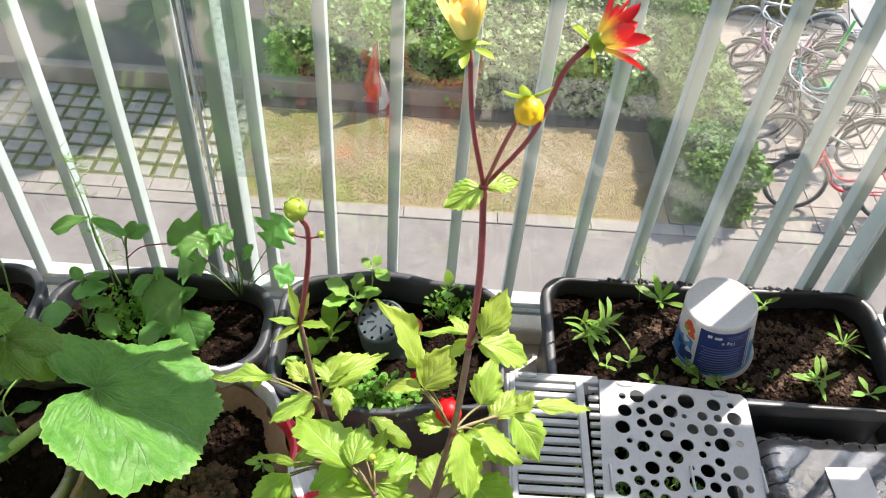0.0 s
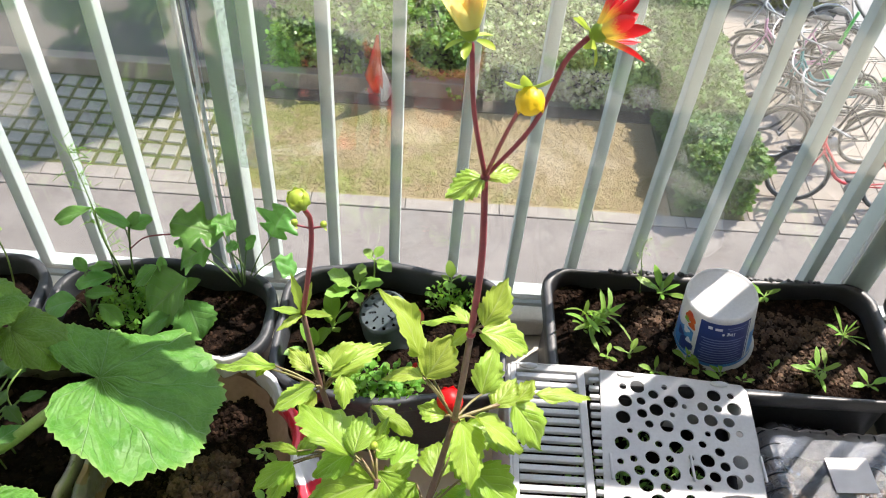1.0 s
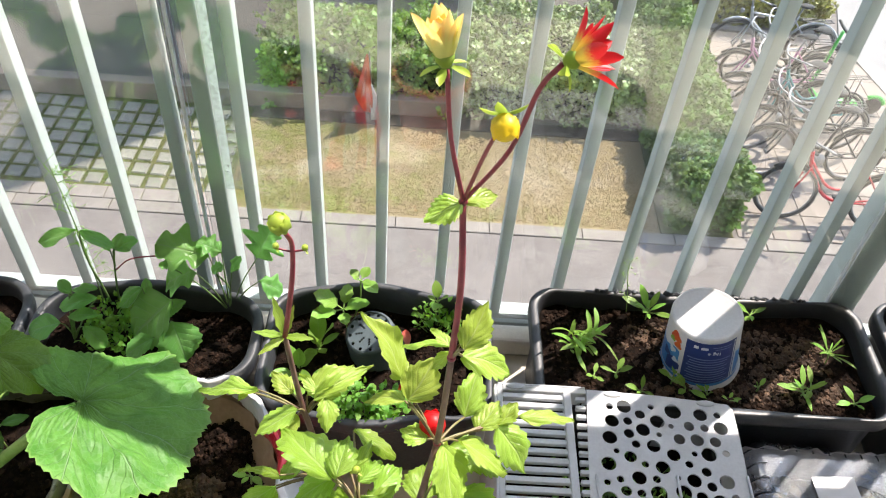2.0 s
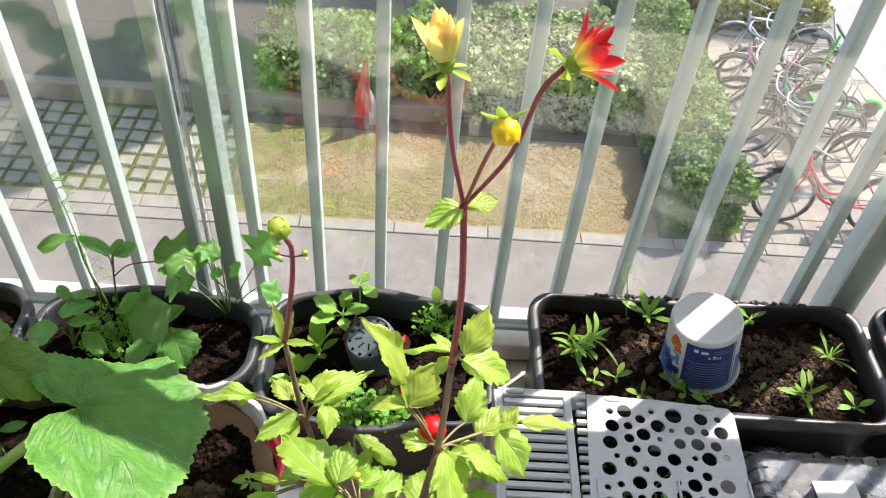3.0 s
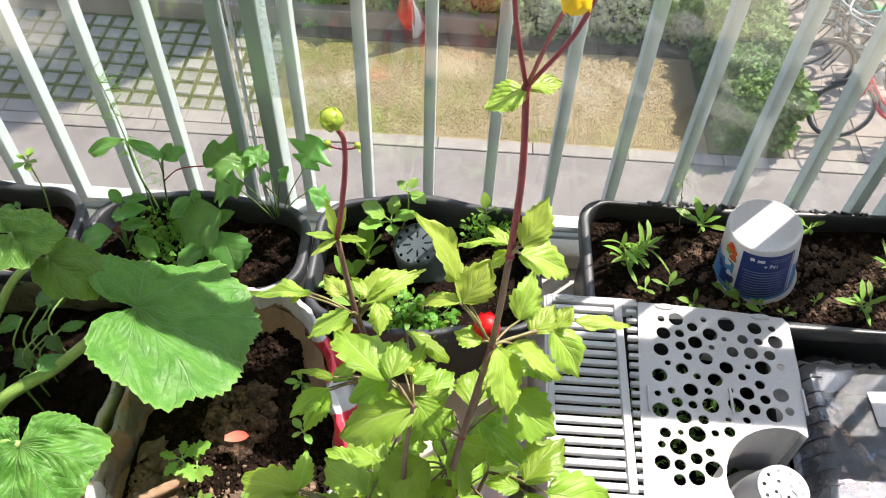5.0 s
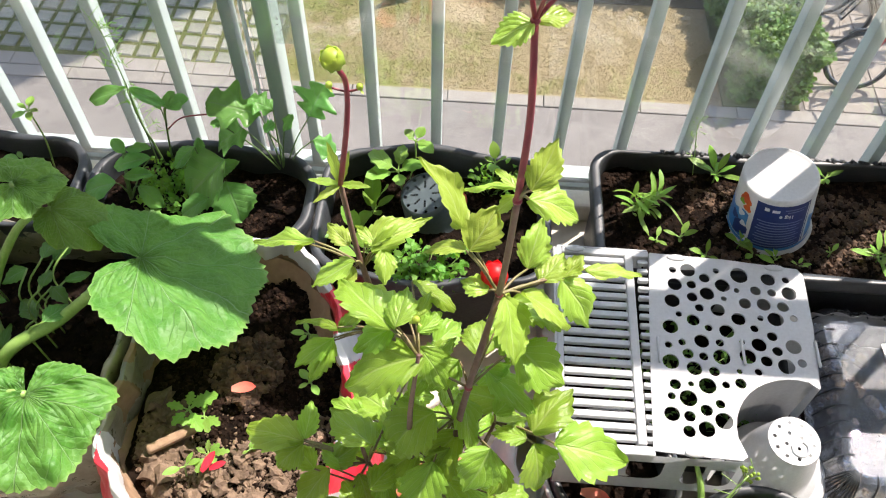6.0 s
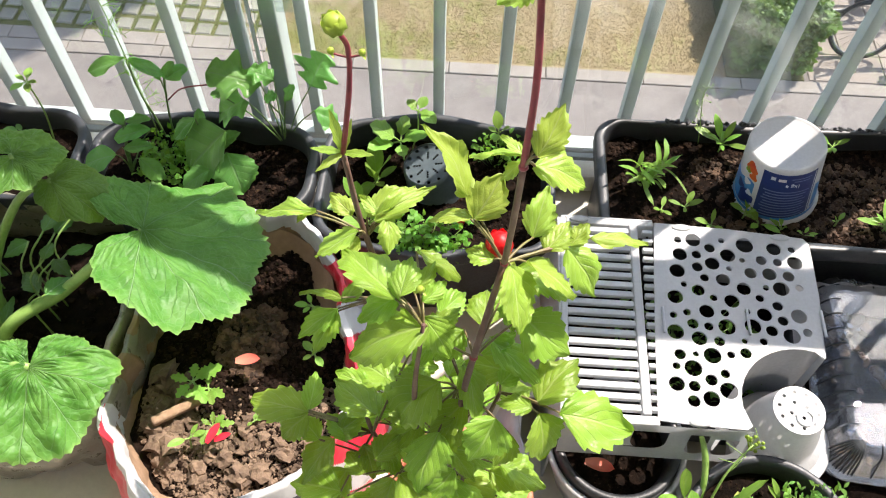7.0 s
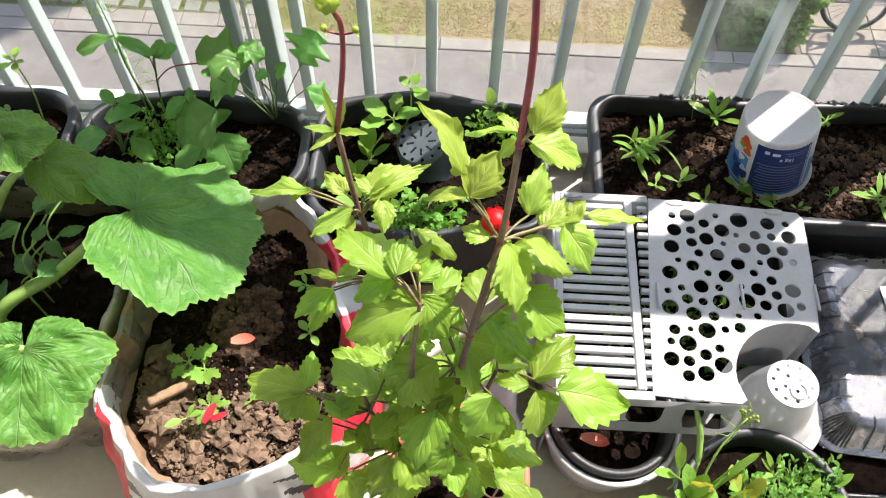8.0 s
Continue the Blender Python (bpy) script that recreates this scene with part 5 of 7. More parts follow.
# slatted half: frame, bar and louvres
bm = bmesh.new()
for lo, hi in (((0.211, -0.566, TOP - 0.020), (0.221, -0.219, TOP - 0.001)), ((0.221, -0.566, TOP - 0.014), (0.345, -0.552, TOP - 0.0005)), ((0.221, -0.230, TOP - 0.014), (0.361, -0.219, TOP - 0.001)), ((0.321, -0.552, TOP - 0.014), (0.334, -0.230, TOP + 0.003))):
    box(bm, lo, hi, 0.002)
part("slat_frame", bm, WHITE_PLASTIC, rack, "", False)
for lo, hi in (((0.207, -0.566, -0.055), (0.211, -0.219, TOP - 0.002)), ((0.213, -0.2185, 0.09), (0.36, -0.215, TOP - 0.002))):
    bm = bmesh.new()
    box(bm, lo, hi, 0.001)
    part("side_wall", bm, WHITE_PLASTIC, rack, "", False)
slat_bm = bmesh.new()
box(slat_bm, (-0.050, -0.0053, -0.007), (0.050, 0.0053, 0.0), 0.0012)
slat_mesh = mesh_of("slat", slat_bm, WHITE_PLASTIC, False)
tooth_bm = bmesh.new()
box(tooth_bm, (-0.0040, -0.0040, -0.008), (0.0125, 0.0040, 0.0), 0.0015)
tooth_mesh = mesh_of("rib", tooth_bm, WHITE_PLASTIC, False)
for i in range(19):
    y = -0.2395 - i * 0.01675
    for me, x, nm in ((slat_mesh, 0.271, "slat"), (tooth_mesh, 0.3455 - i * 0.0004, "rib")):
        o = new(nm, me)
        o.parent = rack
        o.location = Vector((x, y, TOP - 0.001)) - RACK
        o.rotation_euler = (radians(-12), 0, 0)
for x, y in ((0.405, -0.2285), (0.560, -0.2365), (0.242, -0.2225), (0.40, -0.558)):
    bm = bmesh.new()
    lathe(bm, (x, y, TOP + 0.0002), [(0, 0.002), (0.014, 0.002), (0.0155, 0.001), (0.0155, -0.004), (0, -0.004)], 20)
    for v in bm.verts:
        v.co.y = y + (v.co.y - y) * 0.38
    part("foot", bm, WHITE_PLASTIC, rack)
for x, y in ((0.362, -0.40), (0.488, -0.395), (0.599, -0.39)):
    bm = bmesh.new()
    box(bm, (x - 0.002, y - 0.022, TOP), (x + 0.002, y + 0.022, TOP + 0.005), 0.0015)
    part("ridge", bm, WHITE_PLASTIC, rack)

# cutlery cup of the rack, upside down in the notch
cup = thing("cutlery_cup", (NOTCH.x, NOTCH.y, 0.02), "small white plastic cup with drain holes, upside down", "cup")
CT = 0.166
bm = bmesh.new()
lathe(bm, (NOTCH.x - 0.004, NOTCH.y + 0.004, 0), [(0.066, 0.066), (0.068, 0.067), (0.068, 0.071), (0.057, 0.074), (0.0505, 0.11), (0.0385, CT - 0.006), (0.0365, CT - 0.001)], 48)
part("shell", bm, WHITE_PLASTIC, cup)
disc = [(NOTCH.x - 0.004 + 0.0368 * math.cos(2 * math.pi * k / 48), NOTCH.y + 0.004 + 0.0368 * math.sin(2 * math.pi * k / 48)) for k in range(48)]
drain = [(NOTCH.x - 0.004 + r * math.cos(2 * math.pi * k / n + 0.4), NOTCH.y + 0.004 + r * math.sin(2 * math.pi * k / n + 0.4), 0.0030) for r, n in ((0.0275, 10), (0.0125, 4)) for k in range(n)]
sheet_with_holes("drain_plate", disc, drain, CT, 0.002, WHITE_PLASTIC, cup)
bm = bmesh.new()
tube(bm, [(NOTCH.x + 0.012 * math.cos(a) - 0.004 + 0.006, NOTCH.y + 0.012 * math.sin(a) - 0.008, CT + 0.001) for a in (math.pi * 0.9, math.pi * 1.2, math.pi * 1.5, math.pi * 1.8, math.pi * 2.1, math.pi * 2.35)], 0.0018, 6)
part("raised_ridge", bm, WHITE_PLASTIC, cup)
bm = bmesh.new()
lathe(bm, (NOTCH.x, NOTCH.y, 0), [(0.0, -0.054), (0.045, -0.054), (0.058, 0.0), (0.074, 0.056), (0.078, 0.060), (0.078, 0.064), (0.073, 0.064), (0.0, 0.058)], 40)
stand = thing("white_saucer", (NOTCH.x, NOTCH.y, 0.0), "white plastic saucer standing on the floor", "saucer")
part("dish", bm, WHITE_PLASTIC, stand)

# the rack leans on the trough's rim and stands higher than its feet alone
EYE = Vector((0.058, -1.007, 1.27))
for ob in (rack, cup, stand):
    ob.scale = (0.958, 0.958, 0.958)
    ob.location = EYE + (ob.location - EYE) * 0.958

# white film showing between the trough and the food box
film = thing("plastic_sheet", (0.77, -0.292, 0.0), "crumpled white plastic sheet tucked beside the trough", "plastic sheet")
bm = bmesh.new()
grid = [[bm.verts.new((0.62 + 0.30 * i / 40, -0.290 + 0.007 * noise.noise(Vector((i * 0.45, j * 0.5, 2.0))) - 0.010 * (j == 7), 0.002 + 0.0235 * j + (0.010 * noise.noise(Vector((i * 0.3, 0.0, 5.0))) if j == 7 else 0.0))) for j in range(8)] for i in range(41)]
for a, b in zip(grid, grid[1:]):
    for j in range(7):
        bm.faces.new((a[j], b[j], b[j + 1], a[j + 1]))
bmesh.ops.solidify(bm, geom=list(bm.faces), thickness=0.0008)
part("film", bm, BAG_WHITE, film)

# planter under the rack
planter("low_planter", rounded(0.405, -0.385, 0.185, 0.150, 0.03, 48), (0.405, -0.385), 0.120, 0.085, BLACK_PLASTIC, "low black tray of soil beneath the dish rack", lip=0.01, seed=8, crumb_count=300, group="planters on the balcony")


# ---- pots at the front ----
def round_pot(name, at, radius, height, soil_z, material, label, seed, crumb_count=180, group="planters on the balcony"):
    outline = [(at[0] + radius * math.cos(2 * math.pi * k / 56), at[1] + radius * math.sin(2 * math.pi * k / 56)) for k in range(56)]
    return planter(name, outline, at, height, soil_z, material, label, "flower pot", 0.011, 0.03, seed, crumb_count, group=group)


round_pot("black_pot", (0.296, -0.568), 0.092, 0.140, 0.098, BLACK_PLASTIC, "round black pot of bare soil with a fallen petal", 12)
round_pot("herb_pot", (0.490, -0.700), 0.116, 0.160, 0.122, GREY_PLASTIC, "round slate grey pot of feathery seedlings", 13, 260)
round_pot("dahlia_pot", (0.072, -0.684), 0.098, 0.200, 0.165, TERRACOTTA, "terracotta coloured plastic pot holding the dahlia", 14)
outer = thing("white_pot", (0.296, -0.568, 0.0), "white plastic outer pot round the black one", "flower pot", "planters on the balcony")
bm = bmesh.new()
lathe(bm, (0.296, -0.568, 0.0), [(0.0, 0.002), (0.074, 0.002), (0.077, 0.006), (0.094, 0.116), (0.1005, 0.119), (0.1025, 0.123), (0.1005, 0.127), (0.0945, 0.1265), (0.0935, 0.118), (0.088, 0.06)], 56)
part("shell", bm, BAG_WHITE, outer)
bag_under = thing("plastic_sack", (0.26, -0.60, 0.0), "crumpled white plastic sack under the black pot", "sack")
bm = bmesh.new()
ring_walls(bm, rounded(0.274, -0.622, 0.118, 0.150, 0.04, 48, 0.1), (0.274, -0.622), [(-0.030, 0.002), (-0.020, 0.012), (-0.010, 0.03), (0.000, 0.07), (0.010, 0.112), (0.016, 0.104)])
for v in bm.verts:
    k = noise.noise(v.co * 34)
    v.co += Vector((k, noise.noise(v.co * 34 + Vector((5, 0, 0))), 0)) * 0.008
part("film", bm, BAG_WHITE, bag_under)


# ---- bag of soil, white with red and black print ----
def sack(name, outline, top, label, seed, materials, collar, wrinkle=0.010, flare=0.02):
    """A cut-open sack: crumpled sides, a rolled rim and an inner lining."""
    cx, cy = sum(p[0] for p in outline) / len(outline), sum(p[1] for p in outline) / len(outline)
    t = thing(name, (cx, cy, 0.0), label, "sack")
    line = []
    for p, q in zip(outline, outline[1:] + outline[:1]):
        k = max(3, int(math.dist(p, q) / 0.012))
        line += [(p[0] + (q[0] - p[0]) * i / k, p[1] + (q[1] - p[1]) * i / k) for i in range(k)]
    for _ in range(2):
        line = [((a[0] + 2 * b[0] + c[0]) / 4, (a[1] + 2 * b[1] + c[1]) / 4) for a, b, c in zip(line[-1:] + line, line, line[1:] + line[:1])]
    bm = bmesh.new()
    steps = [(-0.016, 0.003), (-0.030, 0.02), (-0.034, 0.07), (-0.030, 0.12), (-0.020, top - 0.055), (-0.010, top - 0.022), (-0.004, top), (0.004, top + 0.001), (0.009, top - 0.010), (0.010, top - 0.05), (0.012, top - 0.13)]
    levels = []
    for (i0, z0), (i1, z1) in zip(steps, steps[1:]):
        n = max(1, int(abs(z1 - z0) / 0.016))
        levels += [(i0 + (i1 - i0) * k / n, z0 + (z1 - z0) * k / n) for k in range(n)]
    rings = ring_walls(bm, line, (cx, cy), levels + steps[-1:])
    for ring in rings:
        for i, v in enumerate(ring):
            q = Vector((v.co.x * 26, v.co.y * 26, v.co.z * 16 + seed))
            d = Vector((v.co.x - cx, v.co.y - cy, 0)).normalized()
            v.co += d * wrinkle * (noise.noise(q) + 0.5 * noise.noise(q * 2.3))
            if v.co.z > 0.11:
                v.co.z += min(1.0, (v.co.z - 0.11) / 0.04) * collar * noise.noise(Vector((v.co.x * 13, v.co.y * 13, seed + 3)))
    for f in bm.faces:
        f.material_index = 0
    return t, bm, rings, line, (cx, cy)


def printed(bm, cx, cy, rule):
    for f in bm.faces:
        c = f.calc_center_median()
        f.material_index = rule(math.degrees(math.atan2(c.y - cy, c.x - cx)), c.z, f)


BAG = [(-0.205, -0.262), (-0.135, -0.345), (-0.098, -0.45), (-0.072, -0.57), (-0.122, -0.676), (-0.200, -0.712), (-0.285, -0.742), (-0.350, -0.702), (-0.414, -0.612), (-0.405, -0.46), (-0.375, -0.32), (-0.29, -0.262)]
soil_sack, bm, rings, line, mid = sack("soil_sack", BAG, 0.222, "cut-open white soil sack with red and black print", 4.0, None, 0.014)
bmesh.ops.subdivide_edges(bm, edges=list(bm.edges), cuts=4, use_grid_fill=True)


def bag_rule(a, z, f):
    c = f.calc_center_median()
    inner = f.normal.x * (c.x - mid[0]) + f.normal.y * (c.y - mid[1]) > 0.002
    stroke = noise.noise(Vector((c.x * 22 + c.z * 30, c.x * 9 - c.z * 26, 3.7)))
    if -118 < a < -50:
        if inner and z < 0.214:
            return 2
        return 2 if stroke > 0.16 and z < 0.200 else (1 if a > -60 and z < 0.17 else 0)
    if a > 96 or a < -152:
        return 3 if noise.noise(Vector((a * 0.05, z * 30, 3.0))) > 0.22 else 4
    if a < -118:
        if inner:
            return 0 if z > 0.168 + 0.03 * stroke else 3
        return 1 if z < 0.208 + 0.03 * stroke else 0
    if inner and a > 20 and z < 0.184 + 0.02 * stroke:
        return 3
    if a < 73:
        return 1 if math.sin(a * 0.15 + z * 34) > -0.05 and z < 0.236 else 0
    return 0


bm.normal_update()
printed(bm, *mid, bag_rule)
part("film", bm, [BAG_WHITE, BAG_RED, BAG_BLACK, BROWN_PAPER, FOIL], soil_sack, "white film with red bands and black shapes")
inner = [(mid[0] + (x - mid[0]) * 0.93, mid[1] + (y - mid[1]) * 0.93) for x, y in line]
soil_bed(inner, mid, 0.138, soil_sack, 31, 0.022, 0.0, 22)
crumbs("crumb_layer", inner, mid, 0.139, 5000, 0.0042, CRUMB, soil_sack, 33, 0.95, soil_lift(31, 0.022))
front_part = [(x, y) for x, y in inner if y < -0.50]
crumbs("clod_layer", front_part, (-0.285, -0.575), 0.140, 3600, 0.0036, DRY_CRUMB, soil_sack, 35, 0.9, soil_lift(31, 0.022), "pale dry clods of earth")
crumbs("coarse_earth", front_part, (-0.300, -0.590), 0.141, 240, 0.0105, DRY_CRUMB, soil_sack, 36, 0.85, soil_lift(31, 0.022), "larger dry clods of earth", 2)
crumbs("lump_layer", [(-0.37, -0.50), (-0.33, -0.50), (-0.31, -0.60), (-0.33, -0.68), (-0.37, -0.62)], (-0.345, -0.585), 0.146, 26, 0.0175, DRY_CRUMB, soil_sack, 37, 0.9, soil_lift(31, 0.022), "fist-shaped lumps of dry earth", 2)
crumbs("brown_earth", [(-0.30, -0.40), (-0.22, -0.39), (-0.20, -0.46), (-0.25, -0.52), (-0.31, -0.48)], (-0.255, -0.455), 0.141, 420, 0.0075, CLUMP, soil_sack, 38, 1.0, soil_lift(31, 0.022), "brown clods of earth", 2)
bm = bmesh.new()
ring_walls(bm, [(mid[0] + (x - mid[0]) * 0.962, mid[1] + (y - mid[1]) * 0.962) for x, y in line], mid, [(0.0, 0.158), (0.004, 0.148), (0.012, 0.130)])
for v in bm.verts:
    k = Vector((v.co.x * 30, v.co.y * 30, v.co.z * 30))
    back, high = min(1, max(0, (v.co.y + 0.43) / 0.08)), (v.co.z - 0.130) / 0.028
    v.co += Vector(((mid[0] - v.co.x) * 0.10 * (1 - high), -0.030 * (1 - high), 0.024 * high)) * back
    v.co += Vector((noise.noise(k), noise.noise(k + Vector((7, 0, 0))), 1.3 * noise.noise(k * 0.6))) * 0.012
part("paper_lining", bm, BROWN_PAPER, soil_sack, "torn brown paper lining")
chip = thing("wood_chip", (-0.333, -0.578, 0.165), "pale wood chip lying on the soil", "wood chip")
bm = bmesh.new()
box(bm, (-0.370, -0.587, 0.158), (-0.298, -0.573, 0.172), 0.004, Matrix.Translation((-0.333, -0.578, 0.165)) @ pose(0, 0, 0, 8, 10, 38) @ Matrix.Translation((0.333, 0.578, -0.165)))
part("splinter", bm, BARK, chip)

BAG2 = [(-0.455, -0.245), (-0.425, -0.33), (-0.430, -0.47), (-0.455, -0.575), (-0.60, -0.62), (-0.78, -0.58), (-0.80, -0.40), (-0.76, -0.27), (-0.60, -0.245)]
film_sack, bm, rings, line, mid = sack("compost_sack", BAG2, 0.205, "dull silvery compost sack holding the squash plant", 9.0, None, 0.020, 0.014)
part("film", bm, FOIL, film_sack)
inner = [(mid[0] + (x - mid[0]) * 0.93, mid[1] + (y - mid[1]) * 0.93) for x, y in line]
soil_bed(inner, mid, 0.118, film_sack, 41, 0.016, 0.0, 18)
crumbs("crumb_layer", inner, mid, 0.12, 500, 0.006, CRUMB, film_sack, 43, 0.95, soil_lift(41, 0.016))


# ---- clear food box used as a seed house ----
BOXC = (0.755, -0.432)
food_box = thing("food_box", (*BOXC, 0.03), "clear ribbed plastic food box with a blank white sticker", "plastic box")


def box_line(inset, n=112):
    return rounded(BOXC[0], BOXC[1], 0.142 - inset, 0.165 - inset, 0.035, n, radians(-4))


bm = bmesh.new()
base_line = box_line(0.0)
levels = [(0.030, 0.032), (0.024, 0.036), (0.012, 0.085), (0.001, 0.094), (-0.006, 0.096), (-0.006, 0.101), (0.004, 0.102)]
ring_walls(bm, base_line, BOXC, levels)
part("tray", bm, CLEAR_PLASTIC, food_box)
def even_line(line, count):
    """The same closed outline with points at even steps."""
    steps = [math.dist(p, q) for p, q in zip(line, line[1:] + line[:1])]
    total, out, k, run = sum(steps), [], 0, 0.0
    for n in range(count):
        want = total * n / count
        while run + steps[k] < want:
            run += steps[k]
            k += 1
        f = (want - run) / steps[k]
        p, q = line[k], line[(k + 1) % len(line)]
        out.append((p[0] + (q[0] - p[0]) * f, p[1] + (q[1] - p[1]) * f))
    return out


lid_line = even_line([p for p, q in zip(base_line, base_line[1:] + base_line[:1]) if math.dist(p, q) > 1e-5], 216)
bm = bmesh.new()
rings = []
for inset, z in ((-0.007, 0.103), (0.001, 0.106), (0.008, 0.122), (0.015, 0.142), (0.024, 0.152), (0.034, 0.155), (0.038, 0.1535)):
    ring = []
    for i, (x, y) in enumerate(lid_line):
        d = math.hypot(x - BOXC[0], y - BOXC[1])
        k = (d - inset - (0.0016 if (i // 2) % 2 and 0.105 < z < 0.150 else 0)) / d
        ring.append(bm.verts.new((BOXC[0] + (x - BOXC[0]) * k, BOXC[1] + (y - BOXC[1]) * k, z)))
    rings.append(ring)
for a, b in zip(rings, rings[1:]):
    for i in range(len(a)):
        bm.faces.new((a[i], a[(i + 1) % len(a)], b[(i + 1) % len(a)], b[i]))
bm.faces.new(rings[-1])
part("lid", bm, CLEAR_PLASTIC, food_box, "", False)
# Thin dark tubes: their colour paints the shade in the clear lid's grooves.
for i, (x, y) in enumerate(base_line):
    before, after = base_line[i - 1], base_line[(i + 1) % len(base_line)]
    if math.dist(before, (x, y)) < 0.004 and i % 3:
        continue
    away = Vector((after[1] - before[1], before[0] - after[0])).normalized()
    nx, ny = (away if away.dot(Vector((x - BOXC[0], y - BOXC[1]))) > 0 else -away)
    bm = bmesh.new()
    tube(bm, [(x - nx * 0.001, y - ny * 0.001, 0.106), (x - nx * 0.009, y - ny * 0.009, 0.130), (x - nx * 0.020, y - ny * 0.020, 0.1515), (x - nx * 0.034, y - ny * 0.034, 0.1560)], [0.0012, 0.0016, 0.0012], 5, 3)
    part("rib", bm, GROOVE_SHADE, food_box)
bm = bmesh.new()
box(bm, (-0.035, -0.030, 0.1565), (0.035, 0.030, 0.1572), 0, Matrix.Translation((0.757, -0.371, 0)) @ pose(0, 0, 0, 0, 0, 3))
part("sticker", bm, BAG_WHITE, food_box, "blank white paper sticker", False)
box_soil = [(BOXC[0] + (x - BOXC[0]) * 0.86, BOXC[1] + (y - BOXC[1]) * 0.86) for x, y in base_line]
soil_bed(box_soil, BOXC, 0.060, food_box, 51, 0.012, 0.0, 12)
crumbs("bark_litter", box_soil, BOXC, 0.064, 260, 0.010, DRY_CRUMB, food_box, 53, 0.9, None, "brown litter and bark")
planter("seed_tray", rounded(0.80, -0.44, 0.20, 0.20, 0.02, 40), (0.80, -0.44), 0.034, 0.020, BLACK_PLASTIC, "shallow black tray beneath the clear food box", lip=0.01, taper=0.008, seed=9, crumb_count=60)


# ---- small net pot lying upside down in the wavy planter ----
net = thing("net_pot", (0.0, -0.165, 0.12), "blue-grey plastic net pot with holes lying upside down", "net pot")
axis = Vector((-0.22, -0.16, 0.96)).normalized()
NB = Vector((0.006, -0.128, 0.140))
bm = bmesh.new()
lathe(bm, NB, [(0.052, 0.0), (0.053, 0.004), (0.050, 0.006), (0.0435, 0.060), (0.042, 0.066), (0.0385, 0.068)], 40, axis)
part("shell", bm, NET_PLASTIC, net)
m3 = axis.to_track_quat("Z", "Y").to_matrix().to_4x4()
ring_holes = [(0.034 * math.cos(2 * math.pi * k / 12), 0.034 * math.sin(2 * math.pi * k / 12), 0.0030) for k in range(12)]
slots = [(r * math.cos(2 * math.pi * k / 8 + 0.2), r * math.sin(2 * math.pi * k / 8 + 0.2), 0.0021) for k in range(8) for r in (0.014, 0.0185, 0.023)]
base_plate = sheet_with_holes("holed_base", [(0.039 * math.cos(2 * math.pi * k / 40), 0.039 * math.sin(2 * math.pi * k / 40)) for k in range(40)], ring_holes + slots, 0.0, 0.002, NET_PLASTIC, None)
base_plate.data.transform(Matrix.Translation(NB - net.location) @ m3 @ Matrix.Translation((0, 0, 0.066)))
base_plate.parent = net


# ---- squash plant ----
squash = thing("squash_plant", (-0.62, -0.42, 0.118), "squash plant with broad toothed green leaves", "plant")
big = Vector((-0.382, -0.390, 0.335))
part("leaf", palmate_bm(big, (0.40, 0.30, 0.80), (0.774, 0.359, -0.522), [0.045, 0.075, 0.099, 0.126, 0.139, 0.143, 0.167, 0.179, 0.171, 0.173, 0.172, 0.172, 0.168, 0.171, 0.186, 0.191, 0.196, 0.181, 0.198, 0.141, 0.114, 0.106, 0.107, 0.119, 0.117, 0.109, 0.1, 0.067, 0.049, 0.037], 0.03, teeth=62, fold=0.045, folds=7, gap=0.097, tooth=0.024, wave=0.07, rings=30, quilt=0.0015), SQUASH_LEAF, squash, "broad sunlit leaf with pale veins")
low = Vector((-0.455, -0.611, 0.355))
part("leaf", palmate_bm(low, (0.25, -0.10, 0.95), (0.14, -0.98, -0.14), [0.036, 0.045, 0.060, 0.075, 0.085, 0.092, 0.104, 0.110, 0.116, 0.096, 0.094, 0.102, 0.072, 0.056, 0.040], 0.16, teeth=52, fold=0.075, folds=7, gap=0.06, tooth=0.024, wave=0.13, rings=26, quilt=0.003), SQUASH_LEAF, squash)
upper = Vector((-0.540, -0.345, 0.425))
part("leaf", palmate_bm(upper, (0.28, 0.10, 0.9), (0.95, 0.08, -0.3), [0.045, 0.055, 0.060, 0.052, 0.048, 0.050, 0.070, 0.066, 0.060, 0.058, 0.050], 0.20, teeth=36, fold=0.06, folds=7, gap=0.05, wave=0.10, tooth=0.028, rings=18), SQUASH_LEAF, squash)
fourth = Vector((-0.503, -0.352, 0.385))
part("leaf", palmate_bm(fourth, (0.3, -0.2, 0.85), (0.87, -0.31, -0.38), [0.018, 0.024, 0.036, 0.055, 0.080, 0.070, 0.048, 0.038, 0.026], 0.28, teeth=30, fold=0.08, folds=7, gap=0.12, rings=16), SQUASH_LEAF, squash)
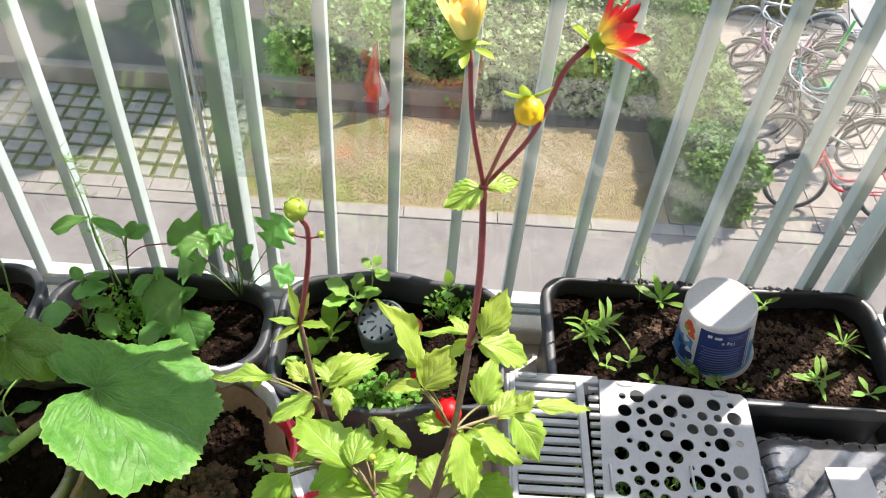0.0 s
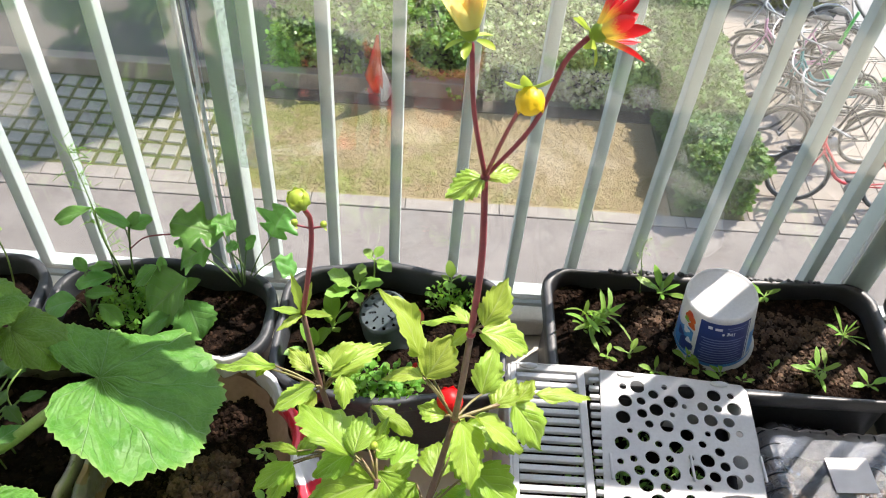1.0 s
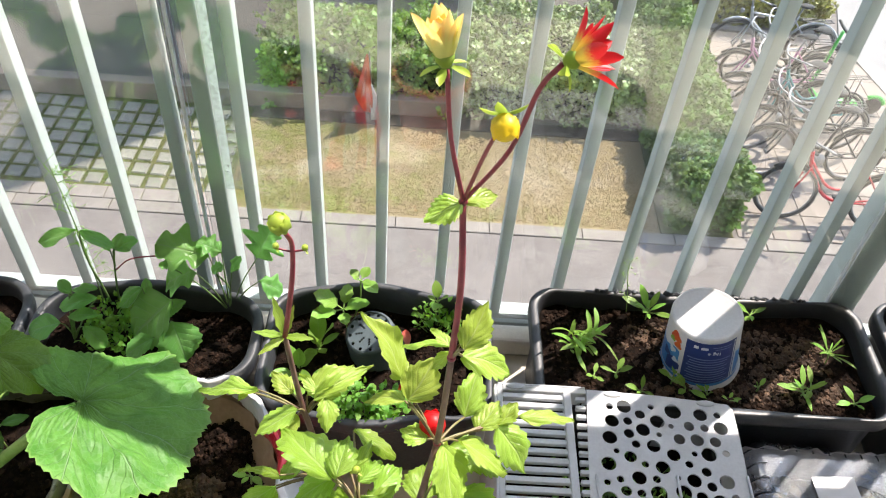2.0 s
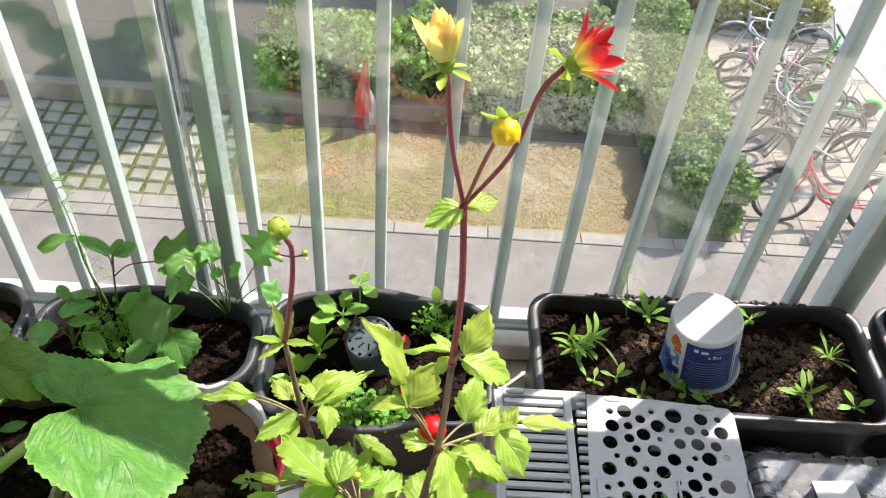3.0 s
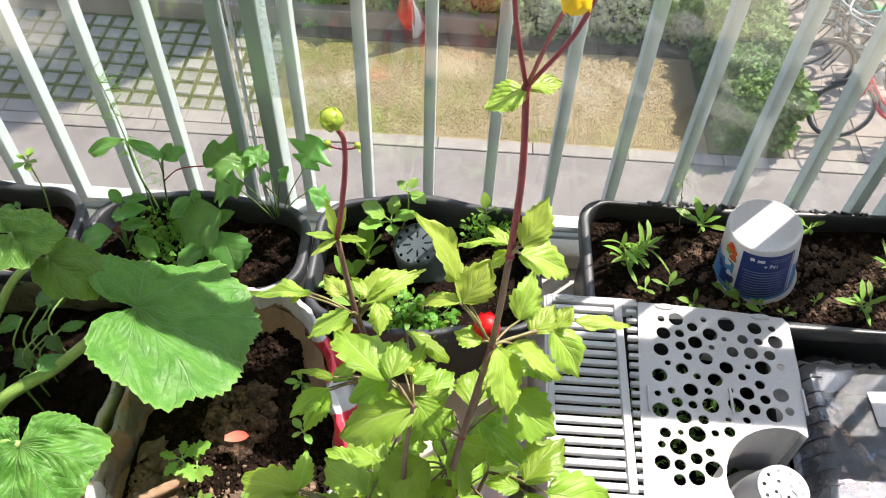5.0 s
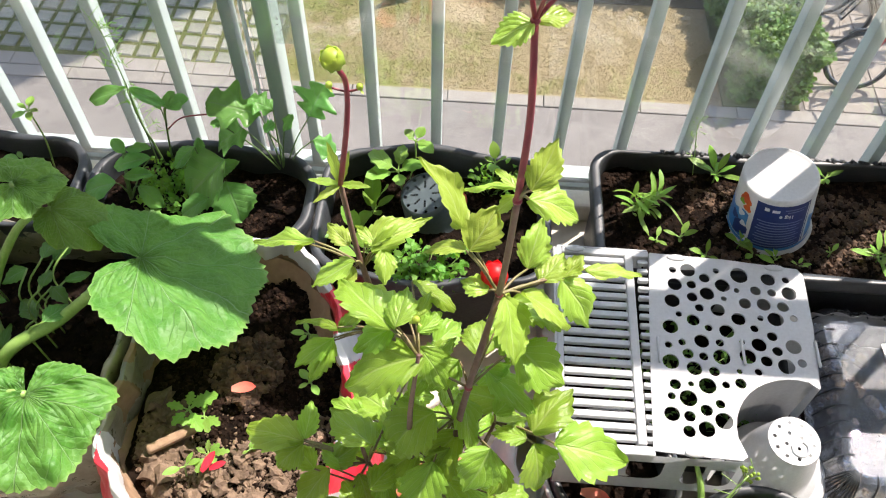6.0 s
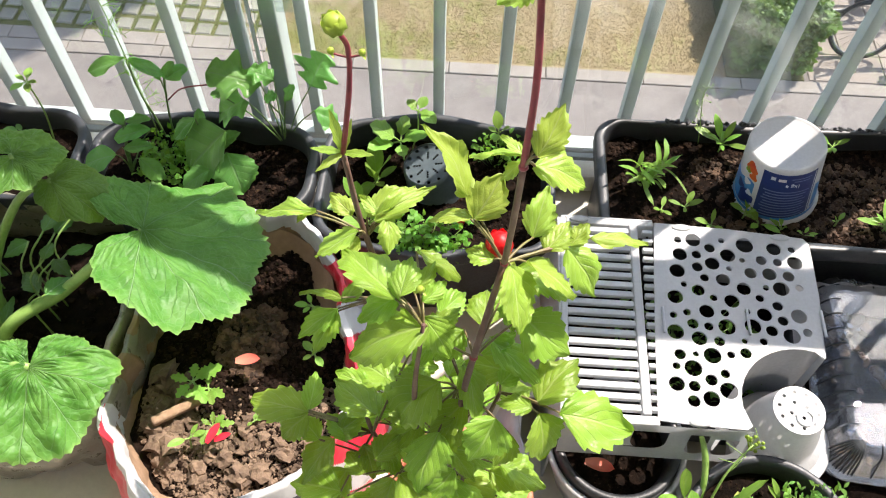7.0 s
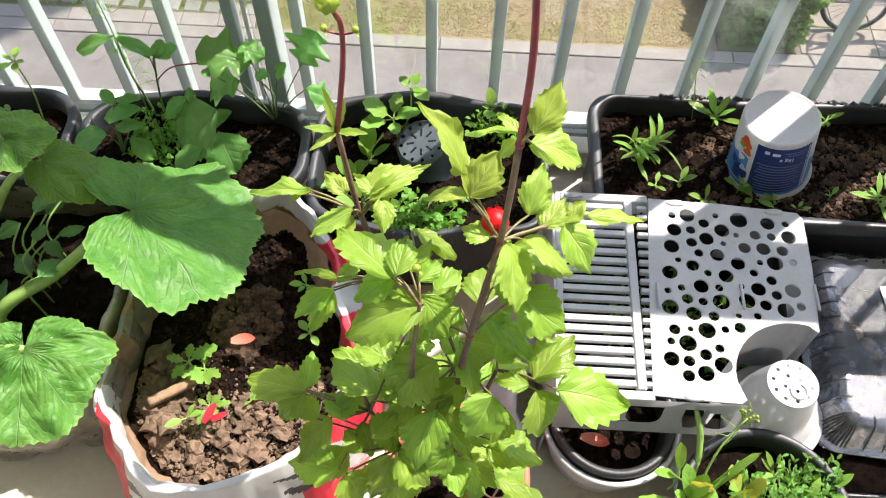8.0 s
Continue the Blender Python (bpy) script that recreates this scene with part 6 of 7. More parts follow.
for c, n_, ax, r in (((-0.66, -0.42, 0.33), (0.1, -0.2, 0.95), (-0.4, -0.8, 0.0), 0.085), ((-0.86, -0.60, 0.33), (0.1, 0.1, 0.95), (-0.5, -0.6, 0.0), 0.085), ((-0.765, -0.645, 0.235), (0.0, 0.1, 0.95), (0.5, -0.6, 0.0), 0.065), ((-0.635, -0.640, 0.25), (0.1, 0.2, 0.95), (0.6, -0.4, 0.0), 0.065), ((-0.72, -0.52, 0.36), (0.1, 0.2, 0.95), (0.1, 0.9, 0.0), 0.06)):
    part("leaf", palmate_bm(c, n_, ax, [r * k for k in (0.55, 0.85, 0.95, 1.05, 1.05, 0.95, 0.65)], 0.25, fold=0.08), SQUASH_LEAF, squash)
    stalk(squash, [(-0.66, -0.52, 0.12), (Vector(c) + Vector((-0.66, -0.52, 0.20))) / 2, c], [0.008, 0.0045], GREEN_STEM)
part("leaf", palmate_bm((-0.575, -0.66, 0.30), (0.1, -0.1, 0.95), (-0.4, -0.6, 0.0), [0.05, 0.07, 0.08, 0.09, 0.085, 0.08, 0.05], 0.25, fold=0.08), SQUASH_LEAF, squash)
stalk(squash, [(-0.64, -0.50, 0.13), (-0.585, -0.476, 0.205), (-0.520, -0.440, 0.230), (-0.455, -0.420, 0.285), big - Vector((0.012, 0.004, 0.014)), big], [0.011, 0.0095, 0.008, 0.005], GREEN_STEM, label="thick pale green leaf stalk")
stalk(squash, [(-0.64, -0.56, 0.13), (-0.60, -0.60, 0.27), (-0.52, -0.60, 0.335), low], [0.008, 0.007, 0.005], GREEN_STEM)
stalk(squash, [(-0.64, -0.46, 0.12), (-0.635, -0.40, 0.22), (-0.565, -0.36, 0.34), fourth], [0.009, 0.0075, 0.006, 0.004], GREEN_STEM)
stalk(squash, [(-0.64, -0.44, 0.12), (-0.64, -0.38, 0.30), upper], [0.009, 0.007, 0.005], GREEN_STEM)
stalk(squash, [(-0.65, -0.50, 0.12), (-0.67, -0.45, 0.24), (-0.66, -0.42, 0.33)], [0.009, 0.006], GREEN_STEM)
stalk(squash, [(-0.63, -0.57, 0.12), (-0.62, -0.64, 0.22), (-0.575, -0.66, 0.30)], [0.008, 0.005], GREEN_STEM)

pick = random.Random(91)
for k in range(20):
    c = Vector((pick.uniform(-0.74, -0.50), pick.uniform(-0.52, -0.28), pick.uniform(0.15, 0.27)))
    a = pick.uniform(0, 6.28)
    d = Vector((math.cos(a), math.sin(a), pick.uniform(-0.3, 0.3))) * pick.uniform(0.03, 0.06)
    leaf(squash, c, c + d, d.length * pick.uniform(0.35, 0.6), SQUASH_SIDE, teeth=5, tooth=0.1, cols=3, droop=0.2, ripple=0.1, label="small shaded lower leaf")
    stalk(squash, [(c.x * 0.7 - 0.19, c.y * 0.7 - 0.14, 0.11), c.lerp(Vector((-0.64, -0.46, 0.13)), 0.3), c], 0.0016, GREEN_STEM, "leaf_stalk", 5)


# ---- salad leaves in the deep planter ----
def rosette(name, at, count, length, width, material, label, seed, category="seedling", tilt=0.7, group="seedlings", teeth=0, stem=0.0, stem_mat=None, spread=6.28, start=0.0, **shape):
    """A small plant: leaves spreading from one point of the soil, each with its stalk."""
    rng = random.Random(seed)
    at = Vector(at)
    t = thing(name, at, label, category, group)
    head = at + Vector((rng.uniform(-0.2, 0.2) * stem, rng.uniform(-0.2, 0.2) * stem, stem))
    if stem:
        stalk(t, [at - Vector((0, 0, 0.01)), at.lerp(head, 0.5) + Vector((stem * 0.06, 0, 0)), head], [0.0016, 0.0012], stem_mat or GREEN_STEM, sides=6)
    for k in range(count):
        a = start + spread * (k + rng.uniform(-0.5, 0.5)) / count
        ln = length * rng.uniform(0.55, 1.18)
        el = tilt * rng.uniform(0.35, 1.7)
        d = Vector((math.cos(a) * math.cos(el), math.sin(a) * math.cos(el), math.sin(el)))
        foot = head + d * ln * 0.22
        leaf(t, foot, head + d * ln, width * ln / length * rng.uniform(0.8, 1.2), material, teeth=teeth, up=(d.x * -0.3, d.y * -0.3, 1), droop=rng.uniform(0.1, 0.35), cols=2, rows=shape.get("rows", 8 if not teeth else None), peak=shape.get("peak", 0.5), fold=0.3, tooth=shape.get("tooth", 0.16))
        stalk(t, [head, head.lerp(foot, 0.5), foot + d * 0.001], 0.0009 * (1 + ln * 12), stem_mat or GREEN_STEM, "leaf_stalk", 5)
    return t


salad = thing("rocket_plant", (-0.285, -0.115, 0.148), "tall salad plant with lobed dark green leaves", "plant")
base = Vector((-0.262, -0.078, 0.160))
for foot, tip, w, lobed in (
    ((-0.273, -0.1, 0.328), (-0.355, -0.1, 0.356), 0.62, 0.36),
    ((-0.198, -0.09, 0.321), (-0.176, -0.07, 0.37), 0.85, 0.42),
    ((-0.196, -0.1, 0.276), (-0.157, -0.1, 0.252), 0.75, 0.2),
    ((-0.253, -0.095, 0.335), (-0.292, -0.085, 0.35), 0.7, 0.3),
    ((-0.3, -0.115, 0.31), (-0.35, -0.115, 0.275), 0.85, 0.3),
    ((-0.237, -0.11, 0.305), (-0.224, -0.10, 0.333), 0.45, 0.1),
    ((-0.333, -0.12, 0.321), (-0.35, -0.12, 0.325), 0.8, 0.2),
    ((-0.246, -0.12, 0.331), (-0.268, -0.12, 0.318), 0.7, 0.2),
):
    f = Vector(foot)
    leaf(salad, f, tip, (Vector(tip) - f).length * w * 1.25, DARK_LEAF, teeth=0, lobes=lobed, lobe_count=2.6, droop=0.12, fold=0.22, peak=0.55, rows=26, ripple=0.20, cols=5)
    stalk(salad, [base, base.lerp(f, 0.5) + Vector((0, 0, 0.012)), f], [0.0014, 0.0010], SALAD_STEM, "leaf_stalk", 6)
stalk(salad, [base - Vector((0, 0, 0.012)), base + Vector((0.004, 0.004, 0.06)), (-0.262, -0.112, 0.30)], [0.0019, 0.0014], SALAD_STEM, sides=7)

mustard = thing("mustard_plant", (-0.45, -0.11, 0.148), "thin stemmed seedling with broad grey-green leaves", "plant")
base = Vector((-0.470, -0.085, 0.160))
for foot, tip, w in (
    ((-0.484, -0.085, 0.355), (-0.551, -0.097, 0.341), 0.36),
    ((-0.478, -0.09, 0.358), (-0.422, -0.102, 0.344), 0.36),
    ((-0.43, -0.09, 0.322), (-0.397, -0.085, 0.345), 0.6),
    ((-0.43, -0.092, 0.325), (-0.415, -0.085, 0.352), 0.55),
    ((-0.436, -0.094, 0.32), (-0.447, -0.090, 0.338), 0.4),
    ((-0.494, -0.15, 0.273), (-0.51, -0.14, 0.295), 0.6),
    ((-0.49, -0.15, 0.282), (-0.452, -0.145, 0.29), 0.4),
    ((-0.45, -0.155, 0.272), (-0.514, -0.167, 0.266), 0.40),
    ((-0.504, -0.19, 0.246), (-0.557, -0.202, 0.239), 0.72),
    ((-0.465, -0.195, 0.247), (-0.43, -0.207, 0.212), 0.5),
    ((-0.499, -0.17, 0.239), (-0.455, -0.175, 0.262), 0.4),
):
    f = Vector(foot)
    leaf(mustard, f, tip, (Vector(tip) - f).length * w * 1.2, DARK_LEAF, teeth=0, rows=14, droop=0.22, fold=0.3, peak=0.55, ripple=0.14, cols=4)
    low_base = Vector((-0.484, -0.088, 0.30)) if f.x < -0.47 and f.z > 0.30 else (Vector((-0.436, -0.094, 0.285)) if f.z > 0.30 else Vector((-0.505, -0.165, 0.175)))
    stalk(mustard, [low_base, low_base.lerp(f, 0.55) + Vector((0, 0, 0.01)), f], [0.0014, 0.0010], SALAD_STEM, "leaf_stalk", 6)
stalk(mustard, [(-0.472, -0.078, 0.155), (-0.474, -0.088, 0.23), (-0.480, -0.090, 0.28), (-0.484, -0.087, 0.35)], [0.0022, 0.0019, 0.0014], SALAD_STEM, sides=7)
stalk(mustard, [(-0.512, -0.160, 0.155), (-0.505, -0.165, 0.20), (-0.495, -0.152, 0.275)], [0.0023, 0.0017], SALAD_STEM, sides=7)
stalk(mustard, [(-0.462, -0.066, 0.155), (-0.446, -0.095, 0.215), (-0.438, -0.094, 0.28), (-0.430, -0.092, 0.323)], [0.0019, 0.0014], SALAD_STEM, sides=7)
stalk(mustard, [(-0.438, -0.094, 0.274), (-0.407, -0.095, 0.305), (-0.362, -0.097, 0.319), (-0.335, -0.098, 0.325)], 0.0013, MAROON, sides=6)

dill = thing("dill_plant", (-0.50, -0.10, 0.148), "wispy dill plant with thread-like leaves", "plant")
stalk(dill, [(-0.472, -0.10, 0.145), (-0.480, -0.088, 0.28), (-0.486, -0.083, 0.40), (-0.494, -0.08, 0.485)], [0.0013, 0.0008], SALAD_STEM, sides=6)
pick = random.Random(3)
for k in range(22):
    s = pick.uniform(0.25, 1.0)
    a = smooth_line([(-0.472, -0.10, 0.145), (-0.480, -0.088, 0.28), (-0.486, -0.083, 0.40), (-0.494, -0.08, 0.485)], 10)[int(s * 29)]
    d = Vector((pick.uniform(-1, 1), pick.uniform(-0.8, 0.8), pick.uniform(-0.1, 0.7))) * 0.034
    bm = bmesh.new()
    tube(bm, [a, a + d * 0.6, a + d + Vector((0, 0, -0.006))], 0.0006, 4, 2)
    for q in range(5):
        c = a + d * (0.35 + 0.14 * q)
        tube(bm, [c, c + Vector((pick.uniform(-1, 1), pick.uniform(-1, 1), pick.uniform(-0.3, 0.8))) * 0.017], 0.00045, 3, 1)
    part("thread_leaf", bm, HERB, dill)

lettuce = thing("lettuce_plant", (-0.36, -0.19, 0.148), "young salad plant with large oval leaves", "plant")
base = Vector((-0.364, -0.150, 0.158))
for foot, tip, w in (
    ((-0.332, -0.15, 0.272), (-0.408, -0.182, 0.210), 0.92),
    ((-0.326, -0.18, 0.255), (-0.302, -0.215, 0.190), 0.80),
    ((-0.353, -0.155, 0.235), (-0.318, -0.140, 0.262), 0.5),
    ((-0.384, -0.13, 0.275), (-0.432, -0.142, 0.238), 0.45),
    ((-0.377, -0.13, 0.261), (-0.379, -0.12, 0.285), 0.6),
    ((-0.354, -0.2, 0.235), (-0.401, -0.222, 0.215), 0.62),
    ((-0.339, -0.2, 0.235), (-0.322, -0.22, 0.205), 0.6),
):
    f = Vector(foot)
    leaf(lettuce, f, tip, (Vector(tip) - f).length * w * 1.15, DARK_LEAF, teeth=5, tooth=0.07, rows=14, droop=0.18, fold=0.25, peak=0.48, ripple=0.12, cols=5)
    stalk(lettuce, [base, base.lerp(f, 0.5) + Vector((0, 0, 0.01)), f], [0.0016, 0.0012], SALAD_STEM, "leaf_stalk", 6)


def herb_patch(name, at, size, count, leaf_size, label, seed, height=0.05, category="herb", material=None):
    """Fine herb leaves on thin stalks, uncountable, as one mesh each for leaves and stalks."""
    rng = np.random.default_rng(seed)
    at = Vector(at)
    t = thing(name, at, label, category)
    pos = np.stack((at.x + np.clip(rng.normal(size=count), -1.5, 1.5) * size[0] * 0.5, at.y + np.clip(rng.normal(size=count), -1.5, 1.5) * size[1] * 0.5, at.z + height * (0.25 + 0.75 * rng.random(count))), 1)
    foliage(t, (pos, np.tile(np.array((0, 0, 1.0)), (count, 1))), leaf_size, material or HERB, seed, "leaf_mass", "small divided green leaves", 0.21 if material is FROND else 0.34)
    bm = bmesh.new()
    for k in range(0, count, 7):
        p = Vector(pos[k])
        tube(bm, [(at.x + (p.x - at.x) * 0.4, at.y + (p.y - at.y) * 0.4, at.z - 0.005), p], 0.0008, 4, 2)
    part("stalk_mass", bm, GREEN_STEM, t, kind="stuff")
    return t


herb_patch("parsley", (-0.435, -0.140, 0.165), (0.065, 0.065), 380, 0.011, "curly parsley growing between the salad leaves", 61, 0.04)
herb_patch("parsley", (-0.002, -0.275, 0.155), (0.090, 0.045), 330, 0.014, "flat parsley at the planter's edge", 62, 0.05)
herb_patch("parsley", (0.11, -0.075, 0.145), (0.05, 0.03), 120, 0.012, "flat parsley at the planter's edge", 63, 0.05)
herb_patch("dill_seedlings", (0.505, -0.695, 0.122), (0.075, 0.055), 330, 0.0125, "feathery seedlings filling the round pot", 64, 0.05, material=FROND)
herb_patch("dill_seedlings", (0.555, -0.665, 0.122), (0.05, 0.05), 230, 0.0125, "feathery seedlings filling the round pot", 65, 0.05, material=FROND)
herb_patch("tray_seedlings", (0.41, -0.40, 0.085), (0.14, 0.12), 420, 0.014, "green seedlings under the dish rack", 66, 0.05, material=FROND)
rosette("spinach_plant", (-0.098, -0.135, 0.145), 7, 0.075, 0.030, SEEDLING, "young spinach plant with upright bright leaves", 71, tilt=0.9, group="")
rosette("spinach_plant", (-0.125, -0.185, 0.145), 5, 0.055, 0.024, SEEDLING, "young spinach plant with upright bright leaves", 72, tilt=0.9, group="")
rosette("spinach_plant", (-0.100, -0.225, 0.145), 5, 0.05, 0.022, SEEDLING, "young spinach plant with upright bright leaves", 78, tilt=0.8, group="")
rosette("radish_plant", (-0.055, -0.085, 0.145), 8, 0.06, 0.030, SEEDLING, "young radish plant with rounded leaves", 73, tilt=0.5, stem=0.05, group="", teeth=3)
rosette("radish_plant", (-0.045, -0.060, 0.145), 5, 0.035, 0.020, SEEDLING, "young radish plant with rounded leaves", 74, tilt=0.6, stem=0.10, group="")
rosette("pea_shoot", (0.108, -0.07, 0.145), 4, 0.035, 0.018, SEEDLING, "thin pea shoot beside the rim", 75, tilt=0.9, stem=0.07, group="")
rosette("young_seedling", (-0.662, -0.105, 0.175), 5, 0.034, 0.015, SEEDLING, "slender seedling with two pairs of leaves", 76, tilt=0.5, stem=0.115)
rosette("young_seedling", (-0.70, -0.12, 0.175), 3, 0.03, 0.015, DARK_LEAF, "slender seedling with two pairs of leaves", 77, tilt=0.5, stem=0.03)

# seedlings in the trough, round the tub
tall = thing("carnation_seedling", (0.352, -0.128, 0.176), "tuft of narrow grey-green seedling leaves", "seedling", "seedlings in the trough")
pick = random.Random(8)
for k in range(30):
    a, el, ln = pick.uniform(0, 6.28), pick.uniform(0.45, 1.45), pick.uniform(0.025, 0.075)
    p = Vector((0.352 + pick.uniform(-0.020, 0.020), -0.128 + pick.uniform(-0.016, 0.016), 0.176 + pick.uniform(0, 0.045)))
    d = Vector((math.cos(a) * math.cos(el), math.sin(a) * math.cos(el), math.sin(el)))
    leaf(tall, p, p + d * ln, pick.uniform(0.004, 0.009), SEEDLING, teeth=0, rows=7, cols=2, droop=pick.uniform(0.1, 0.6), peak=pick.uniform(0.55, 0.75), sway=pick.uniform(-0.15, 0.15), up=(-d.x, -d.y, 1))
stalk(tall, [(0.352, -0.128, 0.17), (0.354, -0.126, 0.225)], 0.002, GREEN_STEM, sides=6)
for x, y, n, ln, w, s, seed in ((0.484, -0.058, 9, 0.052, 0.018, 0.03, 81), (0.418, -0.182, 4, 0.030, 0.012, 0.01, 82), (0.378, -0.190, 4, 0.028, 0.012, 0.008, 83), (0.512, -0.190, 5, 0.045, 0.021, 0.012, 84), (0.535, -0.205, 4, 0.035, 0.016, 0.008, 85), (0.568, -0.212, 4, 0.028, 0.012, 0.008, 86), (0.682, -0.040, 5, 0.042, 0.016, 0.02, 87), (0.660, -0.195, 3, 0.024, 0.010, 0.012, 88), (0.800, -0.128, 12, 0.055, 0.007, 0.026, 89), (0.734, -0.202, 6, 0.050, 0.014, 0.018, 90), (0.752, -0.195, 4, 0.045, 0.012, 0.016, 91), (0.822, -0.216, 4, 0.040, 0.015, 0.008, 92), (0.600, -0.225, 4, 0.032, 0.012, 0.01, 93), (0.455, -0.215, 4, 0.030, 0.012, 0.01, 94)):
    rosette("trough_seedling", (x, y, 0.176), n, ln * 0.92, w * 0.74, SEEDLING, "small bright green seedling in dark soil", seed, group="seedlings in the trough", stem=s, tilt=0.62)
wisp = thing("shepherds_purse", (0.455, -0.045, 0.178), "thin weed with tiny seed pods", "plant")
stalk(wisp, [(0.455, -0.045, 0.172), (0.448, -0.035, 0.22), (0.435, -0.030, 0.29), (0.438, -0.032, 0.315)], 0.0007, GREEN_STEM, sides=5)
pick = random.Random(12)
for k in range(16):
    z = 0.215 + k * 0.0064
    p = Vector((0.444 - 0.0006 * k, -0.034, z))
    d = Vector((pick.uniform(-1, 1), pick.uniform(-1, 1), 0.4)) * 0.011
    bm = bmesh.new()
    tube(bm, [p, p + d], 0.00035, 4, 1)
    bmesh.ops.create_icosphere(bm, subdivisions=1, radius=0.0017, matrix=Matrix.Translation(p + d))
    part("seed_pod", bm, GREEN_STEM, wisp)

# seedlings in the soil sack
for x, y, n, ln, w, s, seed, teeth in ((-0.318, -0.535, 6, 0.042, 0.017, 0.016, 101, 2), (-0.292, -0.545, 4, 0.034, 0.014, 0.014, 102, 2), (-0.278, -0.600, 6, 0.030, 0.012, 0.012, 103, 2), (-0.305, -0.625, 3, 0.034, 0.012, 0.02, 104, 0), (-0.222, -0.588, 3, 0.016, 0.008, 0.01, 105, 0), (-0.168, -0.40, 4, 0.028, 0.013, 0.012, 106, 0), (-0.15, -0.48, 4, 0.026, 0.012, 0.012, 107, 0)):
    rosette("sack_seedling", (x, y, 0.155), n, ln, w, SEEDLING, "small tomato seedling in the soil sack", seed, group="seedlings in the sack", stem=s, teeth=teeth, tooth=0.35, rows=8, tilt=0.4)


def fallen(at, length, width, turn, material, label, tilt=6.0):
    t = thing("fallen_petal", at, label, "petal", "fallen petals")
    d = Vector((math.cos(radians(turn)), math.sin(radians(turn)), math.sin(radians(tilt))))
    part("petal", petal_bm(Vector(at), d, (0, 0, 1), length, width, 0.35, 0.02), material, t)


fallen((-0.262, -0.503, 0.176), 0.036, 0.019, 8, CORAL_PETAL, "coral petal lying on the dark soil")
fallen((-0.276, -0.628, 0.176), 0.032, 0.013, 62, BAG_RED, "red petal lying among seedlings", 20)
fallen((-0.268, -0.622, 0.172), 0.026, 0.011, 20, BAG_RED, "red petal lying among seedlings", 20)
fallen((0.055, -0.128, 0.155), 0.030, 0.019, 95, CORAL_PETAL, "coral petal standing in the planter", 60)
fallen((0.048, -0.235, 0.165), 0.020, 0.014, 60, RED_PETAL, "red petal lying in the planter", 30)
fallen((0.250, -0.600, 0.125), 0.042, 0.021, -12, CORAL_PETAL, "coral petal lying in the black pot", 4)

for x, y, n, ln, w, seed in ((0.515, -0.650, 7, 0.045, 0.012, 131), (0.468, -0.665, 6, 0.040, 0.013, 132), (0.545, -0.690, 7, 0.042, 0.010, 133), (0.575, -0.665, 6, 0.045, 0.010, 134), (0.50, -0.72, 6, 0.040, 0.014, 135), (0.44, -0.70, 5, 0.036, 0.013, 136)):
    rosette("pot_seedling", (x, y, 0.122), n, ln, w, SEEDLING, "slender seedling among feathery leaves", seed, group="seedlings in the round pot", stem=0.02, tilt=0.6)

for x, y, n, ln, w, seed, tone in ((0.385, -0.690, 6, 0.070, 0.024, 141, SEEDLING), (0.425, -0.715, 5, 0.065, 0.026, 142, SEEDLING), (0.372, -0.665, 4, 0.055, 0.014, 143, SEEDLING), (0.455, -0.690, 4, 0.060, 0.022, 144, YELLOW_LEAF)):
    rosette("salad_seedling", (x, y, 0.122), n, ln, w, tone, "crowded young salad plant in the round pot", seed, group="seedlings in the round pot", stem=0.03, tilt=0.85, peak=0.6)
# flowering weed and yellowing leaves in the front pot
weed = thing("mustard_weed", (0.40, -0.66, 0.122), "flowering weed with pale stem and tiny blossoms", "plant")
stalk(weed, [(0.396, -0.670, 0.115), (0.404, -0.637, 0.158), (0.402, -0.605, 0.190), (0.387, -0.575, 0.225)], [0.0030, 0.0042, 0.0048, 0.0024], GREEN_STEM, label="swollen pale green stem")
stalk(weed, [(0.405, -0.67, 0.14), (0.425, -0.63, 0.19), (0.456, -0.598, 0.225)], [0.0022, 0.0014], GREEN_STEM, sides=6)
pick = random.Random(17)
for k in range(12):
    c = Vector((0.456, -0.597, 0.226)) + Vector((pick.uniform(-1, 1), pick.uniform(-1, 1), pick.uniform(-0.6, 1))) * 0.010
    bm = bmesh.new()
    bmesh.ops.create_icosphere(bm, subdivisions=1, radius=0.0028, matrix=Matrix.Translation(c))
    tube(bm, [(0.452, -0.603, 0.218), c], 0.0006, 4, 1)
    part("blossom", bm, BRACT, weed)
for base_, tip, w, material in (((0.40, -0.70, 0.13), (0.393, -0.668, 0.215), 0.032, YELLOW_LEAF), ((0.425, -0.70, 0.13), (0.448, -0.672, 0.205), 0.030, YELLOW_LEAF), ((0.395, -0.70, 0.13), (0.32, -0.690, 0.195), 0.026, SEEDLING), ((0.41, -0.69, 0.13), (0.425, -0.648, 0.20), 0.026, SEEDLING), ((0.42, -0.68, 0.14), (0.462, -0.628, 0.205), 0.018, SEEDLING), ((0.40, -0.68, 0.14), (0.365, -0.655, 0.19), 0.018, SEEDLING), ((0.41, -0.71, 0.13), (0.36, -0.73, 0.18), 0.028, SEEDLING)):
    leaf(weed, base_, tip, w, material, teeth=3, tooth=0.12, rows=8, droop=0.2, peak=0.6, up=(0, 0.6, 0.7))
for k in range(5):
    a = Vector((0.432 + 0.008 * k, -0.625 + 0.008 * k, 0.195 + 0.008 * k))
    stalk(weed, [a, a + Vector((pick.uniform(-0.03, 0.03), pick.uniform(-0.01, 0.02), 0.012))], 0.0006, GREEN_STEM, "pod_stalk", 5)


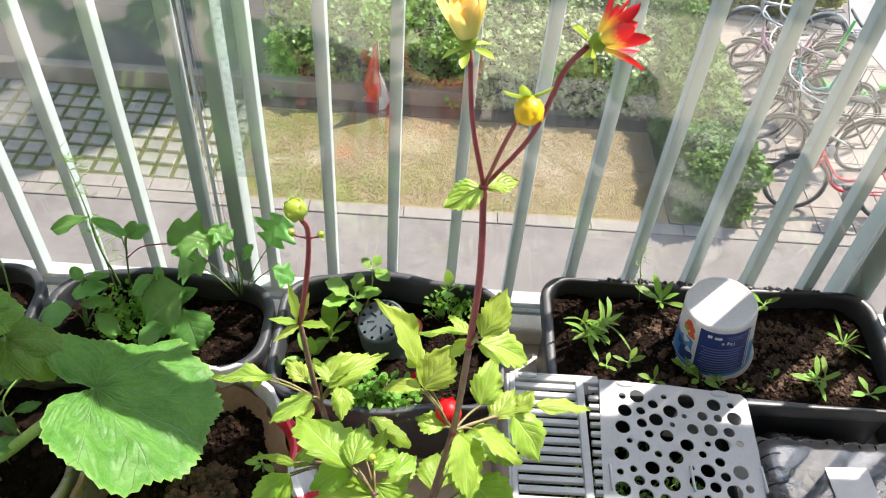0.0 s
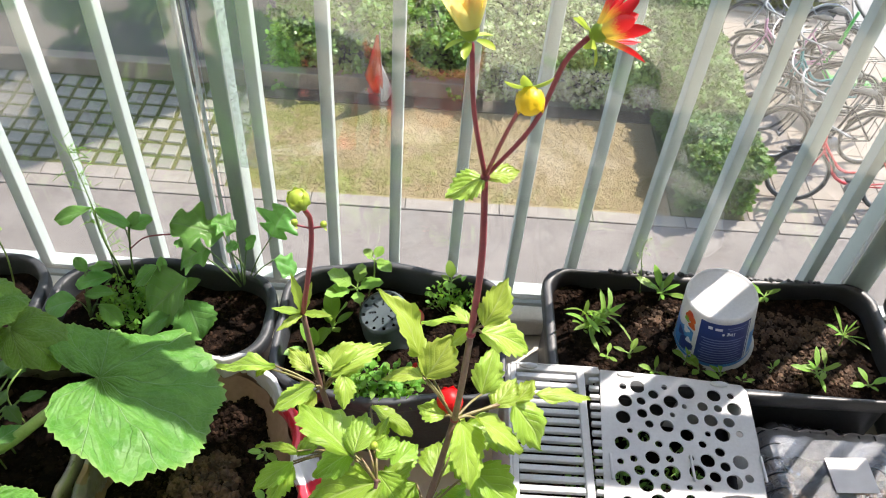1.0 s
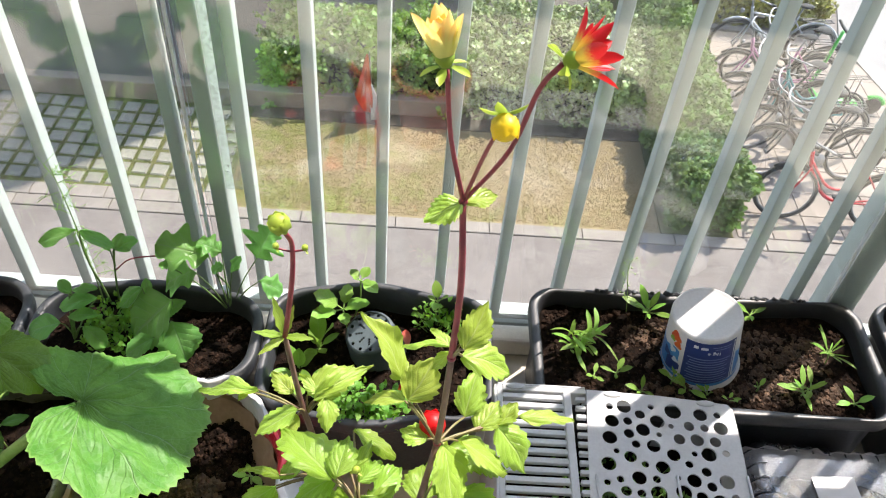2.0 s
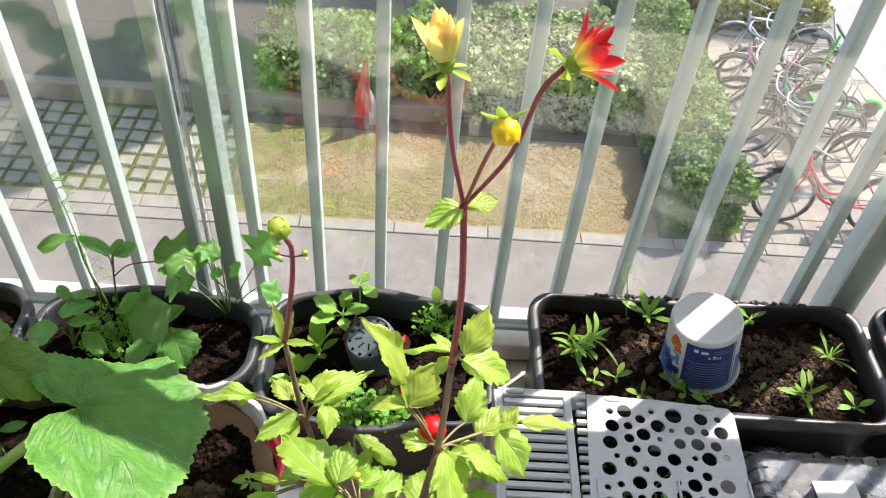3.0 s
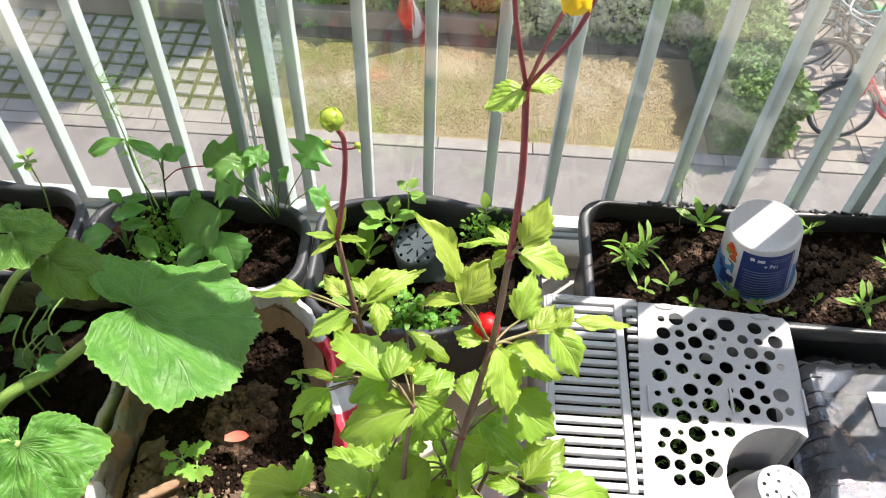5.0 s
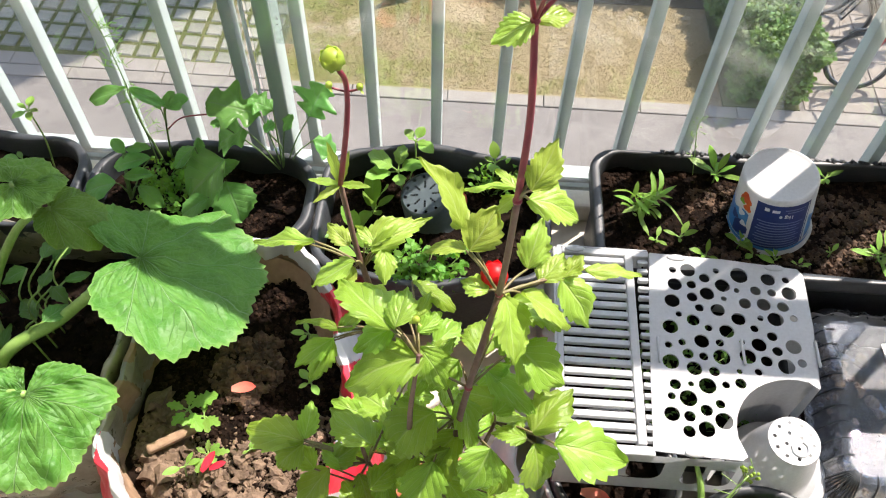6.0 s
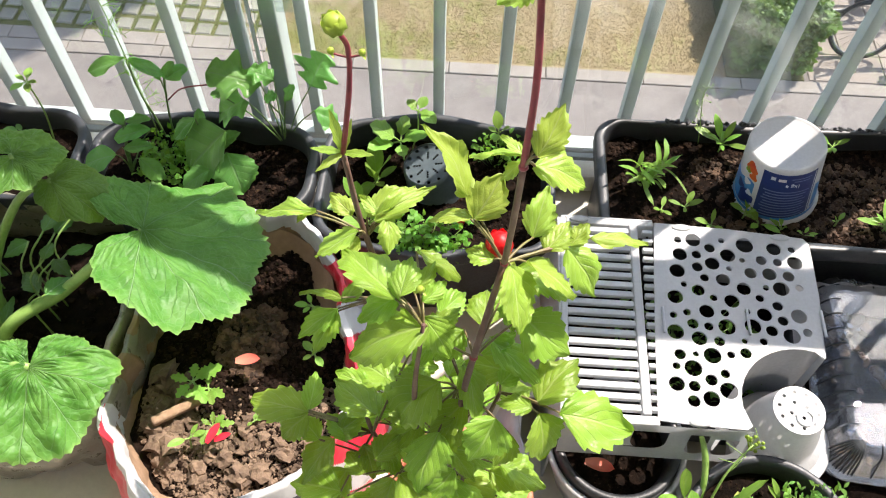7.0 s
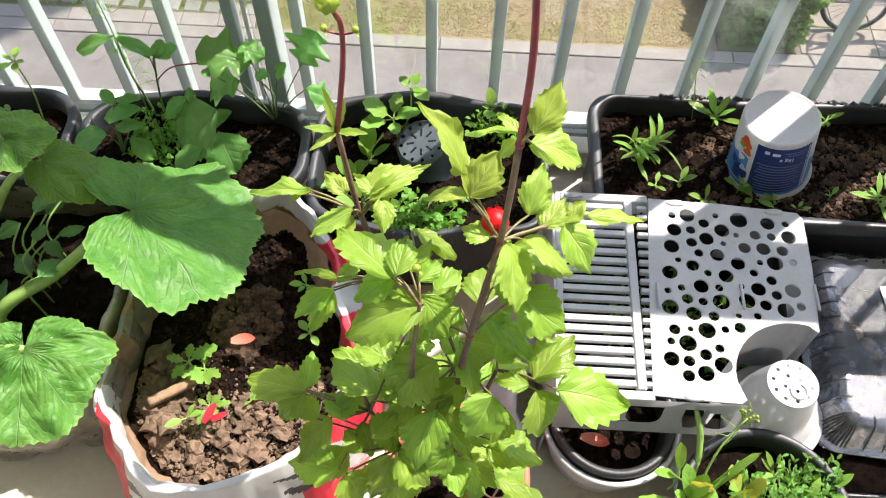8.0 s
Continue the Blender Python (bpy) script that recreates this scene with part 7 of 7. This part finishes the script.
# ---- the dahlia ----
STALK = surface("leaf_stalk_skin", (0.15, 0.095, 0.050), (0.19, 0.20, 0.065), 40, 0.45, 0.1, 300)
dahlia = thing("dahlia_plant", (0.072, -0.684, 0.165), "tall dahlia with toothed leaves, buds and a red bloom", "plant")
ROOT = Vector((0.058, -0.690, 0.160))
FORK = Vector((0.0945, -0.612, 0.957))
NODE1 = Vector((0.0972, -0.635, 0.815))
NODE2 = Vector((0.0945, -0.622, 0.668))
NODE3 = Vector((0.074, -0.668, 0.575))
stalk(dahlia, [ROOT, (0.062, -0.690, 0.35), (0.066, -0.682, 0.50), NODE3, NODE2], [0.0044, 0.0039, 0.0034, 0.0030], BROWN_STEM, label="brownish main stem")
stalk(dahlia, [NODE2, (0.0962, -0.630, 0.74), NODE1], [0.0030, 0.0028, 0.0027], BROWN_STEM)
stalk(dahlia, [NODE1, (0.0985, -0.626, 0.89), FORK], [0.0030, 0.0026, 0.0022], MAROON, label="dark maroon upper stem")
for p, r in ((NODE1, 0.0038), (NODE2, 0.0040), (NODE3, 0.0042), (FORK, 0.0034)):
    bm = bmesh.new()
    bmesh.ops.create_icosphere(bm, subdivisions=2, radius=1, matrix=Matrix.Translation(p) @ Matrix.Diagonal((r, r, r * 0.8, 1)))
    part("stem_joint", bm, MAROON, dahlia)
YEL = Vector((0.0768, -0.618, 1.062))
BUD = Vector((0.1100, -0.640, 1.046))
RED = Vector((0.1405, -0.620, 1.0725))
stalk(dahlia, [FORK, FORK.lerp(YEL, 0.5) + Vector((-0.003, 0.002, 0)), YEL], [0.0017, 0.0015], MAROON)
stalk(dahlia, [FORK, FORK.lerp(BUD, 0.5) + Vector((0.0, 0.0, 0.004)), BUD], [0.0014, 0.0013], MAROON)
stalk(dahlia, [FORK, FORK.lerp(RED, 0.45) + Vector((0.004, 0, -0.004)), FORK.lerp(RED, 0.8) + Vector((-0.001, 0, 0.004)), RED], [0.0015, 0.0018], MAROON)
leaf(dahlia, FORK, (0.069, -0.626, 0.952), 0.021, DAHLIA_LEAF, teeth=9, tooth=0.13, saw=True, quilt=0.02, droop=0.12, fold=0.25, cols=4, ripple=0.14)
leaf(dahlia, FORK, (0.119, -0.600, 0.957), 0.016, DAHLIA_LEAF, teeth=8, tooth=0.13, saw=True, quilt=0.02, droop=0.2, fold=0.3, cols=4, ripple=0.14)


def bloom(name, centre, axis, material, petals, length, width, open_angle, seed, label, layers=2, curl=0.02):
    """A flower: bracts below, petals in layers round an axis."""
    rng = random.Random(seed)
    ax = Vector(axis).normalized()
    m = ax.to_track_quat("Z", "Y").to_matrix()
    bm = bmesh.new()
    lathe(bm, centre, [(0, -0.002), (0.0032, -0.001), (0.0055, 0.003), (0.0058, 0.006), (0.003, 0.009), (0, 0.009)], 14, ax)
    head = part(name, bm, BRACT, dahlia, label)
    for layer in range(layers):
        for k in range(petals):
            a = 2 * math.pi * (k + 0.5 * layer) / petals + rng.uniform(-0.12, 0.12)
            el = open_angle[layer] + rng.uniform(-0.12, 0.12)
            d = m @ Vector((math.cos(a) * math.cos(el), math.sin(a) * math.cos(el), math.sin(el)))
            o = m @ Vector((-math.cos(a) * math.sin(el), -math.sin(a) * math.sin(el), math.cos(el)))
            start = Vector(centre) + m @ Vector((math.cos(a) * 0.0042, math.sin(a) * 0.0042, 0.003))
            part("petal", petal_bm(start, d, o, length * rng.uniform(0.85, 1.1), width, 0.45, curl + rng.uniform(-0.16, 0.16), tip_point=0.55), material, head)
    for k in range(5):
        a = 2 * math.pi * k / 5 + 0.3
        d = m @ Vector((math.cos(a), math.sin(a), -0.25))
        part("bract", petal_bm(Vector(centre) + d * 0.004, d, ax, 0.0125, 0.0065, 0.4, 0.1), BRACT, head)
    return head


bloom("cream_bloom", YEL + Vector((-0.001, 0.001, 0.003)), (-0.20, 0.12, 0.97), CREAM_PETAL, 9, 0.027, 0.0105, (1.14, 1.30, 1.46), 5, "half-open cream and yellow flower", 3, -0.16)
bloom("red_bloom", RED + Vector((0.002, 0.0, 0.001)), (0.80, 0.22, 0.36), BLOOM_PETAL, 5, 0.0275, 0.0100, (0.78, 1.10), 6, "open red flower with yellow petal bases", 2)


def bud(name, centre, radius, material, label, axis=(0, 0, 1), bracts=4, seed=1):
    rng = random.Random(seed)
    ax = Vector(axis).normalized()
    m = ax.to_track_quat("Z", "Y").to_matrix()
    bm = bmesh.new()
    r = radius
    lathe(bm, centre, [(0, -0.95 * r), (0.45 * r, -0.82 * r), (0.85 * r, -0.4 * r), (1.0 * r, 0.05 * r), (0.9 * r, 0.5 * r), (0.55 * r, 0.85 * r), (0.2 * r, 1.0 * r), (0, 1.02 * r)], 20, ax)
    uv = bm.loops.layers.uv.verify()
    for f in bm.faces:
        for l in f.loops:
            l[uv].uv = (0.5, (l.vert.co - Vector(centre)).dot(ax) / (2 * r) + 0.5)
    b = part(name, bm, material, dahlia, label)
    for k in range(7):
        a = 2 * math.pi * k / 7
        d = m @ Vector((math.cos(a) * 0.25, math.sin(a) * 0.25, 1))
        p = Vector(centre) + m @ Vector((math.cos(a) * r * 0.90, math.sin(a) * r * 0.90, -0.55 * r))
        part("scale", petal_bm(p, d, m @ Vector((math.cos(a), math.sin(a), 0)), r * 1.35, r * 0.95, -0.5, 0.30), material, b)
    for k in range(bracts):
        a = 2 * math.pi * (k + rng.random() * 0.3) / bracts
        d = m @ Vector((math.cos(a), math.sin(a), -0.1))
        part("bract", petal_bm(Vector(centre) - ax * r * 0.9, d, ax, r * 1.7, r * 0.8, 0.4, 0.15), BRACT, b)
    return b


bud("yellow_bud", BUD + Vector((0.001, -0.004, -0.001)), 0.0085, YELLOW_BUD, "round yellow bud hanging from its stalk", (0.1, -0.75, -0.65), 4, 2)
bud("red_bud", (0.0895, -0.606, 0.672), 0.0125, RED_PETAL, "tight red bud beside the stem", (0.0, 0.1, 1), 3, 3)

# second stem with its green bud
GB = Vector((-0.0505, -0.523, 0.836))
N2 = Vector((-0.0535, -0.538, 0.702))
stalk(dahlia, [ROOT + Vector((-0.012, 0.012, 0)), (0.0, -0.64, 0.36), (-0.022, -0.580, 0.54), (-0.042, -0.552, 0.62), N2], [0.0046, 0.0038, 0.0031, 0.0026], BROWN_STEM)
stalk(dahlia, [N2, (-0.044, -0.527, 0.77), (-0.043, -0.518, 0.806), GB - Vector((-0.004, 0, 0.010))], [0.0026, 0.0022], MAROON)
bud("green_bud", GB, 0.0098, BRACT, "pale green closed bud on a maroon stem", (-0.3, -0.2, 0.9), 0, 4)
for dx in (-0.011, 0.010):
    p = Vector((-0.0435 + dx, -0.520, 0.803))
    stalk(dahlia, [(-0.0435, -0.519, 0.799), p], 0.0010, MAROON, "bud_stalk", 5)
    bud("tiny_bud", p + Vector((dx * 0.2, 0, 0.003)), 0.0030, BRACT, "tiny side bud", (dx, 0, 0.8), 2, 5)
for tip, w in (((-0.062, -0.528, 0.745), 0.010), ((-0.084, -0.535, 0.705), 0.008), ((-0.074, -0.562, 0.706), 0.008), ((-0.026, -0.545, 0.712), 0.008), ((-0.046, -0.525, 0.732), 0.007)):
    leaf(dahlia, N2, tip, w, DAHLIA_LEAF, teeth=4, droop=0.1, fold=0.4, rows=8)
leaf_rng = random.Random(21)


def leaf_group(node, leaflets, skin=MATURE_LEAF):
    """Leaves of one joint: a thin stalk from the joint to each foot, then the toothed blade from foot to tip."""
    for foot, tip, w in leaflets:
        foot, tip = Vector(foot), Vector(tip)
        stalk(dahlia, [node, Vector(node).lerp(foot, 0.55) + Vector((0, 0, 0.004)), foot], [0.0014, 0.0010], STALK, "leaf_stalk", 6)
        rr = leaf_rng
        leaf(dahlia, foot, tip, (tip - foot).length * w * 1.24, skin, teeth=rr.choice((6, 7, 8)), tooth=rr.uniform(0.10, 0.15), saw=True, quilt=rr.uniform(0.012, 0.03), curl=rr.uniform(0.0, 0.16), sway=rr.uniform(-0.05, 0.05), droop=rr.uniform(0.06, 0.22), arch=rr.uniform(0.0, 0.08), fold=rr.uniform(0.14, 0.42), cols=5, ripple=0.12, peak=rr.uniform(0.38, 0.45), point=1.12, round_foot=0.72, up=(0.25 + rr.uniform(-0.4, 0.4), rr.uniform(-0.35, 0.45), 1.0))


# leaves, joint by joint, from the red bud down
LIN = Vector((-0.023, -0.700, 0.450))
RIN = Vector((0.104, -0.668, 0.500))
TIP3 = Vector((0.028, -0.668, 0.628))
LOW = Vector((0.010, -0.720, 0.400))
MIDST = Vector((0.062, -0.662, 0.490))
SEC = Vector((-0.020, -0.582, 0.520))
SIDE = Vector((-0.036, -0.556, 0.600))
# lower stems
for pts in ([ROOT, (0.03, -0.70, 0.35), (0.02, -0.69, 0.52), (0.028, -0.672, 0.64)], [ROOT, (0.02, -0.70, 0.30), (0.0, -0.710, 0.38), LIN, (-0.030, -0.694, 0.50)], [ROOT, (0.08, -0.69, 0.32), (0.09, -0.685, 0.44), RIN]):
    stalk(dahlia, pts, [0.0048, 0.0036, 0.0018], BROWN_STEM)
leaf_group(NODE2, [
    ((0.058, -0.581, 0.705), (0.031, -0.546, 0.76), 0.4),
    ((0.066, -0.6, 0.7), (0.087, -0.574, 0.73), 0.62),
    ((0.063, -0.6, 0.7), (0.025, -0.592, 0.69), 0.5),
    ((0.085, -0.622, 0.672), (0.06, -0.611, 0.672), 0.75),
    ((0.1, -0.622, 0.665), (0.115, -0.67, 0.63), 0.62),
    ((0.114, -0.614, 0.66), (0.165, -0.627, 0.635), 0.55),
    ((0.152, -0.59, 0.648), (0.188, -0.616, 0.61), 0.55),
    ((0.12, -0.588, 0.66), (0.132, -0.552, 0.69), 0.52),
    ((0.132, -0.599, 0.655), (0.152, -0.569, 0.665), 0.6)], DAHLIA_LEAF)
leaf_group(NODE2, [
    ((0.154, -0.588, 0.65), (0.171, -0.568, 0.66), 0.55),
    ((0.175, -0.571, 0.64), (0.239, -0.551, 0.62), 0.24)], DAHLIA_LEAF)
leaf_group(NODE1, [
    ((0.106, -0.629, 0.81), (0.15, -0.624, 0.785), 0.48),
    ((0.105, -0.642, 0.835), (0.123, -0.618, 0.862), 0.5),
    ((0.106, -0.633, 0.835), (0.119, -0.625, 0.835), 0.6),
    ((0.097, -0.626, 0.81), (0.081, -0.635, 0.8), 0.55),
    ((0.097, -0.63, 0.82), (0.08, -0.616, 0.825), 0.42),
    ((0.096, -0.624, 0.815), (0.058, -0.611, 0.8), 0.3)], DAHLIA_LEAF)
leaf_group(TIP3, [
    ((0.031, -0.668, 0.63), (-0.042, -0.684, 0.6), 0.52),
    ((0.002, -0.651, 0.645), (-0.047, -0.593, 0.645), 0.62),
    ((0.006, -0.653, 0.65), (0.012, -0.609, 0.655), 0.52),
    ((0.016, -0.597, 0.64), (0.06, -0.61, 0.625), 0.48),
    ((0.005, -0.641, 0.635), (-0.032, -0.662, 0.62), 0.55),
    ((0.027, -0.658, 0.63), (0.054, -0.683, 0.6), 0.5),
    ((0.026, -0.65, 0.64), (0.046, -0.63, 0.645), 0.5),
    ((0.018, -0.641, 0.64), (0.036, -0.612, 0.65), 0.4)])
leaf_group(NODE3, [
    ((0.103, -0.59, 0.6), (0.112, -0.639, 0.575), 0.68),
    ((0.109, -0.591, 0.61), (0.171, -0.598, 0.585), 0.48),
    ((0.119, -0.627, 0.585), (0.173, -0.649, 0.555), 0.64),
    ((0.09, -0.634, 0.55), (0.141, -0.67, 0.53), 0.47),
    ((0.064, -0.64, 0.575), (0.037, -0.667, 0.56), 0.61),
    ((0.027, -0.653, 0.58), (0.059, -0.622, 0.59), 0.5),
    ((0.083, -0.648, 0.54), (0.115, -0.621, 0.545), 0.49)])
leaf_group(RIN, [
    ((0.139, -0.687, 0.525), (0.177, -0.639, 0.535), 0.58),
    ((0.161, -0.694, 0.52), (0.242, -0.694, 0.495), 0.59),
    ((0.142, -0.694, 0.515), (0.154, -0.731, 0.485), 0.82),
    ((0.134, -0.691, 0.52), (0.099, -0.683, 0.515), 0.59),
    ((0.102, -0.673, 0.53), (0.121, -0.652, 0.54), 0.58)])
leaf_group(MIDST, [
    ((0.043, -0.677, 0.535), (-0.003, -0.712, 0.505), 0.68),
    ((0.066, -0.654, 0.53), (0.088, -0.705, 0.5), 0.49),
    ((0.1, -0.698, 0.505), (0.078, -0.736, 0.475), 0.77),
    ((0.045, -0.71, 0.49), (0.03, -0.764, 0.455), 0.55),
    ((0.028, -0.677, 0.51), (0.001, -0.653, 0.515), 0.71),
    ((0.115, -0.702, 0.48), (0.103, -0.731, 0.46), 0.66),
    ((0.022, -0.712, 0.5), (-0.004, -0.668, 0.505), 0.56)])
leaf_group(LIN, [
    ((0.026, -0.636, 0.575), (-0.048, -0.66, 0.54), 0.41),
    ((-0.087, -0.696, 0.485), (-0.153, -0.674, 0.475), 0.51),
    ((-0.087, -0.694, 0.485), (-0.083, -0.655, 0.495), 0.45),
    ((-0.087, -0.699, 0.485), (-0.115, -0.72, 0.465), 0.62),
    ((-0.016, -0.702, 0.5), (-0.062, -0.664, 0.505), 0.68),
    ((-0.062, -0.713, 0.46), (-0.096, -0.752, 0.43), 0.52),
    ((-0.051, -0.757, 0.43), (-0.112, -0.744, 0.415), 0.56),
    ((-0.045, -0.717, 0.47), (-0.069, -0.689, 0.475), 0.56)])
leaf_group(LOW, [
    ((-0.045, -0.758, 0.42), (-0.028, -0.78, 0.39), 0.89),
    ((0.002, -0.747, 0.45), (-0.018, -0.785, 0.41), 0.47),
    ((0.009, -0.743, 0.455), (0.045, -0.768, 0.425), 0.65),
    ((0.063, -0.733, 0.45), (0.028, -0.764, 0.43), 0.53),
    ((-0.017, -0.732, 0.46), (0.004, -0.707, 0.47), 0.69),
    ((-0.029, -0.741, 0.44), (-0.046, -0.721, 0.45), 0.77)])
leaf_group(LOW, [
    ((-0.015, -0.712, 0.455), (0.008, -0.738, 0.43), 0.62),
    ((-0.031, -0.713, 0.45), (-0.019, -0.742, 0.425), 0.6),
    ((-0.047, -0.732, 0.425), (-0.07, -0.761, 0.4), 0.63),
    ((0.002, -0.761, 0.42), (0.024, -0.782, 0.39), 0.69),
    ((-0.062, -0.712, 0.465), (-0.031, -0.689, 0.48), 0.59),
    ((-0.077, -0.713, 0.455), (-0.102, -0.693, 0.465), 0.6),
    ((0.025, -0.726, 0.46), (0.049, -0.738, 0.445), 0.84),
    ((0.06, -0.696, 0.495), (0.04, -0.729, 0.47), 0.61)])
leaf_group(SEC, [
    ((-0.06, -0.602, 0.555), (-0.106, -0.592, 0.545), 0.26),
    ((-0.064, -0.606, 0.54), (-0.106, -0.633, 0.515), 0.34),
    ((-0.066, -0.604, 0.53), (-0.089, -0.643, 0.5), 0.36),
    ((-0.06, -0.602, 0.545), (-0.04, -0.573, 0.55), 0.4)])
leaf_group(SIDE, [
    ((-0.043, -0.562, 0.615), (-0.086, -0.582, 0.6), 0.5),
    ((-0.052, -0.54, 0.61), (-0.076, -0.52, 0.62), 0.52),
    ((-0.036, -0.548, 0.62), (0.005, -0.511, 0.635), 0.34),
    ((-0.028, -0.553, 0.62), (0.028, -0.518, 0.64), 0.26),
    ((-0.086, -0.544, 0.62), (-0.155, -0.528, 0.605), 0.24),
    ((-0.097, -0.54, 0.61), (-0.108, -0.548, 0.605), 0.5),
    ((-0.017, -0.549, 0.62), (-0.011, -0.582, 0.61), 0.52),
    ((-0.022, -0.546, 0.62), (-0.046, -0.529, 0.63), 0.4),
    ((-0.045, -0.558, 0.6), (-0.061, -0.58, 0.59), 0.55)], DAHLIA_LEAF)
bud("leaf_bud", (0.024, -0.650, 0.662), 0.0038, BRACT, "small closed bud between the leaves", (0, 0, 1), 3, 8)
# shaded inner leaves
pick = random.Random(44)
for k in range(46):
    a, h = pick.uniform(0, 6.28), pick.uniform(0.26, 0.47)
    r = pick.uniform(0.012, 0.075)
    c = Vector((0.045 - 0.05 * (h - 0.36) + r * 1.2 * math.cos(a), -0.690 + 0.10 * (h - 0.36) + r * math.sin(a), h))
    d = Vector((math.cos(a), math.sin(a) * 0.8, pick.uniform(-0.35, 0.15))).normalized() * pick.uniform(0.035, 0.055)
    leaf_group(Vector((0.045, -0.688, h - 0.02)), [(c, c + d, pick.uniform(0.5, 0.65))])
for k in range(10):
    a, h = pick.uniform(0, 6.28), pick.uniform(0.44, 0.55)
    c = Vector((pick.uniform(0.005, 0.115), pick.uniform(-0.695, -0.600), h))
    d = Vector((math.cos(a), math.sin(a), pick.uniform(-0.3, 0.1))).normalized() * pick.uniform(0.035, 0.055)
    leaf_group(Vector((0.068, -0.675, h - 0.03)), [(c, c + d, pick.uniform(0.5, 0.62))])
# young shoots at the foot
rosette("dahlia_shoot", (0.125, -0.715, 0.165), 5, 0.062, 0.034, SEEDLING, "young dahlia shoot at the pot's edge", 121, "seedling", 0.55, "", 3, 0.03, BROWN_STEM)
rosette("dahlia_shoot", (0.105, -0.735, 0.165), 4, 0.055, 0.030, YELLOW_LEAF, "pale yellowing shoot at the pot's edge", 122, "seedling", 0.6, "", 3, 0.02, BROWN_STEM)


# ---- pieces of the paving, last ----
def brick_mesh(name, w, d, h, bevel, material):
    bm = bmesh.new()
    box(bm, (-w / 2, -d / 2, -h), (w / 2, d / 2, 0), 0, None)
    top = [e for e in bm.edges if all(abs(v.co.z) < 1e-5 for v in e.verts)]
    bmesh.ops.bevel(bm, geom=top, offset=bevel, segments=1, affect="EDGES")
    return mesh_of(name, bm, material, False)


def lay(mesh, name, parent, x, y, z, turn=0.0):
    o = new(name, mesh)
    o.parent = parent
    o.location = (x, y, z)
    o.rotation_euler = (0, 0, turn)
    return o


pick = random.Random(5)
paver = brick_mesh("paver", 0.172, 0.172, 0.05, 0.014, PAVER)
turn = radians(-2)
for r in range(-4, 13):
    for c in range(-26, 8):
        x = -2.2 + c * 0.216 * math.cos(turn) - r * 0.216 * math.sin(turn)
        y = 5.62 + c * 0.216 * math.sin(turn) + r * 0.216 * math.cos(turn)
        if -6.3 < x < -2.11 and 5.60 < y < 7.05:
            lay(paver, "paver", paver_bed, x + pick.uniform(-0.004, 0.004), y + pick.uniform(-0.004, 0.004), GROUND + pick.uniform(-0.004, 0.004), turn + pick.uniform(-0.02, 0.02))
edge_slab = brick_mesh("border_slab", 0.385, 0.185, 0.05, 0.006, KERB)
for c in range(11):
    lay(edge_slab, "border_slab", paver_bed, -6.25 + c * 0.392, 5.445, GROUND + pick.uniform(-0.002, 0.002))
kerb_bed = bmesh.new()
box(kerb_bed, (-60, 5.165, GROUND - 0.06), (60, 5.335, GROUND - 0.012))
kerb = setting("kerb", kerb_bed, JOINT, "row of pale flush kerb stones along the lane", "kerb")
kerb_stone = brick_mesh("kerb_stone", 0.992, 0.160, 0.05, 0.006, KERB)
for c in range(-9, 10):
    lay(kerb_stone, "kerb_stone", kerb, c * 1.0 + 0.3, 5.25, GROUND + 0.012 + pick.uniform(-0.002, 0.002), pick.uniform(-0.004, 0.004))
slab = brick_mesh("slab", 0.392, 0.392, 0.05, 0.005, SLAB)
for r in range(16):
    for c in range(9):
        x, y = 3.72 + c * 0.4, 5.56 + r * 0.4
        if y < 9.5 or x > 5.9:
            if x < 7.4 - max(0, (y - 5.4)) * 0.35:
                lay(slab, "slab", bike_yard, x, y, GROUND + pick.uniform(-0.002, 0.002))
